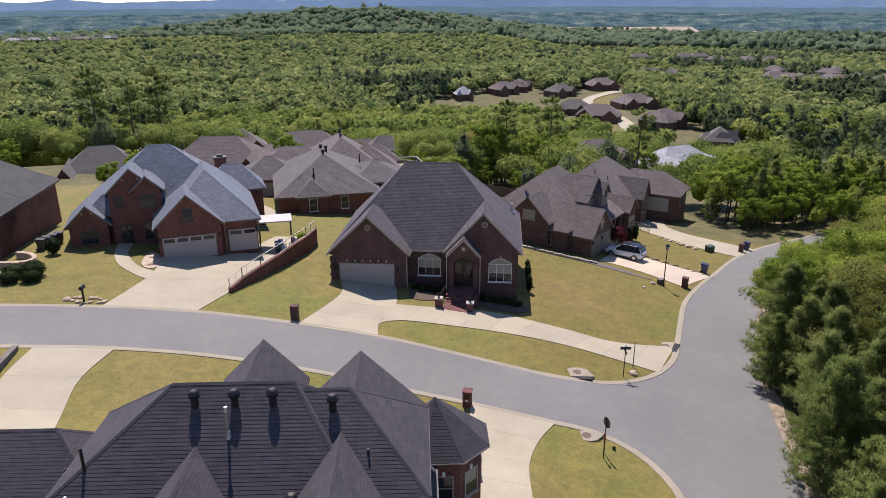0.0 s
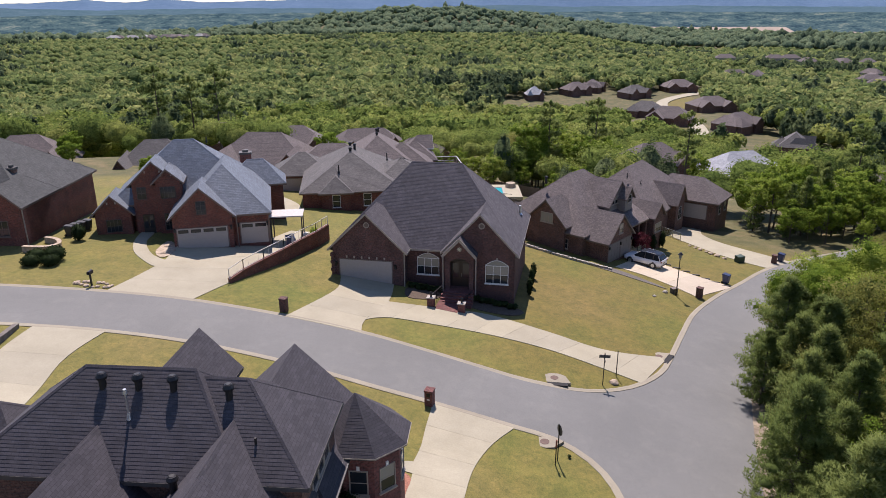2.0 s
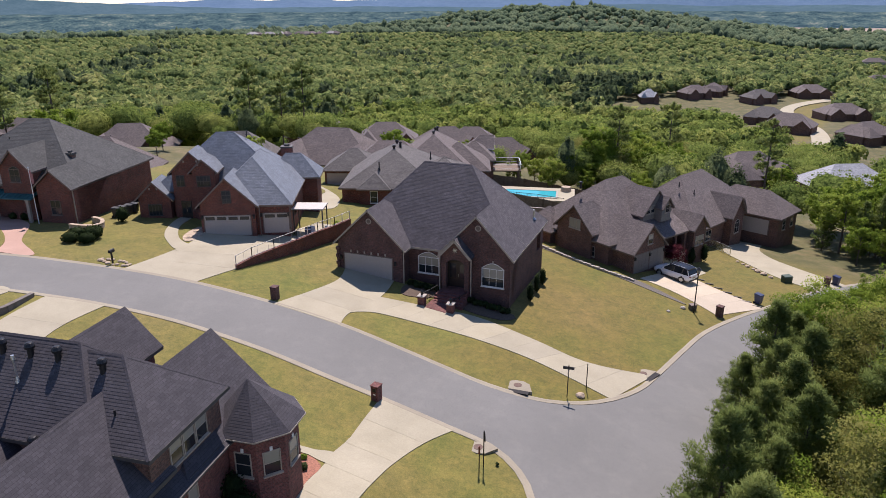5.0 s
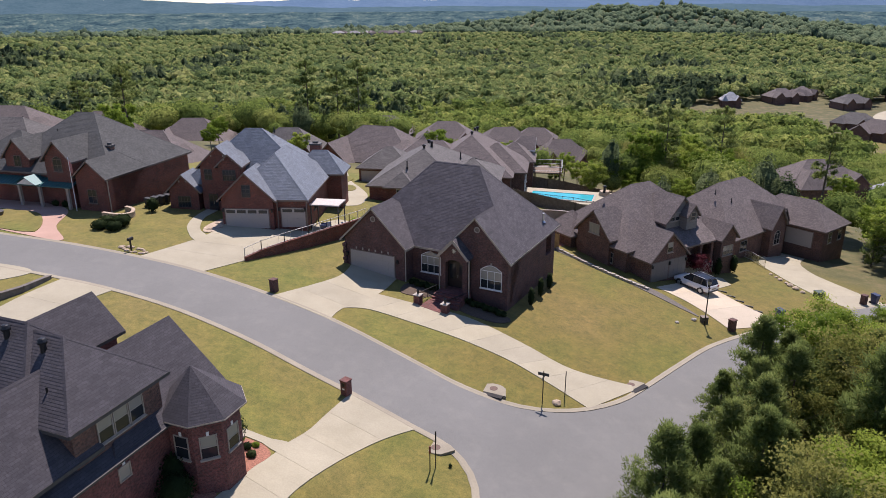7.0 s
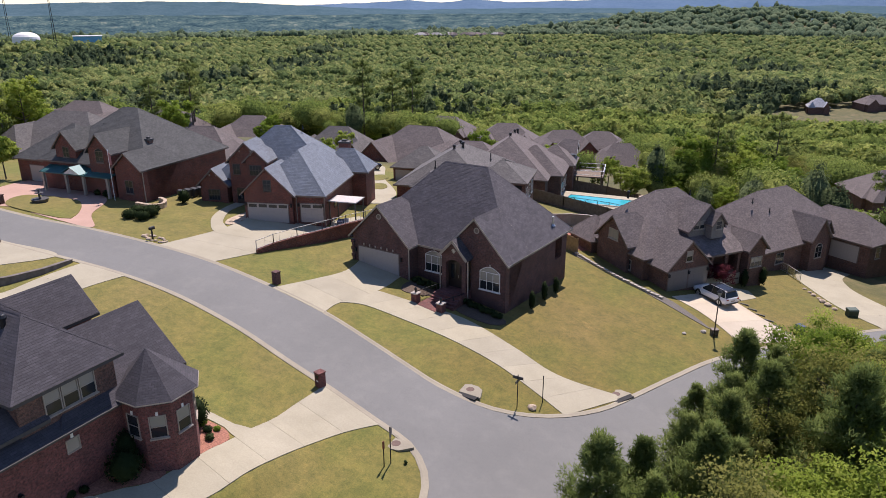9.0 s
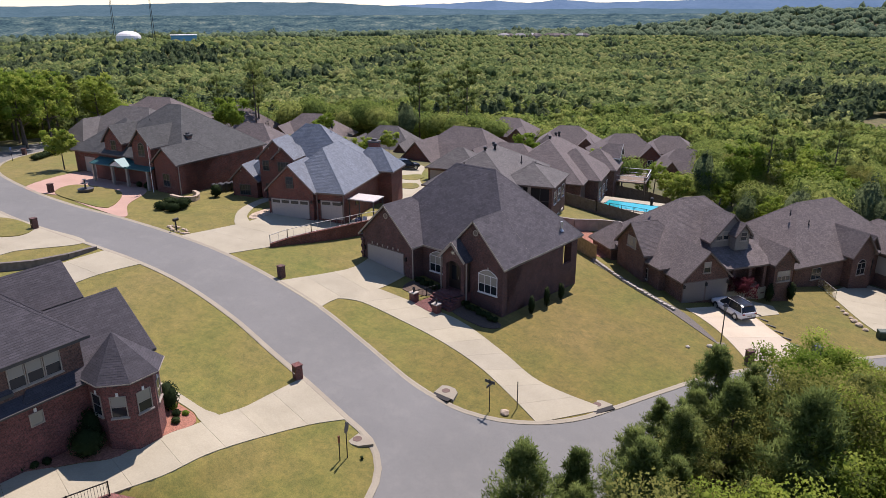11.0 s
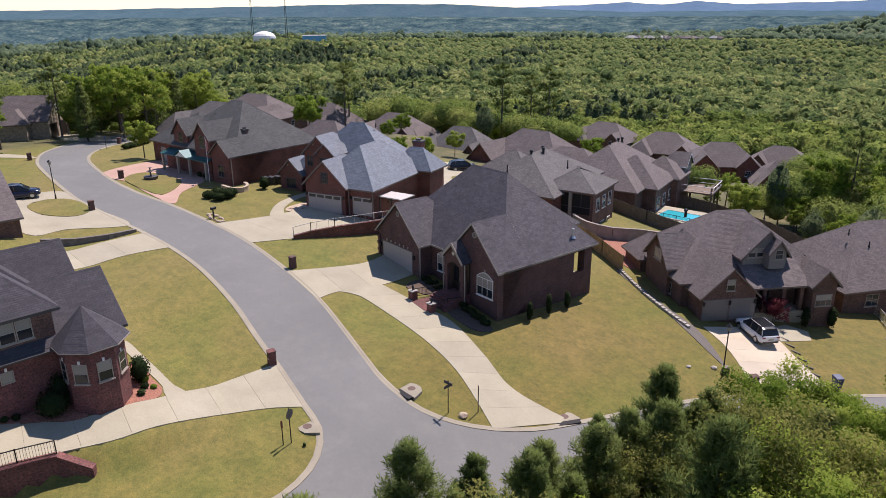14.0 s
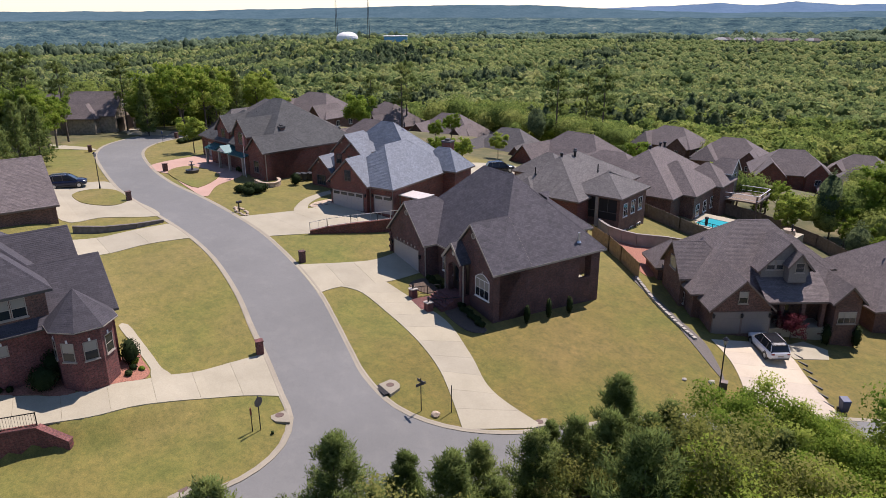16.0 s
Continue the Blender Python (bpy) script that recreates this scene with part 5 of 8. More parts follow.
def joined(*sets):
    vs, fs, ns, k = [], [], [], 0
    for v, f, n in sets:
        vs.append(v)
        fs.append(f + k)
        ns.append(n)
        k += len(v)
    return np.concatenate(vs), np.concatenate(fs), np.concatenate(ns)


def cloud_mesh(name, v, f, normals, material, tint):
    me = bpy.data.meshes.new(name)
    me.vertices.add(len(v))
    me.vertices.foreach_set("co", v.astype(np.float32).ravel())
    me.loops.add(f.size)
    me.loops.foreach_set("vertex_index", f.astype(np.int32).ravel())
    me.polygons.add(len(f))
    me.polygons.foreach_set("loop_start", (np.arange(len(f)) * 3).astype(np.int32))
    me.polygons.foreach_set("use_smooth", np.ones(len(f), bool))
    me.attributes.new("tint", "FLOAT", "POINT").data.foreach_set("value", tint.astype(np.float32))
    me.attributes.new("custom_normal", "FLOAT_VECTOR", "POINT").data.foreach_set("vector", normals.astype(np.float32).ravel())
    me.materials.append(material)
    me.update(calc_edges=True)
    return me


def broadleaf(seed, height, spread, leafs, size, material, core=0.13):
    """Limbs, twig clumps and leaves of one broadleaf tree, at the origin."""
    rng = np.random.default_rng(seed)
    wood = Shape()
    tips = []
    lean = rng.normal(0, 0.03, 2)
    fork = height * rng.uniform(0.28, 0.4)
    top = Vector((lean[0] * height, lean[1] * height, height * 0.8))
    wood.tube((0, 0, -0.6), (lean[0] * fork, lean[1] * fork, fork), height * 0.018, height * 0.013, 7)
    wood.tube((lean[0] * fork, lean[1] * fork, fork), top, height * 0.013, height * 0.003, 5)
    n = 14
    for i in range(n):
        t = fork + (height * 0.78 - fork) * i / n
        az = i * 2.4 + rng.uniform(-0.4, 0.4)
        reach = spread * (0.95 - 0.5 * ((t / height - 0.5) / 0.5) ** 2) * rng.uniform(0.7, 1.05)
        base = Vector((lean[0] * t, lean[1] * t, t))
        end = base + Vector((math.cos(az) * reach, math.sin(az) * reach, height * rng.uniform(0.08, 0.2)))
        mid = base.lerp(end, 0.5) + Vector((0, 0, -0.03 * height))
        r = height * 0.006 * (1.15 - i / n)
        wood.tube(base, mid, r, r * 0.7, 4)
        wood.tube(mid, end, r * 0.7, r * 0.25, 3)
        for k in range(4):
            q = mid.lerp(end, rng.uniform(0.1, 1.0)) + Vector(rng.normal(0, spread * 0.16, 3))
            wood.tube(mid.lerp(end, rng.uniform(0, 0.8)), q, r * 0.3, r * 0.12, 3)
            tips.append(q)
        tips.append(end)
    for k in range(7):
        tips.append(top + Vector(rng.normal(0, spread * 0.2, 3)))
    tips = np.array([tuple(t) for t in tips])
    middle = tips.mean(0)
    big = spread * rng.uniform(0.75, 1.3, len(tips))
    pick = rng.integers(0, len(tips), leafs)
    d = unit(rng.normal(size=(leafs, 3)) + np.array([0, 0, 0.25]))
    c = tips[pick] + d * (big[pick] * 0.27 * rng.uniform(0.15, 1.0, leafs) ** 0.6)[:, None] * np.array([1, 1, 0.7])
    out = unit(d + 0.7 * unit(c - middle) + np.array([0, 0, 0.3]))
    lv, lf, ln = cards(c, size * rng.uniform(0.6, 1.35, leafs), out, rng, 0.8, 0.62, 3)
    sets = [(lv, lf, ln)]
    tint = [np.repeat((pick % 7) / 7 * 0.22, 3)]
    if core:
        sets.append(lumps(tips, (big * core)[:, None] * np.array([1, 1, 0.75]), 1, rng))
        tint.append(np.repeat((np.arange(len(tips)) % 7) / 7 * 0.22, 12))
    v, f, nn = joined(*sets)
    return wood, cloud_mesh("crown", v, f, nn, material, np.concatenate(tint))


def pine(seed, height, spread, needles, size, bare=0.35, old=False):
    """A loblolly pine: straight stem, uneven whorls of upswept boughs, tufts of needles towards their ends."""
    rng = np.random.default_rng(seed)
    wood = Shape()
    wood.tube((0, 0, -0.6), (0.1, 0, height * 0.55), height * 0.014, height * 0.009, 7)
    wood.tube((0.1, 0, height * 0.55), (0.15, 0.05, height), height * 0.009, 0.02, 5)
    cs, hearts = [], []
    t = height * bare
    k = 0
    while t < height * 0.985:
        rel = (t / height - bare) / (1 - bare)
        shape = min(1.0, 0.75 + rel * 1.5) * (1 - rel) ** 0.75
        if old:
            shape = math.sin(math.pi * min(1.0, 0.22 + 0.74 * rel)) ** 0.7
        for j in range(rng.integers(2, 4) if old else rng.integers(3, 6)):
            reach = spread * shape * (rng.uniform(0.3, 1.25) if old else rng.uniform(0.35, 1.3)) + 0.2
            az = k * 1.1 + j * 6.28 / 4.5 + rng.uniform(-0.4, 0.4)
            base = Vector((0.12, 0.02, t))
            end = base + Vector((math.cos(az) * reach, math.sin(az) * reach, reach * rng.uniform(0.05, 0.5)))
            wood.tube(base, end, 0.035 * (1.2 - rel), 0.012, 3)
            side = Vector((-math.sin(az), math.cos(az), 0.1))
            for q, w in ((0.45, 0), (0.62, -1), (0.66, 1), (0.82, -1), (0.86, 1), (0.8, 0), (1.0, 0)):
                q = q + rng.uniform(-0.06, 0.06)
                p = base.lerp(end, q) + side * (w * rng.uniform(0.18, 0.36) * reach)
                cs.append((p.x, p.y, p.z + rng.uniform(0.0, 0.28)))
            p = base.lerp(end, 0.72)
            hearts.append((p.x, p.y, p.z + 0.05, reach * 0.09 + 0.03))
        t += height * rng.uniform(0.032, 0.055)
        k += 1
    for q in range(6):
        cs.append((0.15, 0.05, height - 0.12 * q))
    cs, hearts = np.array(cs), np.array(hearts)
    pick = rng.integers(0, len(cs), needles)
    off = rng.normal(0, 1, (needles, 3))
    c = cs[pick] + off * np.array([0.125, 0.125, 0.16]) * (spread / 2.8)
    radial = c - np.array([0.1, 0, 0])
    radial[:, 2] = 0.35 * np.linalg.norm(radial[:, :2], axis=1)
    out = unit(0.6 * unit(radial) + 0.9 * unit(off) + np.array([0, 0, 0.4]))
    leaf = needle_cards(c, size * rng.uniform(0.7, 1.5, needles), out, rng)
    core = lumps(hearts[:, :3], hearts[:, 3:] * np.array([1.1, 1.1, 0.6]), 1, rng, 0.3)
    v, f, nn = joined(leaf, core)
    tint = np.concatenate([np.repeat((pick % 9) / 9 * 0.3, 3), np.repeat((np.arange(len(hearts)) % 9) / 9 * 0.3, 12)])
    return wood, cloud_mesh("crown", v, f, nn, LEAF_PINE, tint)


def tree(name, x, y, built, label, scale=1.0, turn=0.0):
    wood, crown = built
    t = thing(name, pose(x, y, ground(x, y), 0, 0, turn) @ Matrix.Scale(scale, 4), label, "tree", "trees")
    part("trunk", wood, BARK, t)
    c = new("crown", crown)
    c.parent = t
    return t


def plant(proto, x, y, scale, turn):
    return copy_thing(proto, pose(x, y, ground(x, y), 0, 0, turn) @ Matrix.Scale(scale / proto.scale.x, 4))


def wood_stuff(name, spots, detail, seed, label, kinds, level=1, corners=3):
    """Many crowns joined into one mesh, each an uneven heart under leaf clumps: a wood nobody could count."""
    rng = np.random.default_rng(seed)
    for kind, material in enumerate(kinds):
        sel = spots[spots[:, 3] == kind]
        if not len(sel):
            continue
        m = len(sel)
        rad = sel[:, 2]
        tall = rad * (0.82 if kind == 0 else 1.3) * rng.uniform(0.8, 1.2, m)
        wide = rad * (1.05 if kind == 0 else 0.78) * rng.uniform(0.85, 1.15, m)
        base = land(sel[:, 0], sel[:, 1]) + rad * (1.6 if kind == 0 else 1.75) * rng.uniform(0.85, 1.15, m)
        mid = np.stack([sel[:, 0], sel[:, 1], base], 1)
        radii = np.stack([wide, wide, tall], 1)
        tone = rng.random(m)
        hv, hf, hn = lumps(mid, radii * (0.78 if level == 2 else 0.86), level, rng, 0.22, 0.6)
        sets, tint = [(hv, hf, hn)], [np.repeat(tone, len(BALLS[level][0]))]
        if detail:
            d = rng.normal(size=(m, detail, 3))
            d[:, :, 2] = np.abs(d[:, :, 2]) * 1.1 - 0.25
            d = unit(d)
            taper = np.ones((m, detail, 1)) if kind == 0 else np.clip(1.0 - 0.55 * np.clip(d[:, :, 2:], 0, 1), 0.3, 1)
            c = mid[:, None, :] + d * radii[:, None, :] * rng.uniform(0.8, 1.12, (m, detail, 1)) * np.concatenate([taper, taper, np.ones_like(taper)], 2)
            c, d = c.reshape(-1, 3), d.reshape(-1, 3)
            sz = np.repeat(rad, detail) * min(0.36, (1.2 if detail > 100 else 1.6) / math.sqrt(detail)) * rng.uniform(0.6, 1.3, m * detail)
            cv = cards(c, sz, unit(d + np.array([0, 0, 0.3])), rng, 0.5, 0.75, corners)
            sets.append(cv)
            tint.append(np.repeat(tone, detail * corners))
        v, f, nn = joined(*sets)
        tagged(new(name, cloud_mesh(name, v, f, nn, material, np.concatenate(tint))), label[kind], "trees", "", "stuff")


def scatter(r0, r1, gap, seed, pines, az0=-95, az1=38):
    """Spots for trees in a ring round the hill."""
    rng = np.random.default_rng(seed)
    n = int(math.radians(az1 - az0) * (r1 ** 2 - r0 ** 2) / 2 / gap ** 2)
    r = np.sqrt(rng.uniform(r0 ** 2, r1 ** 2, n))
    az = np.radians(rng.uniform(az0, az1, n))
    x, y = 20 + r * np.sin(az), 20 + r * np.cos(az)
    size = gap * rng.uniform(0.5, 0.86, n)
    patch = np.sin(x / 61 + 2) * np.cos(y / 83) + 0.7 * np.sin((x + 0.6 * y) / 37) + 0.4 * np.sin((x - y) / 19) + rng.normal(0, 0.35, n) + 0.75 * smoothstep(-42, -66, np.degrees(az)) + 0.8 * smoothstep(12, 24, np.degrees(az)) * smoothstep(260, 400, r)
    kind = (patch > pines).astype(float)
    return np.stack([x, y, size, kind], 1)


SIDE_STREET = smooth_line([(80, 290), (90, 350), (93, 400), (93, 450), (101, 493), (130, 540), (160, 580), (192, 622)], 8)
BUILT = [(o.matrix_world.translation.x, o.matrix_world.translation.y) for o in scene.objects if o.name.startswith("house")]


def clear(spots, far=13):
    """Leaves out lots, houses, the road and strips cut to open the camera's view of far houses."""
    keep = lot(spots[:, 0], spots[:, 1]) < 0.2
    for x, y in BUILT:
        keep &= np.hypot(spots[:, 0] - x, spots[:, 1] - y) > far
        d = math.hypot(x, y)
        ux, uy = -x / d, -y / d
        along = (spots[:, 0] - x) * ux + (spots[:, 1] - y) * uy
        off = np.abs((spots[:, 0] - x) * uy - (spots[:, 1] - y) * ux)
        keep &= ~((along > 0) & (along < (75 if 140 < d < 300 and x < -20 else (0.36 if x > 20 and d < 300 else 0.21) * d if d > 140 else 10)) & (off < (13 if d < 300 else 19)))
    for x, y in north[::3] + east[::3] + south[::3]:
        keep &= np.hypot(spots[:, 0] - x, spots[:, 1] - y) > 7
    for x, y in SIDE_STREET[::2]:
        keep &= np.hypot(spots[:, 0] - x, spots[:, 1] - y) > 11
    return spots[keep]


wood = clear(scatter(60, 240, 5.4, 1, 1.0))
wood = wood[(wood[:, 1] > 112) | (wood[:, 0] < -86)]
wood = wood[~((wood[:, 1] < 122) & (wood[:, 0] > -50) & (wood[:, 0] < 14))]
wood[:, 2] *= np.where((wood[:, 1] < 175) & (wood[:, 0] > -80) & (wood[:, 0] < 20), 0.72, 1.0)
far_off = np.hypot(wood[:, 0], wood[:, 1]) > 165
CANOPY, BOWL = (WOOD_SPRING, WOOD_PINE), (HAZY_BOWL_SPRING, BOWL_PINE)
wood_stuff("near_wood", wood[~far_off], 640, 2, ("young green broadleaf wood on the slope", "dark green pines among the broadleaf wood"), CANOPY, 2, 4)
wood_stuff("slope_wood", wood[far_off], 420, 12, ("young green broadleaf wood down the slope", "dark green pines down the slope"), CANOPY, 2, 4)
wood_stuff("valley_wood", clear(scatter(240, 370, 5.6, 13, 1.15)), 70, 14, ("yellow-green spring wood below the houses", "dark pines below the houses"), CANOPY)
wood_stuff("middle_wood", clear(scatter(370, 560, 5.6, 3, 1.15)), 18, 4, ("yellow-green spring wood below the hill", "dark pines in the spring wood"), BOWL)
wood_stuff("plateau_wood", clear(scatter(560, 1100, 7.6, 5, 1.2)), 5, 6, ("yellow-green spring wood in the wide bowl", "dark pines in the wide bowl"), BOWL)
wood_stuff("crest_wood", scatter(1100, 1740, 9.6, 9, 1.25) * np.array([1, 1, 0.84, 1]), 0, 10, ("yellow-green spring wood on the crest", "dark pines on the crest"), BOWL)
wood_stuff("far_wood", scatter(1740, 2600, 18, 7, 1.3) * np.array([1, 1, 0.85, 1]), 0, 8, ("green woods on the far hill and plain", "dark woods on the far hill and plain"), (HAZY_SPRING, HAZY_PINE))

# trees on the bank beside the road, near the camera; the farther ones are of fewer leaves
SPRING = [tree("broadleaf_tree", 40 + 7 * i, 44 + 3 * i, broadleaf(11 + i, 10.5, 3.9 + 0.3 * i, 24000, 0.074, LEAF_SPRING, 0.06), "fresh green broadleaf tree on the wooded bank", 0.9) for i in range(3)]
SPRING_FAR = [tree("broadleaf_tree", 52 + 5 * i, 60 + 3 * i, broadleaf(21 + i, 13.0, 3.6 + 0.3 * i, 4200, 0.16, LEAF_SPRING, 0.10), "fresh green broadleaf tree on the wooded slope", 0.9) for i in range(3)]
BUDDING = tree("budding_tree", 38.5, 40, broadleaf(31, 10.5, 4.1, 9500, 0.070, LEAF_PALE, 0), "half-bare tree with pale young leaves on the bank", 0.95)
PINES = [tree("pine_tree", 30 + 3.2 * i, 34 + 1.5 * i, pine(41 + i, 11.0, 3.3 + 0.3 * i, 24000, 0.13, 0.05), "green young pine on the wooded bank beside the road", 0.8) for i in range(3)]
PINES_FAR = [tree("pine_tree", 50 + 4 * i, 56 + 2 * i, pine(44 + i, 13.0, 3.0 + 0.3 * i, 4000, 0.27, 0.08), "dark green pine on the wooded slope", 0.9) for i in range(3)]


def beside(x, y):
    """How far a place lies beyond the road's far edge, on the wooded side."""
    px, py = min(east[::4], key=lambda p: math.hypot(x - p[0], y - p[1]))
    return math.hypot(x - px, y - py) * (1 if (x - px) * 0.9 - (y - py) * 0.42 > 0 else -1)


rng = np.random.default_rng(5)
spots = []
for i in range(6000):
    x, y = rng.uniform(18, 66), rng.uniform(12, 95)
    d = beside(x, y)
    if d < 1.1 + 0.8 * smoothstep(40, 47, y) + 0.4 * smoothstep(42, 35, y) or any(math.hypot(x - a, y - b) < (2.0 if d < 7 else 3.6) for a, b in spots) or d > 40 or x > max(0.62 * y, 49 - 0.34 * (y - 20), 27 + 0.12 * y) + 6:
        continue
    spots.append((x, y))
    near = d < 7
    pick = rng.random()
    low = d > 15 and y > 58
    if near and y < 56:
        proto = PINES[rng.integers(3)] if d < 4.5 or pick < 0.6 else SPRING[rng.integers(3)] if pick > 0.86 else BUDDING
    elif y < 46 and x < 33:
        proto = PINES[rng.integers(3)] if pick < 0.35 else BUDDING if pick < 0.8 else SPRING[rng.integers(3)]
    else:
        proto = (PINES_FAR if low else PINES)[rng.integers(3)] if pick < 0.16 else (BUDDING if pick < 0.34 else (SPRING_FAR if low else SPRING)[rng.integers(3)])
    # heights capped to fit the camera's skyline and its view of the side-street house
    gap = y > 62 and abs(x * 146 - y * 78) / 165 < 9
    size = rng.uniform(0.35, 0.55) if y < 28 and near else rng.uniform(0.35, 0.5) if gap else rng.uniform(0.5, 0.85) if near else rng.uniform(0.85, 1.15)
    view_cap = (12.7 + 0.429 * x - 0.383 * y - ground(x, y)) / (13.0 if low else 10.6)
    plant(proto, x, y, min(size, max(0.2, view_cap * rng.uniform(0.86, 1.02))), rng.uniform(0, 360))


# ---- drives and paths ----
slabs("driveway", [(-11.3, 49.4), (-9.6, 54), (-8.9, 57), (-9.6, 60.3)], [(-5.0, 48.6), (-5.2, 51), (-4.1, 55.3), (-4.4, 59.9)], 4, CONCRETE, "pale concrete driveway apron in front of a garage", "driveway")
slabs("driveway", [(-4.1, 55.3), (-0.5, 55.6), (4.5, 56.0), (9.8, 54.5), (14.3, 52.9), (19.5, 53.4)], [(-5.2, 51.0), (-3.6, 52.1), (0.8, 52.2), (5.3, 52.0), (9.6, 51.2), (13.2, 49.8), (16.6, 48.2)], 10, CONCRETE,
      "pale concrete circular drive in jointed slabs", "driveway")
slabs("driveway", [(-26.4, 49.8), (-25.8, 54), (-25.6, 58), (-26.5, 61.6)], [(-19.2, 50.2), (-18.0, 54.2), (-16.0, 60), (-15.4, 67)], 4, CONCRETE, "broad pale concrete driveway beside a railed wall", "driveway")
slabs("driveway", [(25.4, 69.4), (23.3, 71.9), (20.8, 74.2), (17.9, 75.9)], [(30.4, 74.3), (26.5, 77.2), (23.6, 79.8), (21.2, 81.2)], 5, BLEACHED, "pale concrete driveway with a parked white car", "driveway")
slabs("driveway", [(37.0, 83.6), (34.8, 85.4), (32.6, 87.8), (30.3, 91.4), (28.2, 96.0), (29.0, 101), (30.5, 105)], [(41.0, 87.6), (38.4, 90.6), (36.0, 93.4), (34.2, 96.0), (33.2, 100), (34.0, 104)], 7, CONCRETE, "pale curved concrete driveway to a side garage", "driveway")
slabs("driveway", [(1.7, 40.5), (1.6, 37.4), (1.6, 35.2), (1.45, 33.4), (1.65, 31.6), (1.55, 29.1), (1.45, 27.2), (1.3, 26.0), (0.7, 25.2), (0.0, 23.8), (-0.9, 22.2), (-1.0, 10)], [(7.3, 39.4), (5.8, 36.9), (4.9, 34.2), (4.6, 30.6), (4.5, 27.8), (4.2, 26.4), (3.8, 24.8), (3.4, 23.0), (3.05, 20.9), (2.9, 9)], 11, CONCRETE,
      "pale concrete driveway in slabs past a corner bay", "driveway")
slabs("driveway", [(-27.6, 42.3), (-27.2, 38), (-25.5, 31)], [(-22.4, 43.1), (-22.6, 38), (-20.5, 31)], 3, CONCRETE, "pale concrete driveway beside a low brick wall", "driveway")
tagged(draped("forecourt", smooth_line([(-31.0, 42.3), (-33, 36.5), (-32.5, 32.8), (-44, 32.5), (-49.5, 34), (-50, 40), (-47.5, 41.3), (-39, 41.5)], 0.8, True), 0.05, CONCRETE), "pale concrete forecourt round a grass island", "driveway", "", "structure")
tagged(draped("island", smooth_line([(-44.1, 35.9), (-45.8, 38.4), (-44.0, 40.7), (-38.8, 41.0), (-37.0, 38.8), (-39.6, 36.2)], 0.8, True), 0.11, TURF, 1.0), "olive grass island in the forecourt", "lawn", "", "structure")
tagged(draped("paver_drive", smooth_line([(-35.8, 49.3), (-40.2, 52.3), (-44.6, 57.4), (-50.8, 58.8), (-61, 60.6), (-63.5, 58.0), (-58.5, 49.2), (-52, 48.6), (-50.5, 49.2), (-41.5, 48.8)], 0.8, True), 0.05, PAVER), "pink paver forecourt round a grass island", "driveway", "", "structure")
tagged(draped("paver_island", smooth_line([(-51.4, 49.4), (-54.4, 53.4), (-47.6, 55.0), (-44.3, 53.9), (-40.8, 50.8), (-41.3, 49.3)], 0.8, True), 0.11, TURF, 1.0), "olive grass island with a small fountain", "lawn", "", "structure")
tagged(draped("path", smooth_line([(-25.0, 57.6), (-27.0, 58.8), (-28.6, 60.6), (-30.0, 63.0), (-30.8, 66.0), (-32.0, 66.0), (-31.1, 62.6), (-29.5, 59.6), (-27.6, 57.6), (-25.6, 56.2)], 0.6, True), 0.05, CONCRETE, 0.8), "pale curved concrete path to a front door", "path", "", "structure")
tagged(draped("path", [(21.6, 80.6), (23.6, 80.0), (25.2, 83.0), (24.2, 84.8), (22.2, 84.2)], 0.05, CONCRETE, 0.8), "short pale concrete path to a porch", "path", "", "structure")
tagged(draped("path", smooth_line([(1.5, 33.4), (0.5, 33.05), (-1.6, 32.95), (-4.0, 32.8), (-6.5, 32.6), (-6.5, 31.9), (-4.0, 32.0), (-1.6, 32.2), (0.4, 32.3), (1.6, 32.0)], 0.7, True), 0.05, CONCRETE, 0.8), "narrow pale concrete path across the lawn's edge", "path", "", "structure")
tagged(draped("path", [(-0.1, 55.4), (1.9, 55.2), (2.2, 57.9), (0.2, 58.1)], 0.07, BRICK_PINK, 0.6), "red brick path between two low piers", "path", "", "structure")
tagged(draped("court", smooth_line([(-19.6, 78.6), (-21.0, 84.0), (-24.4, 88.2), (-28.2, 92.0), (-32.0, 97.5), (-36.9, 104.0), (-42.0, 103.5), (-43.0, 93.0), (-34.5, 88.5), (-28.5, 82.5), (-23.0, 77.2)], 1.0, True), 0.05, CONCRETE), "pale concrete court behind the houses", "driveway", "", "structure")
tagged(draped("island", smooth_line([(-31.5, 91.5), (-31.0, 95.4), (-29.2, 94.4), (-28.2, 91.0), (-29.6, 89.6)], 0.6, True), 0.1, TURF, 1.0), "grass island in the concrete court", "lawn", "", "structure")
tagged(draped("island", smooth_line([(-27.4, 86.4), (-26.6, 89.0), (-24.8, 87.6), (-24.4, 85.4), (-25.8, 84.4)], 0.6, True), 0.1, TURF, 1.0), "grass island in the concrete court", "lawn", "", "structure")
tagged(draped("patio", [(-17.4, 65.2), (-14.2, 66.0), (-13.9, 72.4), (-18.0, 71.4), (-19.0, 67.6)], 0.06, CONCRETE), "concrete patio beside the garage", "patio", "", "structure")

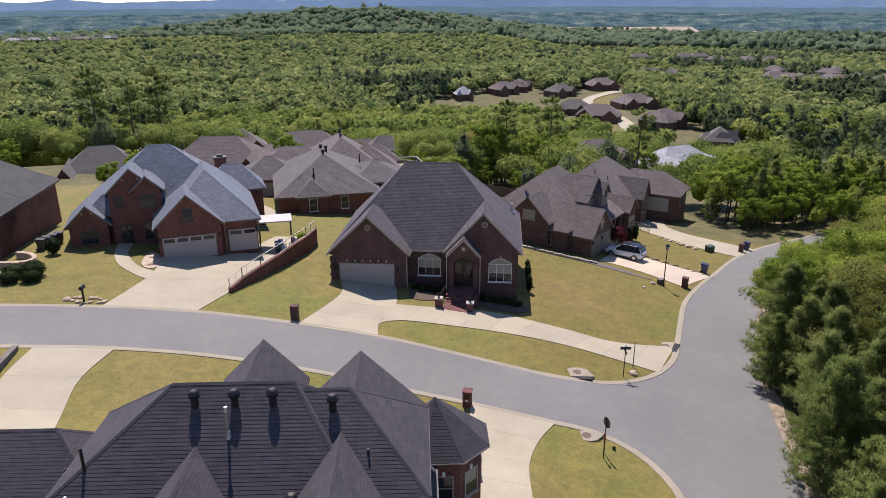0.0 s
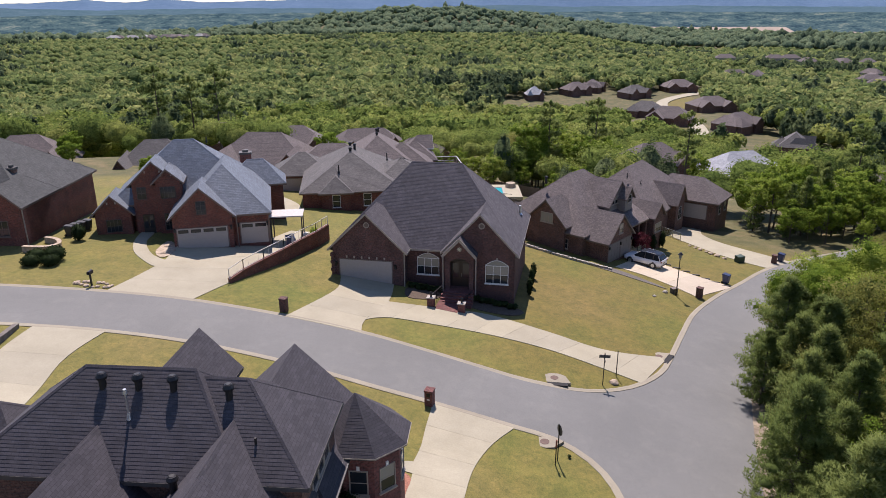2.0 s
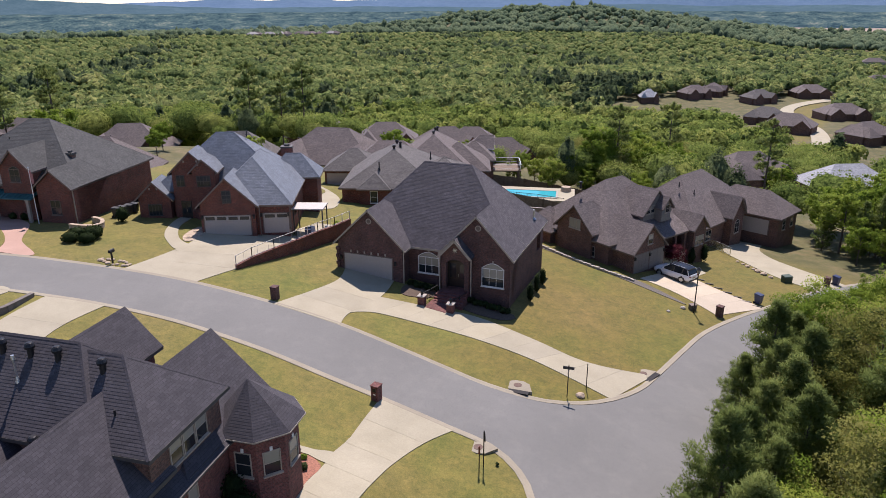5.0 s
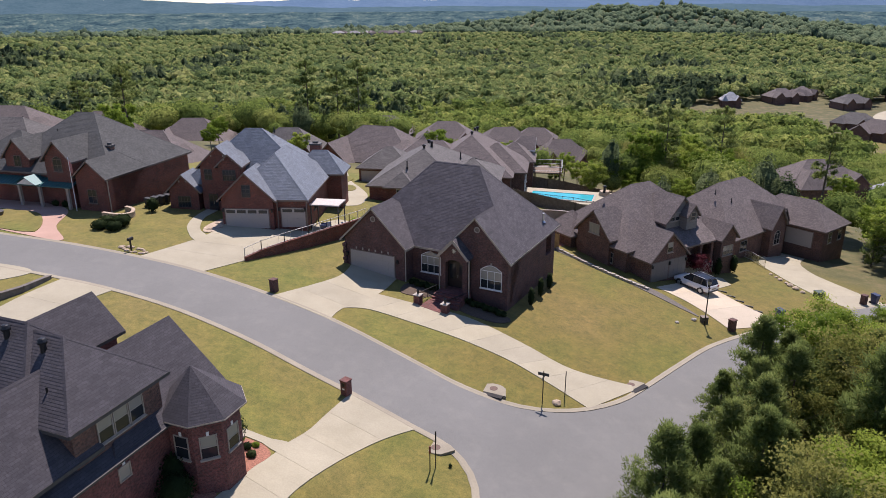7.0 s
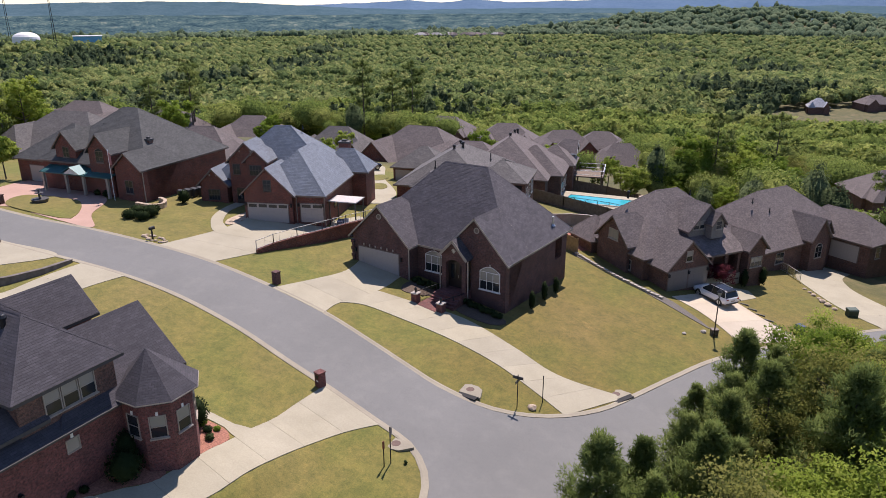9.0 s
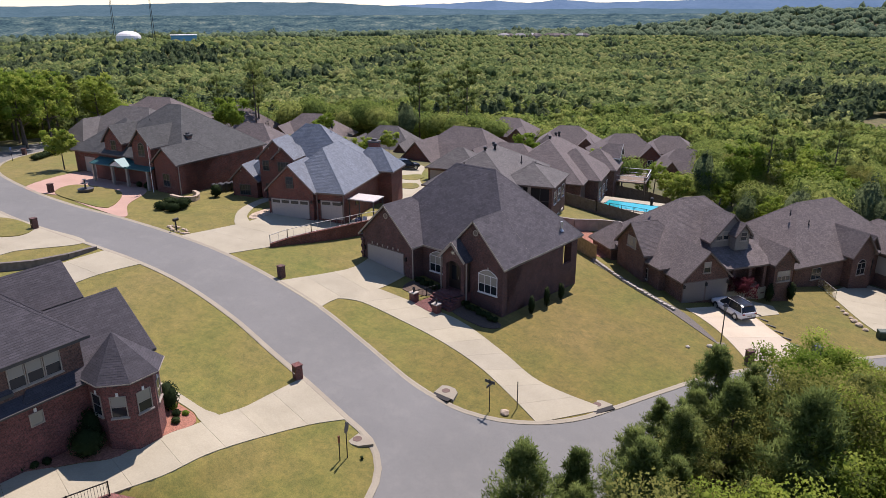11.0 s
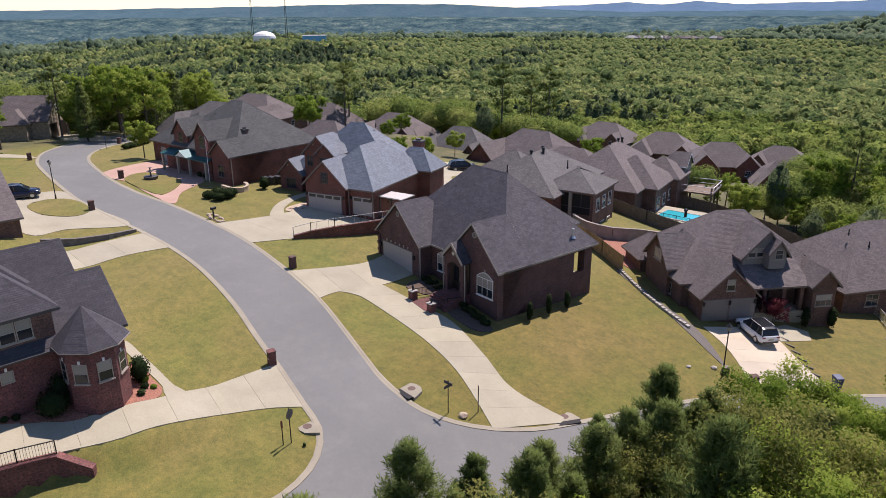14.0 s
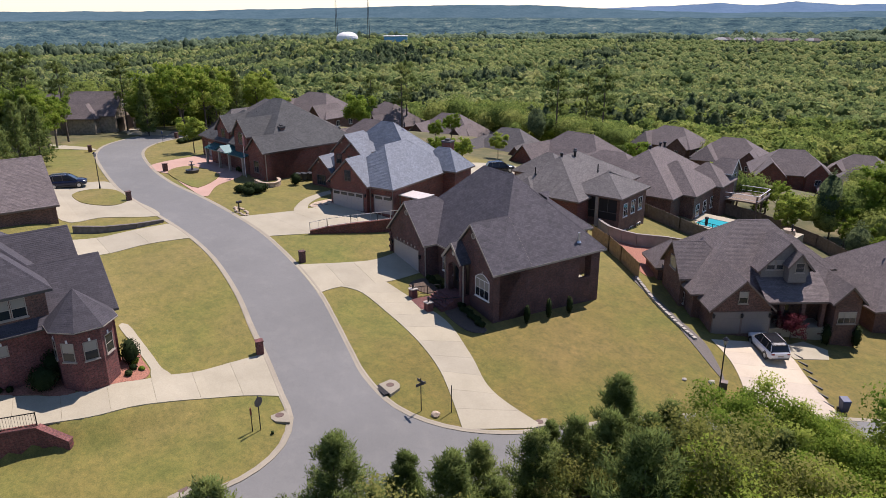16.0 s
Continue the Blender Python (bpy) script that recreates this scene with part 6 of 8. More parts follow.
MULCH = plain("red_mulch", (0.30, 0.13, 0.085), 0.95, 0, 0.4, 9)
SOIL = plain("dark_mulch", (0.10, 0.07, 0.05), 0.95, 0, 0.4, 9)
GRAVEL = plain("grey_gravel", (0.13, 0.115, 0.10), 0.95, 0, 0.35, 12)
STONES = plain("buff_field_stone", (0.42, 0.33, 0.24), 0.9, 0, 0.3, 3)
CHALK = plain("pale_edging_stone", (0.38, 0.345, 0.30), 0.9, 0, 0.25, 4)
tagged(draped("flower_bed", smooth_line([(1.2, 31.9), (0.4, 32.2), (-0.8, 32.1), (-2.4, 32.2), (-3.2, 31.6), (-1.0, 30.6), (0.8, 29.7), (1.5, 28.9), (1.6, 30.2), (1.65, 31.3)], 0.5, True), 0.06, MULCH, 0.6), "bed of red mulch with small shrubs", "flower bed", "", "structure")
tagged(draped("flower_bed", smooth_line([(1.35, 27.2), (1.25, 26.1), (0.65, 25.3), (-0.05, 23.9), (-0.9, 22.3), (-1.3, 21.6), (-1.5, 23.0), (-1.3, 25.0), (-0.8, 27.2)], 0.6, True), 0.07, MULCH, 0.6), "bed of red mulch under the wall", "flower bed", "", "structure")
tagged(draped("flower_bed", smooth_line([(-26.4, 58.6), (-27.6, 60.2), (-28.0, 63.4), (-26.6, 62.2), (-25.8, 59.4)], 0.5, True), 0.07, STONES, 0.6), "bed of buff gravel and stones by the garage", "flower bed", "", "structure")
tagged(draped("flower_bed", smooth_line([(-3.0, 59.2), (-2.6, 56.9), (-0.2, 57.6), (0.1, 59.5)], 0.5, True), 0.06, SOIL, 0.6), "dark mulch bed under the front window", "flower bed", "", "structure")
tagged(draped("flower_bed", smooth_line([(2.6, 58.8), (3.0, 56.9), (6.6, 56.6), (7.4, 58.2)], 0.5, True), 0.06, SOIL, 0.6), "dark mulch bed under the front window", "flower bed", "", "structure")
tagged(draped("gravel_strip", smooth_line([(5.8, 79.7), (9, 78.0), (13.4, 75.9), (17.4, 73.6), (22.6, 70.6), (18.2, 74.6), (13.8, 76.5), (9.2, 78.6), (6.2, 80.3)], 0.6, True), 0.05, GRAVEL, 0.7), "grey gravel strip beside the edging stones", "gravel", "", "structure")


# ---- walls, rails, fences ----
def wall_run(name, line, height, thick, material, label, category="wall", sink=0.6, cap=None):
    """A low wall that follows the ground; height: a number or one for each corner."""
    hs = height if isinstance(height, (list, tuple)) else [height] * len(line)
    top = thing(name, Matrix(), label, category, "", "structure")
    tops = [ground(x, y) + h for (x, y), h in zip(line, hs)]
    for (a, b), za, zb in zip(zip(line, line[1:]), tops, tops[1:]):
        d = Vector((b[0] - a[0], b[1] - a[1])).normalized()
        nx, ny = -d.y * thick / 2, d.x * thick / 2
        low = min(ground(*a), ground(*b)) - sink
        p = [(a[0] - nx, a[1] - ny), (b[0] - nx, b[1] - ny), (b[0] + nx, b[1] + ny), (a[0] + nx, a[1] + ny)]
        zt = [za, zb, zb, za]
        s = Shape().add([(x, y, low) for x, y in p] + [(x, y, z) for (x, y), z in zip(p, zt)], [(0, 1, 2, 3)[::-1], (4, 5, 6, 7), (0, 1, 5, 4), (1, 2, 6, 5), (2, 3, 7, 6), (3, 0, 4, 7)])
        part("wall_panel", s, material, top)
        part("coping", Shape().beam((*a, za + 0.03), (*b, zb + 0.03), thick + 0.1, 0.07), cap or material, top)
    return tops


def railing(line, tops, name, label, height=0.95, gap=2.0, bars=0.14, material=None):
    """Metal posts, two rails and thin bars on top of a wall."""
    material = material or METAL_DARK
    top = thing(name, Matrix(), label, "railing", "")
    for (a, b), za, zb in zip(zip(line, line[1:]), tops, tops[1:]):
        A, B = Vector((*a, za)), Vector((*b, zb))
        up = Vector((0, 0, 1))
        part("rail", Shape().beam(A + up * height, B + up * height, 0.05, 0.05), material, top)
        part("rail", Shape().beam(A + up * 0.12, B + up * 0.12, 0.04, 0.04), material, top)
        n = max(1, round((B - A).length / gap))
        for i in range(n + 1):
            p = A.lerp(B, i / n)
            part("post", Shape().beam(p, p + up * (height + 0.05), 0.06, 0.06), material, top)
        s = Shape()
        m = int((B - A).length / bars)
        for i in range(m):
            p = A.lerp(B, (i + 0.5) / m)
            s.beam(p + up * 0.12, p + up * height, 0.016, 0.016)
        tagged(part("balustrade", s, material, top), kind="stuff")


RETAIN = [(-17.9, 54.4), (-17.3, 56.2), (-16.3, 58.6), (-15.3, 61.4), (-14.5, 64.4), (-13.8, 67.0), (-13.4, 70.0)]
tops = wall_run("retaining_wall", RETAIN, [0.35, 0.7, 1.05, 1.3, 1.5, 1.6, 1.65], 0.3, BRICK_RED, "dark red brick retaining wall beside the driveway")
railing(RETAIN, tops, "wall_railing", "grey metal railing on the brick retaining wall", bars=1.0, material=plain("pale_railing_paint", (0.62, 0.57, 0.50), 0.5))
wall_run("garden_wall", [(-28.2, 33.0), (-28.0, 36), (-27.9, 39), (-28.5, 42.0)], [0.7, 0.6, 0.45, 0.25], 0.3, plain("grey_wall_stone", (0.15, 0.13, 0.115), 0.9, 0, 0.3, 2), "low grey stone wall along a driveway")
FWALL = [(5.6, 26.0), (4.3, 24.5), (3.85, 22.6), (3.6, 20.8), (3.5, 12)]
tops = wall_run("retaining_wall", FWALL, [ground(x - 0.9, y) - ground(x, y) + h for (x, y), h in zip(FWALL, (-0.3, 0.2, 0.15, 0.15, 0.15))], 0.42, BRICK_PINK, "rose brick retaining wall beside the driveway", sink=1.8)
railing(FWALL[1:], tops[1:], "driveway_railing", "black metal railing beside the driveway")
wall_run("planter_wall", smooth_line([(-38.9, 57.1), (-36.9, 57.4), (-36.3, 58.6), (-37.4, 59.9), (-38.8, 60.2)], 0.6), 0.55, 0.3, STONES, "low curved stone planter wall on the lawn")


def board_fence(line, label, height=1.8, gap=0.0, material=None, board=0.15, show=True):
    """Upright boards on posts and rails along a line."""
    material = material or FENCE_WOOD
    top = thing("fence", Matrix(), label, "fence", "fences")
    for a, b in zip(line, line[1:]):
        A, B = Vector((*a, ground(*a))), Vector((*b, ground(*b)))
        n = max(1, int((B - A).length / (board + gap)))
        run = (B - A) / n
        s = Shape()
        for i in range(n):
            p, q = A + run * i, A + run * (i + board / (board + gap + 1e-6) * 0.97)
            h = height + 0.03 * math.sin(i * 2.3)
            s.beam((p + q) / 2 - Vector((0, 0, 0.3)), (p + q) / 2 + Vector((0, 0, h)), board * 0.95, 0.022)
        w = Shape()
        way = run.normalized()
        side = Vector((-way.y, way.x, 0)) * 0.011
        for i in range(n):
            p, q = A + run * i, A + run * (i + 0.96 * board / (board + gap + 1e-6))
            h = height + 0.03 * math.sin(i * 2.3)
            base = [p - side, q - side, q + side, p + side]
            w.add([v - Vector((0, 0, 0.3)) for v in base] + [v + Vector((0, 0, h)) for v in base], [(4, 5, 6, 7), (0, 1, 5, 4), (1, 2, 6, 5), (2, 3, 7, 6), (3, 0, 4, 7)])
        tagged(part("boarding", w, material, top), kind="stuff")
        for z in (0.4, height - 0.35):
            part("rail", Shape().beam(A + Vector((0, 0, z)) + side * 4, B + Vector((0, 0, z)) + side * 4, 0.05, 0.09), material, top)
        for i in range(max(1, int((B - A).length / 2.4)) + 1):
            p = A.lerp(B, i / max(1, int((B - A).length / 2.4)))
            part("post", Shape().beam(p - Vector((0, 0, 0.4)), p + Vector((0, 0, height + 0.08)), 0.1, 0.1), material, top)


FENCE_TAN = plain("tan_cedar_fence", (0.36, 0.24, 0.12), 0.85, 0, 0.25, 3)
FENCE_GREY = plain("grey_weathered_fence", (0.16, 0.135, 0.11), 0.9, 0, 0.25, 3)
board_fence([(-11.5, 101.5), (-3.1, 100.6), (3.5, 100.4), (9, 98.5)], "weathered dark board fence round a back yard", material=FENCE_GREY)
wall_run("yard_wall", smooth_line([(-6.2, 88.0), (-3.6, 87.0), (-0.6, 88.4), (1.2, 91.6), (4.5, 94.5), (9, 93.0)], 1.6), 1.5, 0.25, plain("grey_yard_wall", (0.27, 0.24, 0.21), 0.9, 0, 0.18, 1.2), "smooth grey-beige retaining wall across a back yard")
pool_line = [(-4.2, 103.4), (-1.4, 105.6), (1.6, 107.6), (5.6, 108.2)]
railing(pool_line, [ground(*p) for p in pool_line], "pool_fence", "black metal picket fence beside the swimming pool", 1.25, 1.8, 0.16)
board_fence([(-3.9, 84.3), (-0.6, 83.4), (2.2, 82.2), (6.2, 80.2)], "tan cedar board fence beside the lawn", material=FENCE_TAN)
board_fence([(-8.8, 120.0), (-3, 121.5), (6, 120.0), (15, 114.5), (22, 108.5)], "brown board fence behind the pool", material=FENCE_WOOD)
tagged(draped("bare_soil", smooth_line([(-3.2, 84.9), (-3.4, 88.6), (1.0, 90.0), (4.6, 87.4), (6.4, 82.0), (3.0, 83.0), (0, 84.0)], 0.7, True), 0.05, MULCH, 0.8), "bare red soil behind the cedar fence", "soil", "", "structure")
gate_line = [(25.3, 98.6), (27.2, 96.6), (28.8, 93.9)]
railing(gate_line, [ground(*p) for p in gate_line], "yard_railing", "pale metal yard railing beside the drive", 1.1, 1.6, 0.12, METAL_PALE)

# ---- pool ----
WATER = Nodes("pool_water")
WATER.set(Base_Color=(0.03, 0.40, 0.46), Roughness=0.05)
WATER.bump(WATER.noise(WATER.pos, 3.0), 0.15, 0.05)
pz = -4.55
pool = thing("swimming_pool", pose(-1.0, 109.8, pz, 0, 0, 6), "turquoise swimming pool in a pale concrete deck", "pool")
part("pool_deck", Shape().box(-6.5, 8.0, -3.6, 4.2, -2.5, -0.02), CONCRETE, pool)
ring = Shape().box(-4.9, 5.4, -2.3, -2.0, -0.02, 0.08).box(-4.9, 5.4, 2.0, 2.3, -0.02, 0.08).box(-4.9, -4.6, -2.0, 2.0, -0.02, 0.08).box(5.1, 5.4, -2.0, 2.0, -0.02, 0.08)
part("pool_coping", ring, CHALK, pool)
part("pool_water", Shape().box(-4.6, 5.1, -2.0, 2.0, -0.02, 0.03), WATER.mat, pool)
part("stone_planter", Shape().tube((6.6, 2.6, -0.1), (6.6, 2.6, 0.7), 0.9, 0.75, 14), STONES, pool)


# ---- street furniture ----
def mailbox(x, y, turn, material=None, label="dark brick mailbox pillar beside the kerb"):
    material = material or BRICK_DARK
    t = thing("mailbox", pose(x, y, ground(x, y), 0, 0, turn), label, "mailbox", "mailboxes")
    part("pillar", Shape().box(-0.27, 0.27, -0.27, 0.27, -0.4, 1.08), material, t)
    part("cap", Shape().box(-0.31, 0.31, -0.31, 0.31, 1.08, 1.15), material, t)
    part("box_door", Shape().box(-0.13, 0.13, -0.295, -0.26, 0.70, 0.96), METAL_DARK, t)
    part("tail_panel", Shape().box(-0.1, 0.1, -0.285, -0.265, 0.46, 0.55), TRIM_WHITE, t)


for x, y, turn in ((-11.7, 50.35, 175), (25.6, 69.3, 235), (-52.4, 49.4, 190), (-38.4, 41.0, 0), (-77.2, 44.6, 0), (38.6, 86.2, 235), (-86.8, 61.5, 220)):
    mailbox(x, y, turn)
mailbox(1.5, 40.1, -12, BRICK_PINK, "rose brick mailbox pillar beside the driveway")

pm = thing("post_mailbox", pose(-28.1, 50.5, ground(-28.1, 50.5), 0, 0, 185), "black metal mailbox on a post among rocks", "mailbox", "mailboxes")
part("post", Shape().box(-0.06, 0.06, -0.06, 0.06, -0.4, 1.1), METAL_DARK, pm)
part("box", Shape().box(-0.13, 0.13, -0.35, 0.25, 1.05, 1.22).tube((0, -0.35, 1.22), (0, 0.25, 1.22), 0.13, None, 12), METAL_DARK, pm)


def rock(x, y, r, material, seed, label, lift=0.0):
    rg = random.Random(seed)
    bm = bmesh.new()
    bmesh.ops.create_icosphere(bm, subdivisions=2, radius=r)
    for v in bm.verts:
        v.co *= 1 + 0.25 * noise.noise(v.co * (1.6 / r) + Vector((seed, 0, 0)))
        v.co.z *= 0.62
    me = bpy.data.meshes.new("rock")
    bm.to_mesh(me)
    bm.free()
    me.materials.append(material)
    ob = new("rock", me)
    ob.matrix_world = pose(x, y, ground(x, y) + r * 0.25 + lift, 0, 0, rg.uniform(0, 360))
    tagged(ob, label, "rock", "rocks")


rg = random.Random(3)
for i in range(16):
    a = i / 16 * math.tau
    rock(-28.0 + 1.5 * math.cos(a) + rg.uniform(-0.2, 0.2), 50.7 + 0.45 * math.sin(a) + rg.uniform(-0.1, 0.1), rg.uniform(0.14, 0.26), STONES, i, "buff field stone by the mailbox")
for i in range(12):
    rock(-26.9 + rg.uniform(-0.8, 0.8), 60.6 + rg.uniform(-1.6, 1.8), rg.uniform(0.12, 0.26), STONES, 40 + i, "buff stone in the garden bed")
for i in range(7):
    rock(29.5 + i * 0.5 + rg.uniform(-0.15, 0.15), 91.2 - i * 0.83, rg.uniform(0.22, 0.4), STONES, 60 + i, "grey-brown boulder along the drive")
rock(14.4, 47.5, 0.34, STONES, 90, "buff boulder beside the street sign")
# rounded stones added in place of small lawn ornaments
rock(20.8, 67.7, 0.2, CHALK, 91, "pale stone standing in for a small lawn ornament")
rock(22.2, 69.4, 0.27, CHALK, 92, "pale stone standing in for a small lawn ornament")
for i in range(24):
    t = i / 23
    x, y = 6.2 + 10.9 * t, 80.0 - 5.6 * t - 0.5 * math.sin(math.pi * t)
    st = thing("edging_stone", pose(x, y, ground(x, y), 0, 0, -27 + rg.uniform(-4, 4)), "pale edging stone block in a row", "stone", "edging stones")
    part("block", Shape().box(-0.22, 0.22, -0.14, 0.14, -0.2, 0.26 + rg.uniform(-0.03, 0.03)), CHALK, st)
for i in range(8):
    t = i / 7
    x, y = 23.5 + 6.2 * t, 80.8 - 6.4 * t
    st = thing("timber_step", pose(x, y, ground(x, y), 0, 0, -10), "dark landscape timber set in the lawn's edge", "timber", "timbers")
    part("timber", Shape().box(-0.45, 0.45, -0.06, 0.06, -0.2, 0.1), TRIM_DARK, st)


def street_lamp(x, y, h, turn=0):
    t = thing("street_lamp", pose(x, y, ground(x, y), 0, 0, turn), "black metal post-top street lamp", "street lamp", "street lamps")
    part("base", Shape().tube((0, 0, -0.3), (0, 0, 0.5), 0.11, 0.09, 12), METAL_DARK, t)
    part("pole", Shape().tube((0, 0, 0.4), (0, 0, h - 0.5), 0.06, 0.045, 10), METAL_DARK, t)
    head = part("lantern", Shape().tube((0, 0, h - 0.5), (0, 0, h - 0.1), 0.12, 0.2, 8), glass_dark("lamp_glass", (0.25, 0.25, 0.24)), t)
    part("hood", Shape().tube((0, 0, h - 0.1), (0, 0, h + 0.12), 0.27, 0.06, 8), METAL_DARK, head)


street_lamp(23.2, 68.9, 4.6)
street_lamp(-45.8, 39.4, 4.6)


def wheelie_bin(x, y, turn, colour, label):
    t = thing("wheelie_bin", pose(x, y, ground(x, y) + 0.03, 0, 0, turn), label, "bin", "bins")
    s = Shape()
    s.add([(-0.24, -0.26, 0.06), (0.24, -0.26, 0.06), (0.24, 0.26, 0.06), (-0.24, 0.26, 0.06), (-0.31, -0.36, 1.0), (0.31, -0.36, 1.0), (0.31, 0.36, 1.0), (-0.31, 0.36, 1.0)],
          [(3, 2, 1, 0), (4, 5, 6, 7), (0, 1, 5, 4), (1, 2, 6, 5), (2, 3, 7, 6), (3, 0, 4, 7)])
    part("body", s, colour, t)
    part("lid", Shape().add([(-0.33, -0.4, 1.0), (0.33, -0.4, 1.0), (0.33, 0.38, 1.0), (-0.33, 0.38, 1.0), (-0.3, -0.36, 1.06), (0.3, -0.36, 1.06), (0.3, 0.36, 1.14), (-0.3, 0.36, 1.14)],
         [(4, 5, 6, 7), (0, 1, 5, 4), (1, 2, 6, 5), (2, 3, 7, 6), (3, 0, 4, 7)]), colour, t)
    for sx in (-1, 1):
        part("wheel", Shape().tube((sx * 0.26, 0.3, 0.13), (sx * 0.32, 0.3, 0.13), 0.13, None, 12), METAL_DARK, t)
    part("handle", Shape().beam((-0.24, 0.44, 1.02), (0.24, 0.44, 1.02), 0.04, 0.04), METAL_DARK, t)


BIN_BLUE = plain("navy_bin_plastic", (0.015, 0.03, 0.09), 0.45)
BIN_GREY = plain("charcoal_bin_plastic", (0.04, 0.042, 0.045), 0.45)
wheelie_bin(29.9, 75.4, 50, BIN_BLUE, "navy blue wheelie bin at the kerb")
wheelie_bin(39.8, 87.3, 50, BIN_BLUE, "navy blue wheelie bin at the kerb")
wheelie_bin(-16.4, 65.9, 20, BIN_BLUE, "navy blue wheelie bin beside the garage")
for i in range(4):
    wheelie_bin(-38.0 + 0.12 * i, 62.8 + 0.85 * i, 100, BIN_GREY, "charcoal wheelie bin against a brick wall")


def sign_post(x, y, h, name, label, boards, material=None):
    t = thing(name, pose(x, y, ground(x, y)), label, "sign", "signs")
    part("pole", Shape().tube((0, 0, -0.3), (0, 0, h), 0.035, None, 8), material or METAL_DARK, t)
    for bn, s, m in boards:
        part(bn, s, m, t)


sign_post(13.5, 46.9, 2.5, "street_sign", "dark street sign with crossed name blades", [
    ("blade", Shape().box(-0.4, 0.4, -0.02, 0.02, 2.28, 2.5), TRIM_DARK),
    ("blade", Shape().box(-0.02, 0.02, -0.4, 0.4, 2.05, 2.26), TRIM_DARK),
    ("finial", Shape().tube((0, 0, 2.5), (0, 0, 2.66), 0.05, 0.015), METAL_DARK)])
sign_post(14.7, 48.7, 2.1, "marker_post", "thin dark post at the kerb", [("cap", Shape().tube((0, 0, 2.1), (0, 0, 2.16), 0.045, 0.02), METAL_DARK)])
octg = [(0.36 * math.cos(math.radians(22.5 + 45 * i)), 0.36 * math.sin(math.radians(22.5 + 45 * i))) for i in range(8)]
turn_up = pose(0, 0, 2.15, 90, 0, -68)
sign_post(9.75, 36.5, 2.55, "stop_sign", "back of an octagonal road sign on a dark post", [("plate", Shape().prism(octg, -0.05, -0.035, turn_up), TRIM_DARK)])
sign_post(9.6, 36.0, 1.75, "marker_post", "short dark post with a red-brown marker", [("marker", Shape().box(-0.05, 0.05, -0.05, 0.05, 1.25, 1.75), plain("rust_marker", (0.22, 0.06, 0.04)))])
sign_post(-82.0, 57.6, 2.2, "street_sign", "small blue and white sign on a post", [("plate", Shape().box(-0.3, 0.3, -0.02, 0.02, 1.7, 2.2), plain("blue_sign", (0.1, 0.16, 0.35)))])

IRON = plain("rusty_iron_lid", (0.15, 0.10, 0.08), 0.8, 0.3)


def inlet(x, y, turn, size=1.0, mouth=True):
    """A storm drain at the kerb: a concrete top, its iron lid and a solid black bar painted as its shaded opening
    towards the road.
    """
    t = thing("storm_drain", pose(x, y, ground(x, y) - 0.02, 0, 0, turn), "concrete storm drain top with an iron lid", "drain", "drains")
    s = Shape().prism([(-1.2 * size, -0.05), (1.2 * size, -0.05), (0.8 * size, 0.95 * size), (0.3 * size, 1.25 * size), (-0.3 * size, 1.25 * size), (-0.8 * size, 0.95 * size)], -0.2, 0.10)
    part("concrete_top", s, KERB, t)
    part("iron_lid", Shape().tube((0, 0.6 * size, 0.09), (0, 0.6 * size, 0.115), 0.3, None, 18), IRON, t)
    if mouth:
        part("mouth", Shape().box(-1.0 * size, 1.0 * size, -0.48, -0.06, 0.0, 0.095), OPENING_SHADE, t)


inlet(9.9, 46.0, -3)
inlet(19.2, 53.2, 62, 0.85)
inlet(9.2, 38.7, 160, 0.9, False)
inlet(12.9, 30.6, 100, 1.0)

bx = thing("utility_box", pose(34.2, 85.4, ground(34.2, 85.4), 0, 0, 30), "dark green utility cabinet on the lawn", "cabinet")
part("body", Shape().box(-0.5, 0.5, -0.35, 0.35, -0.1, 0.7), plain("utility_green", (0.03, 0.06, 0.04)), bx)
part("lid", Shape().add([(-0.53, -0.38, 0.7), (0.53, -0.38, 0.7), (0.53, 0.38, 0.7), (-0.53, 0.38, 0.7), (-0.5, -0.3, 0.8), (0.5, -0.3, 0.8), (0.5, 0.35, 0.86), (-0.5, 0.35, 0.86)],
     [(4, 5, 6, 7), (0, 1, 5, 4), (1, 2, 6, 5), (2, 3, 7, 6), (3, 0, 4, 7)]), plain("utility_green_lid", (0.04, 0.07, 0.05)), bx)
bx = thing("utility_box", pose(23.1, 69.6, ground(23.1, 69.6), 0, 0, 30), "small dark utility cabinet beside the lamp", "cabinet")
part("body", Shape().box(-0.3, 0.3, -0.25, 0.25, -0.1, 0.55), TRIM_DARK, bx)
part("lid", Shape().box(-0.33, 0.33, -0.28, 0.28, 0.55, 0.6), TRIM_BROWN, bx)

# entry piers of the corner house
for x, y in ((-0.45, 55.9), (2.25, 55.7)):
    t = thing("entry_pier", pose(x, y, ground(x, y), 0, 0, -4.5), "low brick pier with a stone cap and lantern", "pier", "piers")
    part("pier", Shape().box(-0.3, 0.3, -0.3, 0.3, -0.3, 0.8), BRICK_PINK, t)
    part("cap", Shape().box(-0.35, 0.35, -0.35, 0.35, 0.8, 0.88), CHALK, t)
    lant = part("lantern", Shape().tube((0, 0, 0.88), (0, 0, 1.25), 0.08, 0.12, 6), METAL_DARK, t)
    part("lantern_hood", Shape().tube((0, 0, 1.25), (0, 0, 1.38), 0.15, 0.03, 6), METAL_DARK, lant)
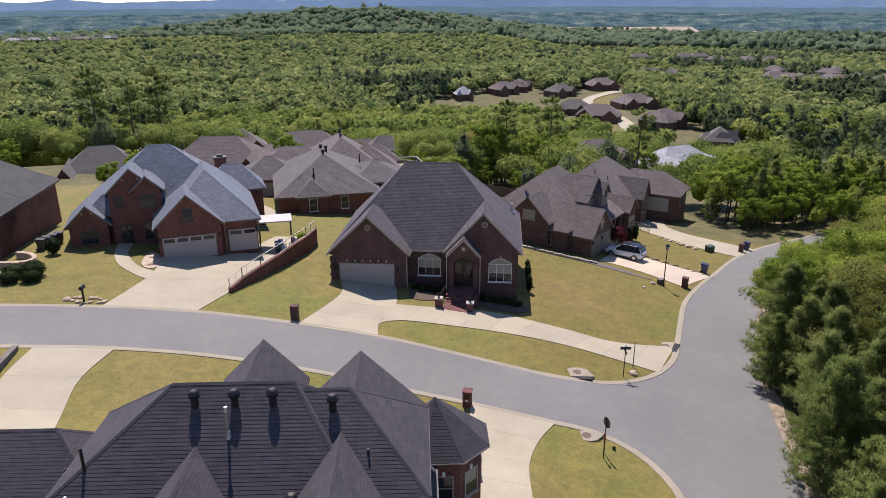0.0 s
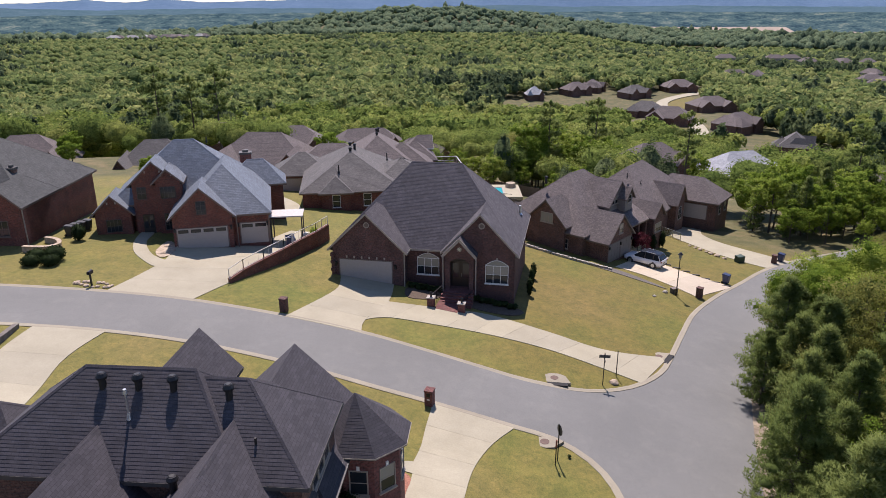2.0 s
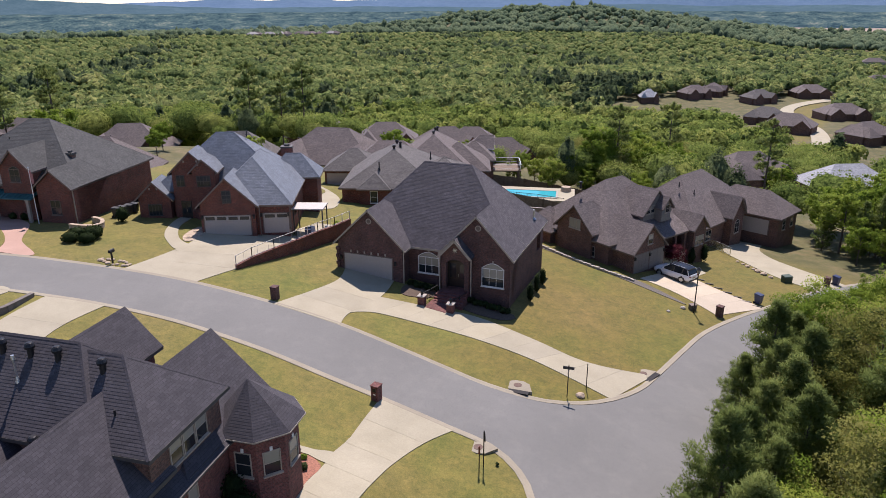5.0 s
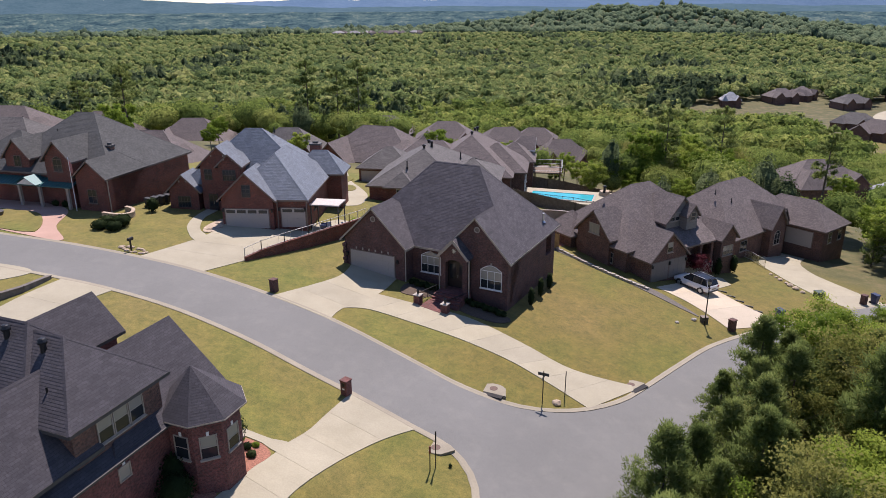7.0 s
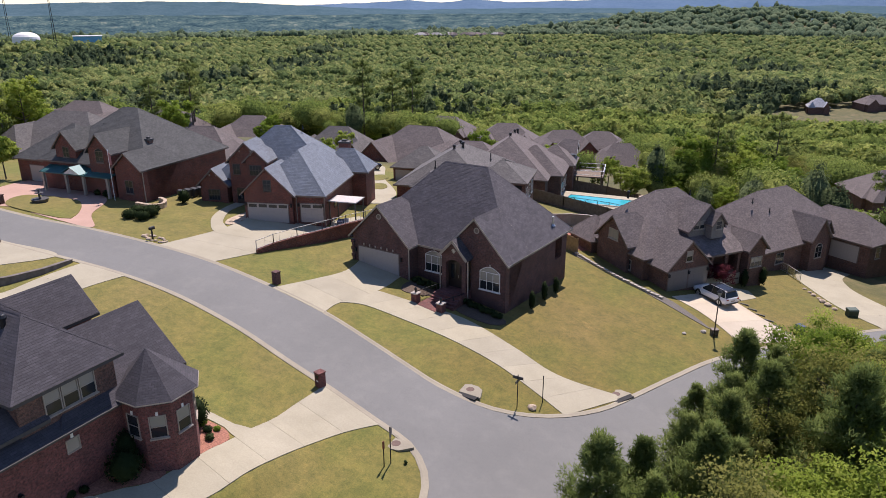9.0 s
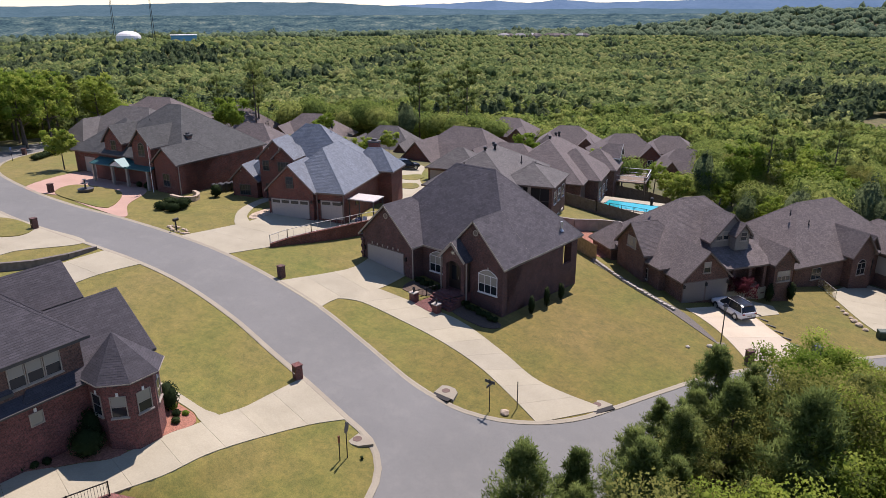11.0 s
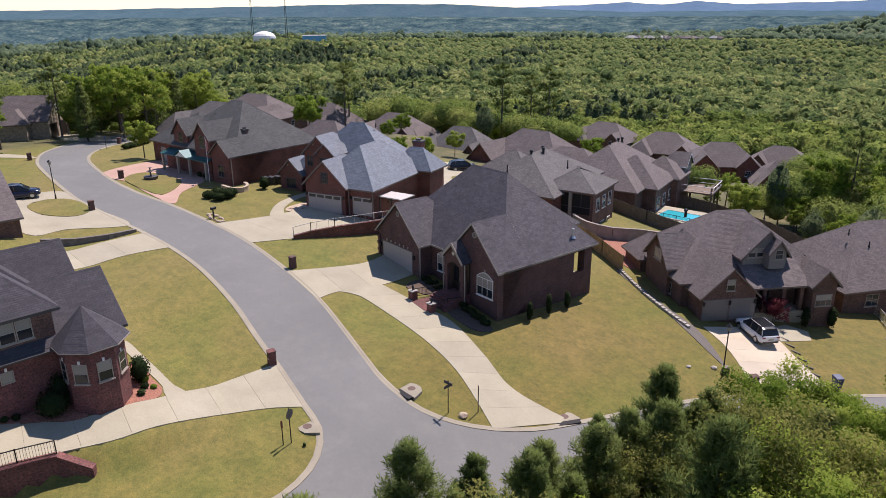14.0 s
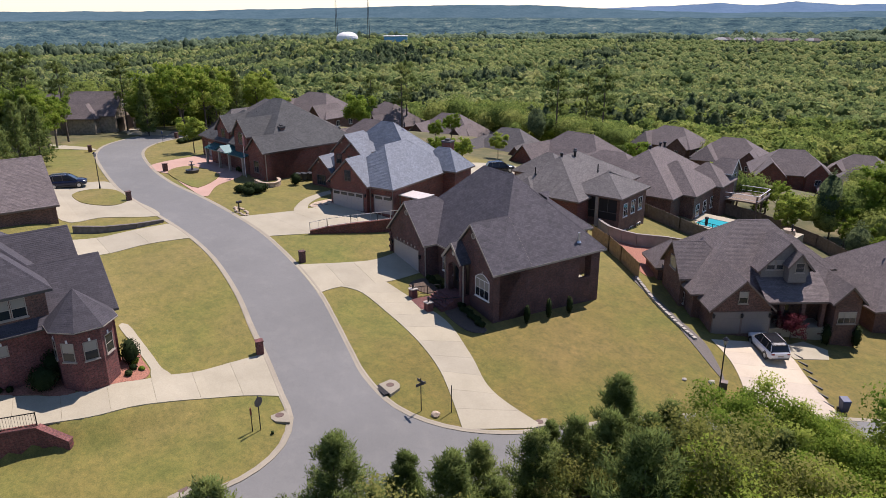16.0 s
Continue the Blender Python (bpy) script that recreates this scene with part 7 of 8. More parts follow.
for x0, x1 in ((-0.45, 0.15), (2.25, 2.95)):
    line = [(x0, 56.1), (x1, 58.6)]
    railing(line, [ground(*p) + 0.1 for p in line], "entry_railing", "black metal handrail beside the brick path", 0.85, 1.2, 0.15)

# flagpole and fountain
fp = thing("flagpole", pose(-43.4, 57.6, ground(-43.4, 57.6)), "slim white flagpole with a hanging flag", "flagpole")
part("pole", Shape().tube((0, 0, -0.2), (0, 0, 6.0), 0.05, 0.03, 8), TRIM_WHITE, fp)
part("finial", Shape().tube((0, 0, 6.0), (0, 0, 6.12), 0.06, 0.02, 8), METAL_PALE, fp)
flag = Shape()
cloth = plain("faded_flag_cloth", (0.42, 0.18, 0.17), 0.8)
for i in range(6):
    a, b = i / 6, (i + 1) / 6
    flag.face((0.05 + 0.3 * a, 0.12 * math.sin(a * 7), 5.8 - 0.4 * a), (0.05 + 0.3 * a, 0.12 * math.sin(a * 7), 4.6 - 0.3 * a), (0.05 + 0.3 * b, 0.12 * math.sin(b * 7), 4.6 - 0.3 * b), (0.05 + 0.3 * b, 0.12 * math.sin(b * 7), 5.8 - 0.4 * b))
part("flag", flag, cloth, fp)
ft = thing("fountain", pose(-49.4, 52.2, ground(-49.4, 52.2) + 0.1), "dark tiered garden fountain on the grass island", "fountain")
part("basin", Shape().tube((0, 0, -0.1), (0, 0, 0.4), 0.8, 0.95, 16), TRIM_DARK, ft)
part("stem", Shape().tube((0, 0, 0.4), (0, 0, 1.5), 0.12, 0.08, 10), TRIM_DARK, ft)
part("bowl", Shape().tube((0, 0, 0.95), (0, 0, 1.1), 0.15, 0.5, 14), TRIM_DARK, ft)
part("top_bowl", Shape().tube((0, 0, 1.45), (0, 0, 1.55), 0.1, 0.28, 12), TRIM_DARK, ft)

# patio cover and chairs beside the blue-roofed house
pc = thing("patio_cover", pose(-17.1, 68.0, ground(-17.1, 68.0), 0, 0, 14), "pale flat patio cover on four posts", "shelter")
part("cover", Shape().box(-1.7, 1.7, -1.3, 1.3, 2.9, 3.02), plain("weathered_cover_panel", (0.50, 0.46, 0.42), 0.7), pc)
for x in (-1.55, 1.55):
    for y in (-1.15, 1.15):
        part("post", Shape().box(x - 0.06, x + 0.06, y - 0.06, y + 0.06, -0.3, 2.9), TRIM_DARK, pc)
chair = thing("patio_chair", pose(-16.2, 66.6, ground(-16.2, 66.6) + 0.06, 0, 0, 30), "white slatted patio chair on the terrace", "chair", "patio chairs")
part("seat", Shape().box(-0.28, 0.28, -0.28, 0.28, 0.38, 0.43), TRIM_WHITE, chair)
part("backrest", Shape().add([(-0.28, 0.24, 0.43), (0.28, 0.24, 0.43), (0.28, 0.3, 0.43), (-0.28, 0.3, 0.43), (-0.26, 0.42, 1.05), (0.26, 0.42, 1.05), (0.26, 0.47, 1.05), (-0.26, 0.47, 1.05)],
     [(4, 5, 6, 7), (0, 1, 5, 4), (1, 2, 6, 5), (2, 3, 7, 6), (3, 0, 4, 7)]), TRIM_WHITE, chair)
for sx in (-0.25, 0.25):
    part("armrest", Shape().box(sx - 0.04, sx + 0.04, -0.3, 0.3, 0.62, 0.66), TRIM_WHITE, chair)
    for sy in (-0.25, 0.25):
        part("leg", Shape().box(sx - 0.03, sx + 0.03, sy - 0.03, sy + 0.03, 0, 0.62), TRIM_WHITE, chair)
for x, y, a in ((-15.3, 67.4, -20), (-14.9, 68.6, 140)):
    copy_thing(chair, pose(x, y, ground(x, y) + 0.06, 0, 0, a))


# ---- cars ----
def hull(stations):
    """A closed skin over rings of equal count."""
    s = Shape()
    n = len(stations[0])
    s.add([p for ring in stations for p in ring], [(i * n + k, i * n + (k + 1) % n, (i + 1) * n + (k + 1) % n, (i + 1) * n + k) for i in range(len(stations) - 1) for k in range(n)])
    s.face(*reversed(stations[0]))
    s.face(*stations[-1])
    return s


def suv(x, y, turn, paint, roof_paint, label, length=4.7):
    """A rounded estate car: body, glasshouse, roof with rails, wheels in dark arches, lamps. It faces its own +x."""
    t = thing("car", pose(x, y, ground(x, y) + 0.05, 0, 0, turn), label, "car", "cars")
    k = length / 4.7

    def ring(xx, half, z0, z1, soft=0.16):
        return [(xx * k, sy * hw, z) for sy, hw, z in ((-1, half - soft, z0), (1, half - soft, z0), (1, half, z0 + 0.14), (1, half + 0.03, (z0 + z1) / 2), (1, half - 0.03, z1 - 0.1), (1, half - soft, z1),
                                                     (-1, half - soft, z1), (-1, half - 0.03, z1 - 0.1), (-1, half + 0.03, (z0 + z1) / 2), (-1, half, z0 + 0.14))]
    body = part("body", hull([ring(-2.36, 0.72, 0.50, 0.92), ring(-2.30, 0.84, 0.36, 1.02), ring(-2.0, 0.91, 0.28, 1.06), ring(-1.0, 0.93, 0.26, 1.05), ring(0.4, 0.93, 0.26, 1.03), ring(1.1, 0.92, 0.26, 1.01),
                              ring(1.75, 0.90, 0.27, 0.95), ring(2.15, 0.85, 0.32, 0.86), ring(2.32, 0.74, 0.42, 0.74)]), paint, t, "", True)
    cab = hull([[(xx * k, sy * h, z) for sy, h, z in ((-1, wl, zl), (1, wl, zl), (1, wt, zt - 0.06), (1, wt - 0.12, zt), (-1, wt - 0.12, zt), (-1, wt, zt - 0.06))] for xx, wl, zl, wt, zt in
                ((-2.26, 0.80, 0.98, 0.76, 1.10), (-1.98, 0.84, 0.98, 0.70, 1.56), (-1.7, 0.85, 0.98, 0.68, 1.62), (-0.4, 0.86, 0.98, 0.69, 1.66), (0.3, 0.86, 0.98, 0.68, 1.62), (0.62, 0.86, 0.98, 0.70, 1.48), (1.28, 0.84, 0.96, 0.80, 1.02))])
    part("cabin_glass", cab, GLASS, t)
    part("roof", hull([[(xx * k, sy * h, z) for sy, h, z in ((-1, 0.71, zt - 0.07), (1, 0.71, zt - 0.07), (1, 0.66, zt + 0.01), (1, 0.5, zt + 0.04), (-1, 0.5, zt + 0.04), (-1, 0.66, zt + 0.01))] for xx, zt in ((-2.02, 1.55), (-1.7, 1.63), (-0.4, 1.67), (0.3, 1.63))]), roof_paint, t)
    for sy in (-1, 1):
        part("roof_rail", Shape().beam((-1.6 * k, sy * 0.64, 1.70), (0.1 * k, sy * 0.64, 1.71), 0.04, 0.04), METAL_PALE, t)
        for (xa, za, wa), (xb, zb, wb) in (((1.24, 1.0, 0.85), (0.34, 1.62, 0.69)), ((-0.32, 1.02, 0.87), (-0.36, 1.63, 0.7)), ((-1.36, 1.02, 0.87), (-1.42, 1.62, 0.7)), ((-2.2, 1.0, 0.83), (-1.95, 1.55, 0.71))):
            part("pillar", Shape().beam((xa * k, sy * wa, za), (xb * k, sy * wb, zb), 0.05, 0.09), paint if xb < -1.9 or xb > 0 else TRIM_DARK, t)
        part("mirror", Shape().box(0.86 * k, 1.0 * k, sy * 1.0 - 0.1, sy * 1.0 + 0.1, 0.98, 1.13), paint, t)
        part("sill", Shape().box(-1.0 * k, 1.0 * k, sy * 0.9 - 0.05, sy * 0.9 + 0.05, 0.22, 0.36), TRIM_DARK, t)
        for xx in (-1.42 * k, 1.42 * k):
            part("wheel_arch", Shape().tube((xx, sy * 0.86, 0.36), (xx, sy * 0.945, 0.36), 0.43, 0.42, 18), TRIM_DARK, t)
            w = part("wheel", Shape().tube((xx, sy * 0.74, 0.34), (xx, sy * 0.955, 0.34), 0.35, None, 20), METAL_DARK, t)
            part("rim", Shape().tube((xx, sy * 0.94, 0.34), (xx, sy * 0.965, 0.34), 0.24, 0.21, 14), METAL_PALE, w)
        part("headlight", Shape().box(2.1 * k, 2.27 * k, sy * 0.66 - 0.14, sy * 0.66 + 0.14, 0.66, 0.78), METAL_PALE, t)
        part("tail_light", Shape().box(-2.37 * k, -2.24 * k, sy * 0.68 - 0.13, sy * 0.68 + 0.13, 0.80, 0.94), RED_LAMP, t)
    part("tail_panel", Shape().box(-2.385 * k, -2.33 * k, -0.25, 0.25, 0.62, 0.73), TRIM_TAN, t)
    part("bumper", Shape().box(-2.39 * k, -2.25 * k, -0.74, 0.74, 0.34, 0.50), TRIM_DARK, t)


RED_LAMP = plain("red_lamp", (0.2, 0.01, 0.01), 0.3)
WHITE_PAINT = plain("white_car_paint", (0.75, 0.76, 0.78), 0.2, 0.0, 0.02)
BLACK_PAINT = plain("black_car_paint", (0.012, 0.013, 0.016), 0.2, 0.0, 0.05)
BLUE_PAINT = plain("dark_blue_car_paint", (0.02, 0.028, 0.06), 0.2, 0.3, 0.05)
suv(21.6, 78.9, 144, WHITE_PAINT, BLACK_PAINT, "white car with a black roof on the driveway")
suv(-48.6, 36.2, 75, BLUE_PAINT, BLUE_PAINT, "dark blue car on the forecourt")
suv(-35.4, 97.4, 60, BLACK_PAINT, BLACK_PAINT, "black car in the court behind")
suv(-64.6, 91.4, 100, WHITE_PAINT, WHITE_PAINT, "white car by a house behind")


# ---- shrubs and garden trees ----
def shrub(x, y, r, h, seed, material, label, leafs=500, size=0.09, name="shrub"):
    rg = np.random.default_rng(seed)
    d = rg.normal(size=(leafs, 3))
    d /= np.linalg.norm(d, axis=1)[:, None]
    c = d * np.array([r, r, h / 2]) * rg.uniform(0.55, 1.02, (leafs, 1)) + np.array([0, 0, h / 2])
    v, f, n = joined(cards(c, size * rg.uniform(0.7, 1.3, leafs), unit(d + np.array([0, 0, 0.3])), rg), lumps(np.array([[0, 0, h / 2]]), np.array([[r * 0.72, r * 0.72, h * 0.4]]), 2, rg))
    ob = new(name, cloud_mesh("shrub", v, f, n, material, np.zeros(len(v))))
    ob.location = (x, y, ground(x, y))
    tagged(ob, label, "shrub", "shrubs")
    return ob


LEAF_DARK = leaves("dark_evergreen_leaves", (0.018, 0.030, 0.012), (0.030, 0.046, 0.017), (0.050, 0.068, 0.026), 0.6, 0.2)
LEAF_RED = leaves("red_maple_leaves", (0.055, 0.012, 0.018), (0.10, 0.022, 0.030), (0.15, 0.040, 0.046), 0.6, 0.3)
for i, (x, y, r, h) in enumerate(((-35.8, 53.8, 0.85, 0.95), (-34.2, 54.2, 0.85, 1.0), (-34.6, 55.5, 0.95, 1.25), (-36.1, 55.1, 0.9, 1.1), (-35.3, 56.4, 0.9, 1.05))):
    shrub(x, y, r, h, 100 + i, LEAF_DARK, "rounded dark green clipped shrub", 1300, 0.08)
shrub(-36.2, 61.6, 0.7, 1.7, 110, LEAF_DARK, "dark green shrub at the house corner", 700)
for i, (x, y) in enumerate(((8.15, 62.2), (8.35, 64.7), (8.55, 67.2))):
    shrub(x, y, 0.3, 1.8 + 0.25 * (i % 2), 120 + i, LEAF_DARK, "narrow evergreen against the brick wall", 700, 0.07)
for i in range(9):
    x = -2.7 + 0.34 * i
    shrub(x, 59.3 + 0.25 * math.sin(i * 2), 0.33, 0.55, 130 + i, LEAF_DARK, "low dark shrub under the window", 260, 0.06)
for i in range(10):
    shrub(3.0 + 0.42 * i, 58.6 - 0.05 * i + 0.15 * math.sin(i * 2.1), 0.34, 0.6, 140 + i, LEAF_DARK, "low dark shrub under the window", 300, 0.06)
for i, (x, y, r) in enumerate(((0.2, 31.2, 0.3), (-0.6, 31.5, 0.35), (0.9, 30.7, 0.3), (-1.9, 31.6, 0.5), (-1.2, 31.3, 0.3), (0.4, 31.7, 0.22))):
    shrub(x, y, r, r * 1.5, 160 + i, LEAF_SPRING if i % 2 else LEAF_DARK, "small shrub in the red mulch bed", 320, 0.06)
shrub(-0.7, 31.3, 0.75, 2.0, 170, LEAF_DARK, "dark green shrub beside the bay", 1100, 0.07)
# real bushes, made larger to stand in for the bay's black shade
shrub(0.25, 25.6, 1.0, 1.9, 171, LEAF_DARK, "dark leafy shrub, enlarged to fill the shade under the bay", 1000, 0.08)
shrub(-0.6, 26.4, 0.8, 2.4, 172, LEAF_DARK, "dark leafy shrub, enlarged to fill the shade under the bay", 800, 0.08)
for i in range(3):
    shrub(-0.95 + 0.2 * i, 22.5 + 0.6 * i, 0.25, 0.45, 173 + i, LEAF_DARK, "small shrub in the red mulch bed", 250, 0.06)
for i in range(7):
    shrub(-84.5 + 0.75 * i, 65.5 - 0.9 * i, 0.75, 1.0, 180 + i, LEAF_DARK, "clipped hedge plant beside the drive", 400, 0.1)
for i, (x, y) in enumerate(((-58.6, 60.6), (-47.3, 58.2), (-46.0, 58.4), (-54.0, 59.3), (-50.5, 58.9), (-66.5, 61.5))):
    shrub(x, y, 0.5, 0.8, 190 + i, LEAF_DARK, "low dark shrub in front of the porch", 350, 0.08)
for i, (x, y, h) in enumerate(((23.6, 85.4, 2.3), (25.2, 88.0, 2.4))):
    shrub(x, y, 0.45, h, 200 + i, LEAF_DARK, "dark evergreen shrub beside the porch", 600, 0.08)
shrub(10.5, 37.0, 0.0001 + 0.12, 0.25, 210, LEAF_DARK, "tuft of weeds at the sign post", 60, 0.05)
for i, (x, y) in enumerate(((-14.9, 69.9), (-14.4, 68.0))):
    shrub(x, y, 0.55, 1.3, 214 + i, LEAF_SPRING, "light green shrub on the patio", 500, 0.08)

tree("red_maple", 21.4, 83.2, broadleaf(51, 2.8, 1.35, 3000, 0.06, LEAF_RED, 0.06), "small red-leaved maple beside the porch")
GARDEN = broadleaf(52, 8.0, 2.8, 4500, 0.15, LEAF_SPRING, 0.09)
g0 = tree("garden_tree", -67.3, 58.4, GARDEN, "bright green young tree on the lawn", 0.75)
for i, (x, y, k) in enumerate(((-41.0, 94.0, 0.6), (-44.5, 91.5, 0.55), (-73.6, 116.9, 0.7), (-68.8, 109, 0.6), (-48, 108, 0.6), (-78, 96, 1.1), (-27, 122, 0.9), (4, 128, 0.9))):
    plant(g0, x, y, k, 40 * i)
belt = random.Random(4)
for i in range(28):
    x, y = belt.uniform(6, 24), belt.uniform(128, 168)
    k = belt.random()
    plant(SPRING_FAR[i % 3] if k < 0.66 else PINES_FAR[i % 3] if k < 0.86 else BUDDING, x, y, belt.uniform(0.6, 1.0), 37 * i)
TALL = tree("tall_pine", -74, 150, pine(61, 20.0, 3.2, 5200, 0.27, 0.38, True), "tall dark pine standing above the wood", 1.0)
for i, (x, y, k) in enumerate(((-68, 154, 0.9), (-61, 152, 1.0), (-110, 128, 0.9), (-115, 133, 1.0), (-122, 126, 0.8), (12, 134, 0.8), (21, 138, 0.85), (-100, 40, 0.8), (-104, 57, 0.75), (-96, 36, 0.85), (-92, 44, 0.7), (-98, 33, 0.9), (-88, 38, 0.65), (-110, 30, 0.9), (38, 136, 0.8), (60, 116, 0.75), (66, 112, 0.8))):
    plant(TALL, x, y, k, 50 * i)
for i in range(26):
    x, y = 42 + 1.1 * i + 2 * math.sin(i * 3.1), 106 + 5 * math.sin(i * 1.7) + 0.2 * i
    plant(SPRING_FAR[i % 3] if i % 3 else PINES_FAR[i % 2], x, y, 0.55 + 0.2 * abs(math.sin(i * 2.2)), 33 * i)
for i in range(22):
    x, y = -20 + 2.6 * i + 1.5 * math.sin(i * 2.7), 124 + 5 * math.sin(i * 1.3) - 0.22 * max(0, i - 8) * 2
    plant(SPRING_FAR[i % 3], x, y, 0.3 + 0.22 * abs(math.sin(i * 1.9)), 47 * i)
for i, (x, y) in enumerate(((-76, 37.5), (-71, 35.5), (-66, 36), (-80, 39), (-61, 33), (-73, 31), (-85, 41), (-57, 30), (-64, 29))):
    plant(PINES_FAR[i % 3] if i % 3 else SPRING_FAR[i % 2], x, y, 0.55 + 0.2 * abs(math.sin(i * 1.3)), 61 * i)
for i in range(16):
    x, y = -84 - 2.0 * i + 2 * math.sin(i * 3.3), 36 - 1.2 * i + 3 * math.sin(i * 2.1)
    plant(SPRING_FAR[i % 3] if i % 2 else PINES_FAR[i % 3], x, y, 0.6 + 0.25 * abs(math.sin(i * 1.9)), 47 * i)

for i in range(30):
    x, y = 45 + 1.0 * i + 2.5 * math.sin(i * 2.3), 101 + 4.5 * math.sin(i * 1.9) - 0.05 * i
    plant(SPRING_FAR[i % 3] if i % 4 else PINES_FAR[i % 3], x, y, (0.28 if i < 16 else 0.4) + 0.2 * abs(math.sin(i * 2.6)), 41 * i)
for i in range(26):
    x, y = -92 - 1.6 * i + 4 * math.sin(i * 2.9), 58 + 1.7 * i + 5 * math.sin(i * 1.7)
    plant((SPRING_FAR if i % 3 else PINES_FAR)[i % 3], x, y, 0.75 + 0.3 * abs(math.sin(i * 1.1)), 29 * i)

for i, (x, y, k) in enumerate(((41.5, 141.0, 0.62), (56.5, 137.5, 0.7), (59.5, 139.5, 0.6), (62.0, 143.0, 0.7), (38.0, 196.0, 0.6), (47.0, 193.0, 0.5), (73.5, 134.0, 0.45))):
    plant(SPRING_FAR[i % 3], x, y, k, 71 * i)

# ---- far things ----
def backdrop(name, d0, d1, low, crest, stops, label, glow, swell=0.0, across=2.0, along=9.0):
    """Plain far land behind everything else, its haze painted in by colour and glow. crest: rows of bearing and height
    of its upper edge, in degrees as the camera sees it.
    """
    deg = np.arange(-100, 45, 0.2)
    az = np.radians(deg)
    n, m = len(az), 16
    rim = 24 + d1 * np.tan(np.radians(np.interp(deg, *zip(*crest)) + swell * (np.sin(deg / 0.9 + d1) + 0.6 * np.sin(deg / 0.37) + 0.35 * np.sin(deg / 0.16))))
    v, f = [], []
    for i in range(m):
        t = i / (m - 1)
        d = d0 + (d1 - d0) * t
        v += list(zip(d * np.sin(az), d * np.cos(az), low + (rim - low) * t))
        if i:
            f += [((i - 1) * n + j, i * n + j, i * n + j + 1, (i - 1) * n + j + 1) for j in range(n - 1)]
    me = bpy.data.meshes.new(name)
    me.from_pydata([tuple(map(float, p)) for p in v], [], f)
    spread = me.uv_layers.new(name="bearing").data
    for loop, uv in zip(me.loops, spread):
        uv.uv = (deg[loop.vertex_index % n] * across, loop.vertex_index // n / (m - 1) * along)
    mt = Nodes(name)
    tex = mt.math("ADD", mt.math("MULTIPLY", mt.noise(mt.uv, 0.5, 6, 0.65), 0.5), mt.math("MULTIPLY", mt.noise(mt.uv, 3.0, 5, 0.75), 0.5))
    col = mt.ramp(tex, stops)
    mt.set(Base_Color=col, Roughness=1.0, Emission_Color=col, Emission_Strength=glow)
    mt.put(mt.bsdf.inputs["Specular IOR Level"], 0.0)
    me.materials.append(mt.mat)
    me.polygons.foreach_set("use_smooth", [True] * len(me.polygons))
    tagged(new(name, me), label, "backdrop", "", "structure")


# haze sits in the blue stops and the glow, stronger with distance
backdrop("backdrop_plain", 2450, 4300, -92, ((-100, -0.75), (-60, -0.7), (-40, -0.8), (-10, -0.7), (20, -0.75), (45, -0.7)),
         [(0.42, (0.020, 0.042, 0.056)), (0.49, (0.044, 0.080, 0.088)), (0.55, (0.075, 0.115, 0.108)), (0.62, (0.17, 0.185, 0.155))], "green plain in the far distance, tinted with painted haze", 0.15, 0.02, 1.6, 14.0)
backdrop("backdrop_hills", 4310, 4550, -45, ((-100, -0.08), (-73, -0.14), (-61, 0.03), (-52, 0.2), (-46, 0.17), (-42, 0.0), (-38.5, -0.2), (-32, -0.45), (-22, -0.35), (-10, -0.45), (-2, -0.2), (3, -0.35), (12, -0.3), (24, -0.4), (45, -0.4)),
         [(0.40, (0.052, 0.096, 0.118)), (0.60, (0.078, 0.126, 0.148))], "wooded ridge on the horizon, blue-green with painted haze", 0.2, 0.015, 1.2, 6.0)
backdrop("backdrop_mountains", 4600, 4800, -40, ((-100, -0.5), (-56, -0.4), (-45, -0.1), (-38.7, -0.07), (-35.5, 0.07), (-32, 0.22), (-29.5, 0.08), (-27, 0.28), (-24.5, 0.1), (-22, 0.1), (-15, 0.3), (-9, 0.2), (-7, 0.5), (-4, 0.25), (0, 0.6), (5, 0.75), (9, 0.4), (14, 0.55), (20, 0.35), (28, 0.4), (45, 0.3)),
         [(0.40, (0.086, 0.142, 0.215)), (0.60, (0.112, 0.172, 0.250))], "mountains on the horizon, blue with painted haze", 0.3, 0.02, 0.8, 4.0)
FIELD = plain("ploughed_field", (0.31, 0.24, 0.18), 0.95, 0, 0.12, 0.02)
FAR_WALL = plain("far_wall", (0.35, 0.30, 0.26))
FAR_ROOF = plain("pale_far_roofs", (0.30, 0.29, 0.28), 0.9)
for az0, az1, d0, d1 in ((2.5, 19.5, 2720, 3040), (22.0, 25.5, 2580, 2840)):
    rim = []
    for i in range(25):
        t = i / 24
        rim.append((az0 + (az1 - az0) * t, d0 + 18 * math.sin(9 * t)))
    for i in range(25):
        t = 1 - i / 24
        rim.append((az0 + 0.6 + (az1 - az0 - 1.5) * t, d1 + 25 * math.sin(7 * t + 1)))
    f = Shape()
    f.face(*[(d * math.sin(math.radians(a)), d * math.cos(math.radians(a)), -92 + 60 * (d - 2450) / 1850 + 3) for a, d in rim])
    tagged(new("field", f.mesh("field", FIELD)), "tan ploughed field on the far plain", "field", "", "structure")
tagged(draped("forecourt", [(-110.9, 56.1), (-111.3, 60.8), (-96.5, 63.6), (-91.0, 61.0), (-95.5, 55.2)], 0.06, CONCRETE, 2.0), "pale concrete drive in front of the stone house", "driveway", "", "structure")
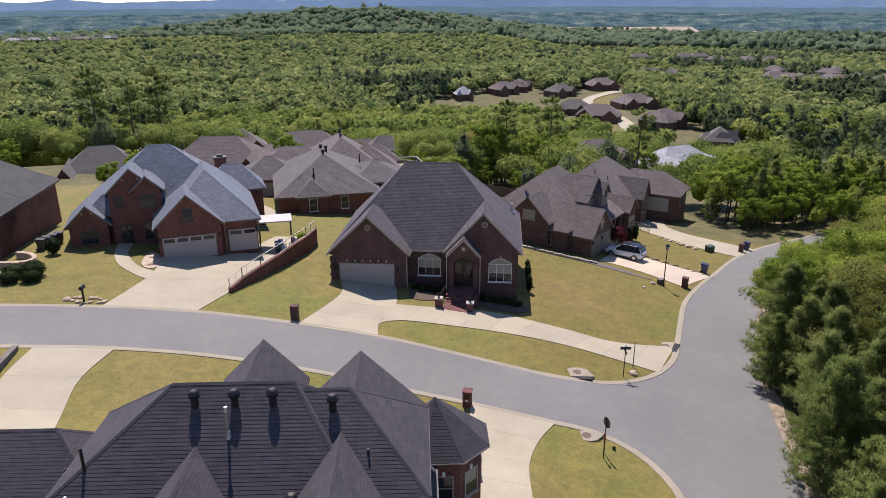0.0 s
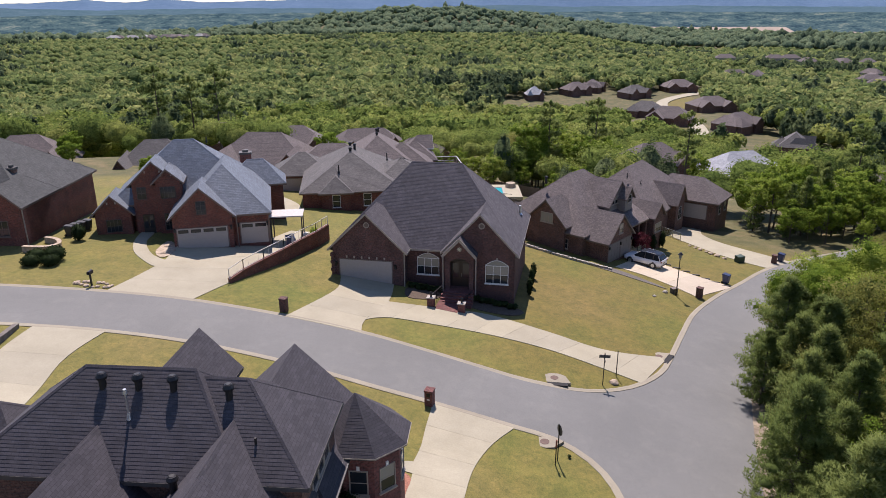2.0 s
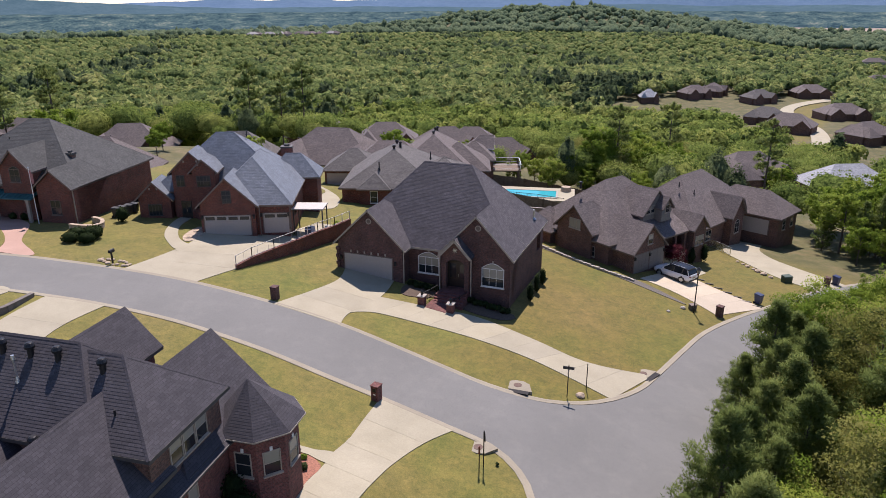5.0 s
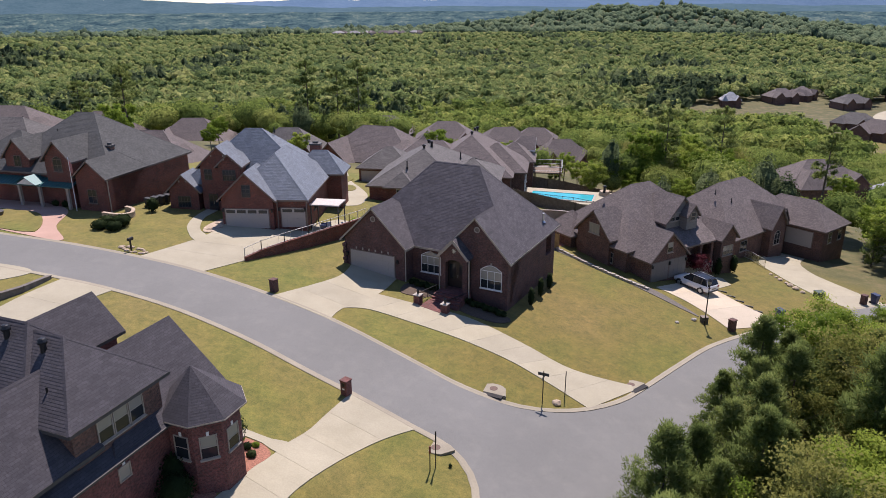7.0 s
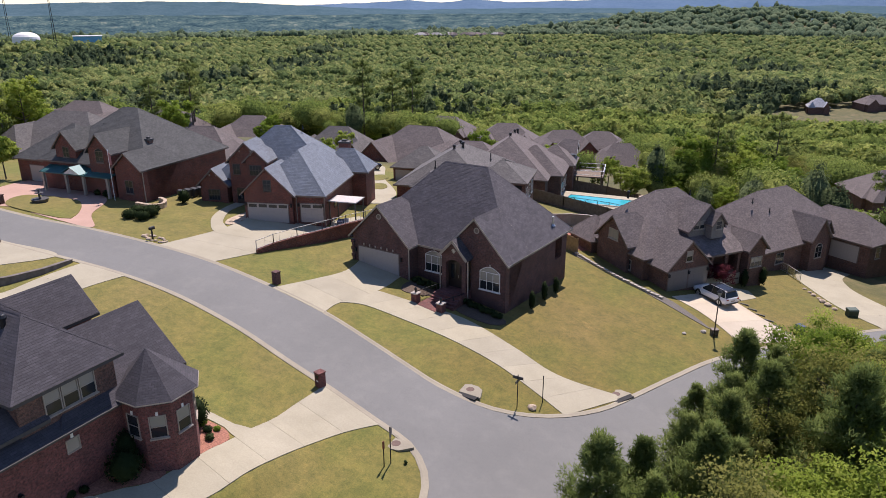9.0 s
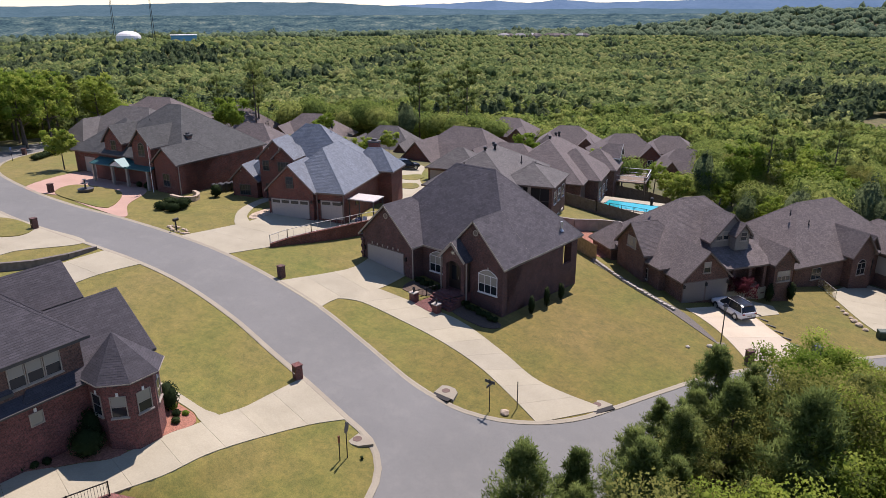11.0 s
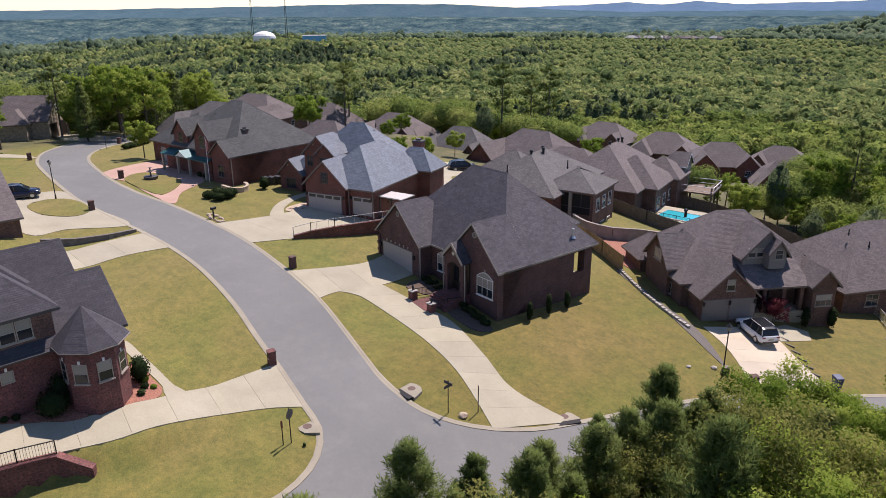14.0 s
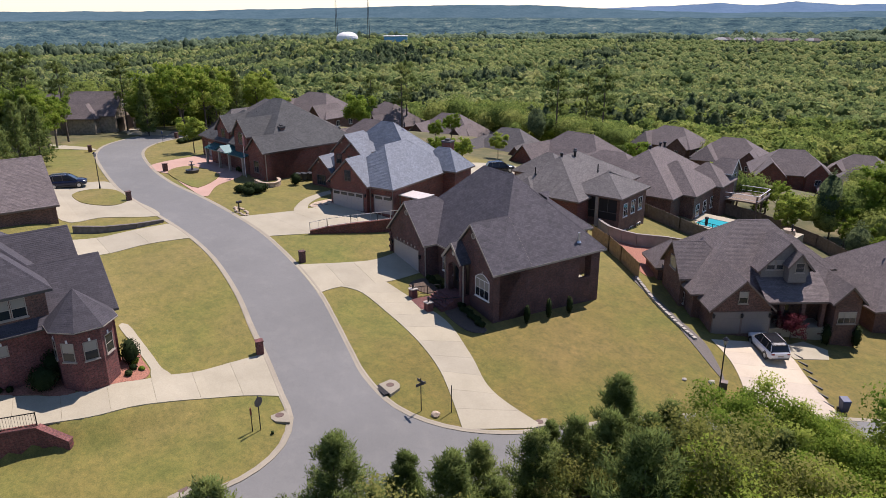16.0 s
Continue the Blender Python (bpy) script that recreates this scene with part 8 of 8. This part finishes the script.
tagged(draped("forecourt", [(-90.0, 40.6), (-82.4, 45.8), (-78.4, 46.0), (-84.0, 40.6)], 0.06, CONCRETE, 2.0), "pale concrete drive off the road among trees", "driveway", "", "structure")
left = [(x - 3.6, y + 1.5) for x, y in SIDE_STREET]
right = [(x + 3.6, y - 1.5) for x, y in SIDE_STREET]
tagged(draped("side_street", left + right[::-1], 0.5, CONCRETE, 12, 1.0), "pale concrete street among houses on the next hill", "street", "", "structure")


def far_mast(x, y, h, label):
    z = ground(x, y)
    t = thing("radio_mast", pose(x, y, z), label, "mast", "masts")
    for i in range(3):
        a = math.tau * i / 3
        part("leg", Shape().tube((2.2 * math.cos(a), 2.2 * math.sin(a), 0), (0.5 * math.cos(a), 0.5 * math.sin(a), h), 0.45, 0.3, 6), METAL_DARK, t)
    part("antenna_ring", Shape().tube((0, 0, h - 4), (0, 0, h - 1), 1.8, 1.8, 10), METAL_DARK, t)


far_mast(-890, 592, 78, "dark lattice radio mast above the far woods")
far_mast(-1089, 648, 110, "slim radio mast above the far woods")
dm = thing("dome_building", pose(-950, 589, -19), "white domed building above the far woods", "building", "far buildings")
dome = Shape()
for i in range(5):
    a, b = i / 5 * math.pi / 2, (i + 1) / 5 * math.pi / 2
    dome.tube((0, 0, 9 * math.sin(a)), (0, 0, 9 * math.sin(b)), 17 * math.cos(a), 17 * math.cos(b) + 0.01, 20)
part("dome", dome, TRIM_WHITE, dm)
part("wall", Shape().tube((0, 0, -20), (0, 0, 0), 17, 17, 20), TRIM_WHITE, dm)
tb = thing("flat_building", pose(-911, 653, -23, 0, 0, 55), "white and blue flat-roofed building above the far woods", "building", "far buildings")
part("wall", Shape().box(-18, 18, -8, 8, -15, 5.5), plain("blue_far_wall", (0.12, 0.35, 0.55)), tb)
part("roof", Shape().box(-19, 19, -9, 9, 5.5, 6.5), TRIM_WHITE, tb)
rg = random.Random(9)
for az0, d0, spread, count in ((-27, 1700, 70, 16), (-19, 1900, 40, 8), (27, 900, 75, 24), (22, 1150, 60, 8), (-74, 2350, 120, 10), (-58, 2400, 160, 8)):
    for i in range(count):
        a = math.radians(az0) + rg.gauss(0, spread / d0)
        d = d0 + rg.gauss(0, spread * 0.5)
        x, y = d * math.sin(a), d * math.cos(a)
        t = thing("far_house", pose(x, y, ground(x, y) + 11, 0, 0, rg.uniform(0, 180)), "small far house on the plain", "house", "far houses")
        w = rg.uniform(9, 14)
        part("wall", Shape().box(-w, w, -6, 6, -16, 4), FAR_WALL, t)
        part("roof", Shape().add([(-w - 1, -7, 4), (w + 1, -7, 4), (w + 1, 7, 4), (-w - 1, 7, 4), (-w * 0.5, 0, 9), (w * 0.5, 0, 9)], [(0, 1, 5, 4), (2, 3, 4, 5), (1, 2, 5), (3, 0, 4)]), FAR_ROOF if i % 5 == 0 and az0 < 0 else ROOF_BROWN, t)
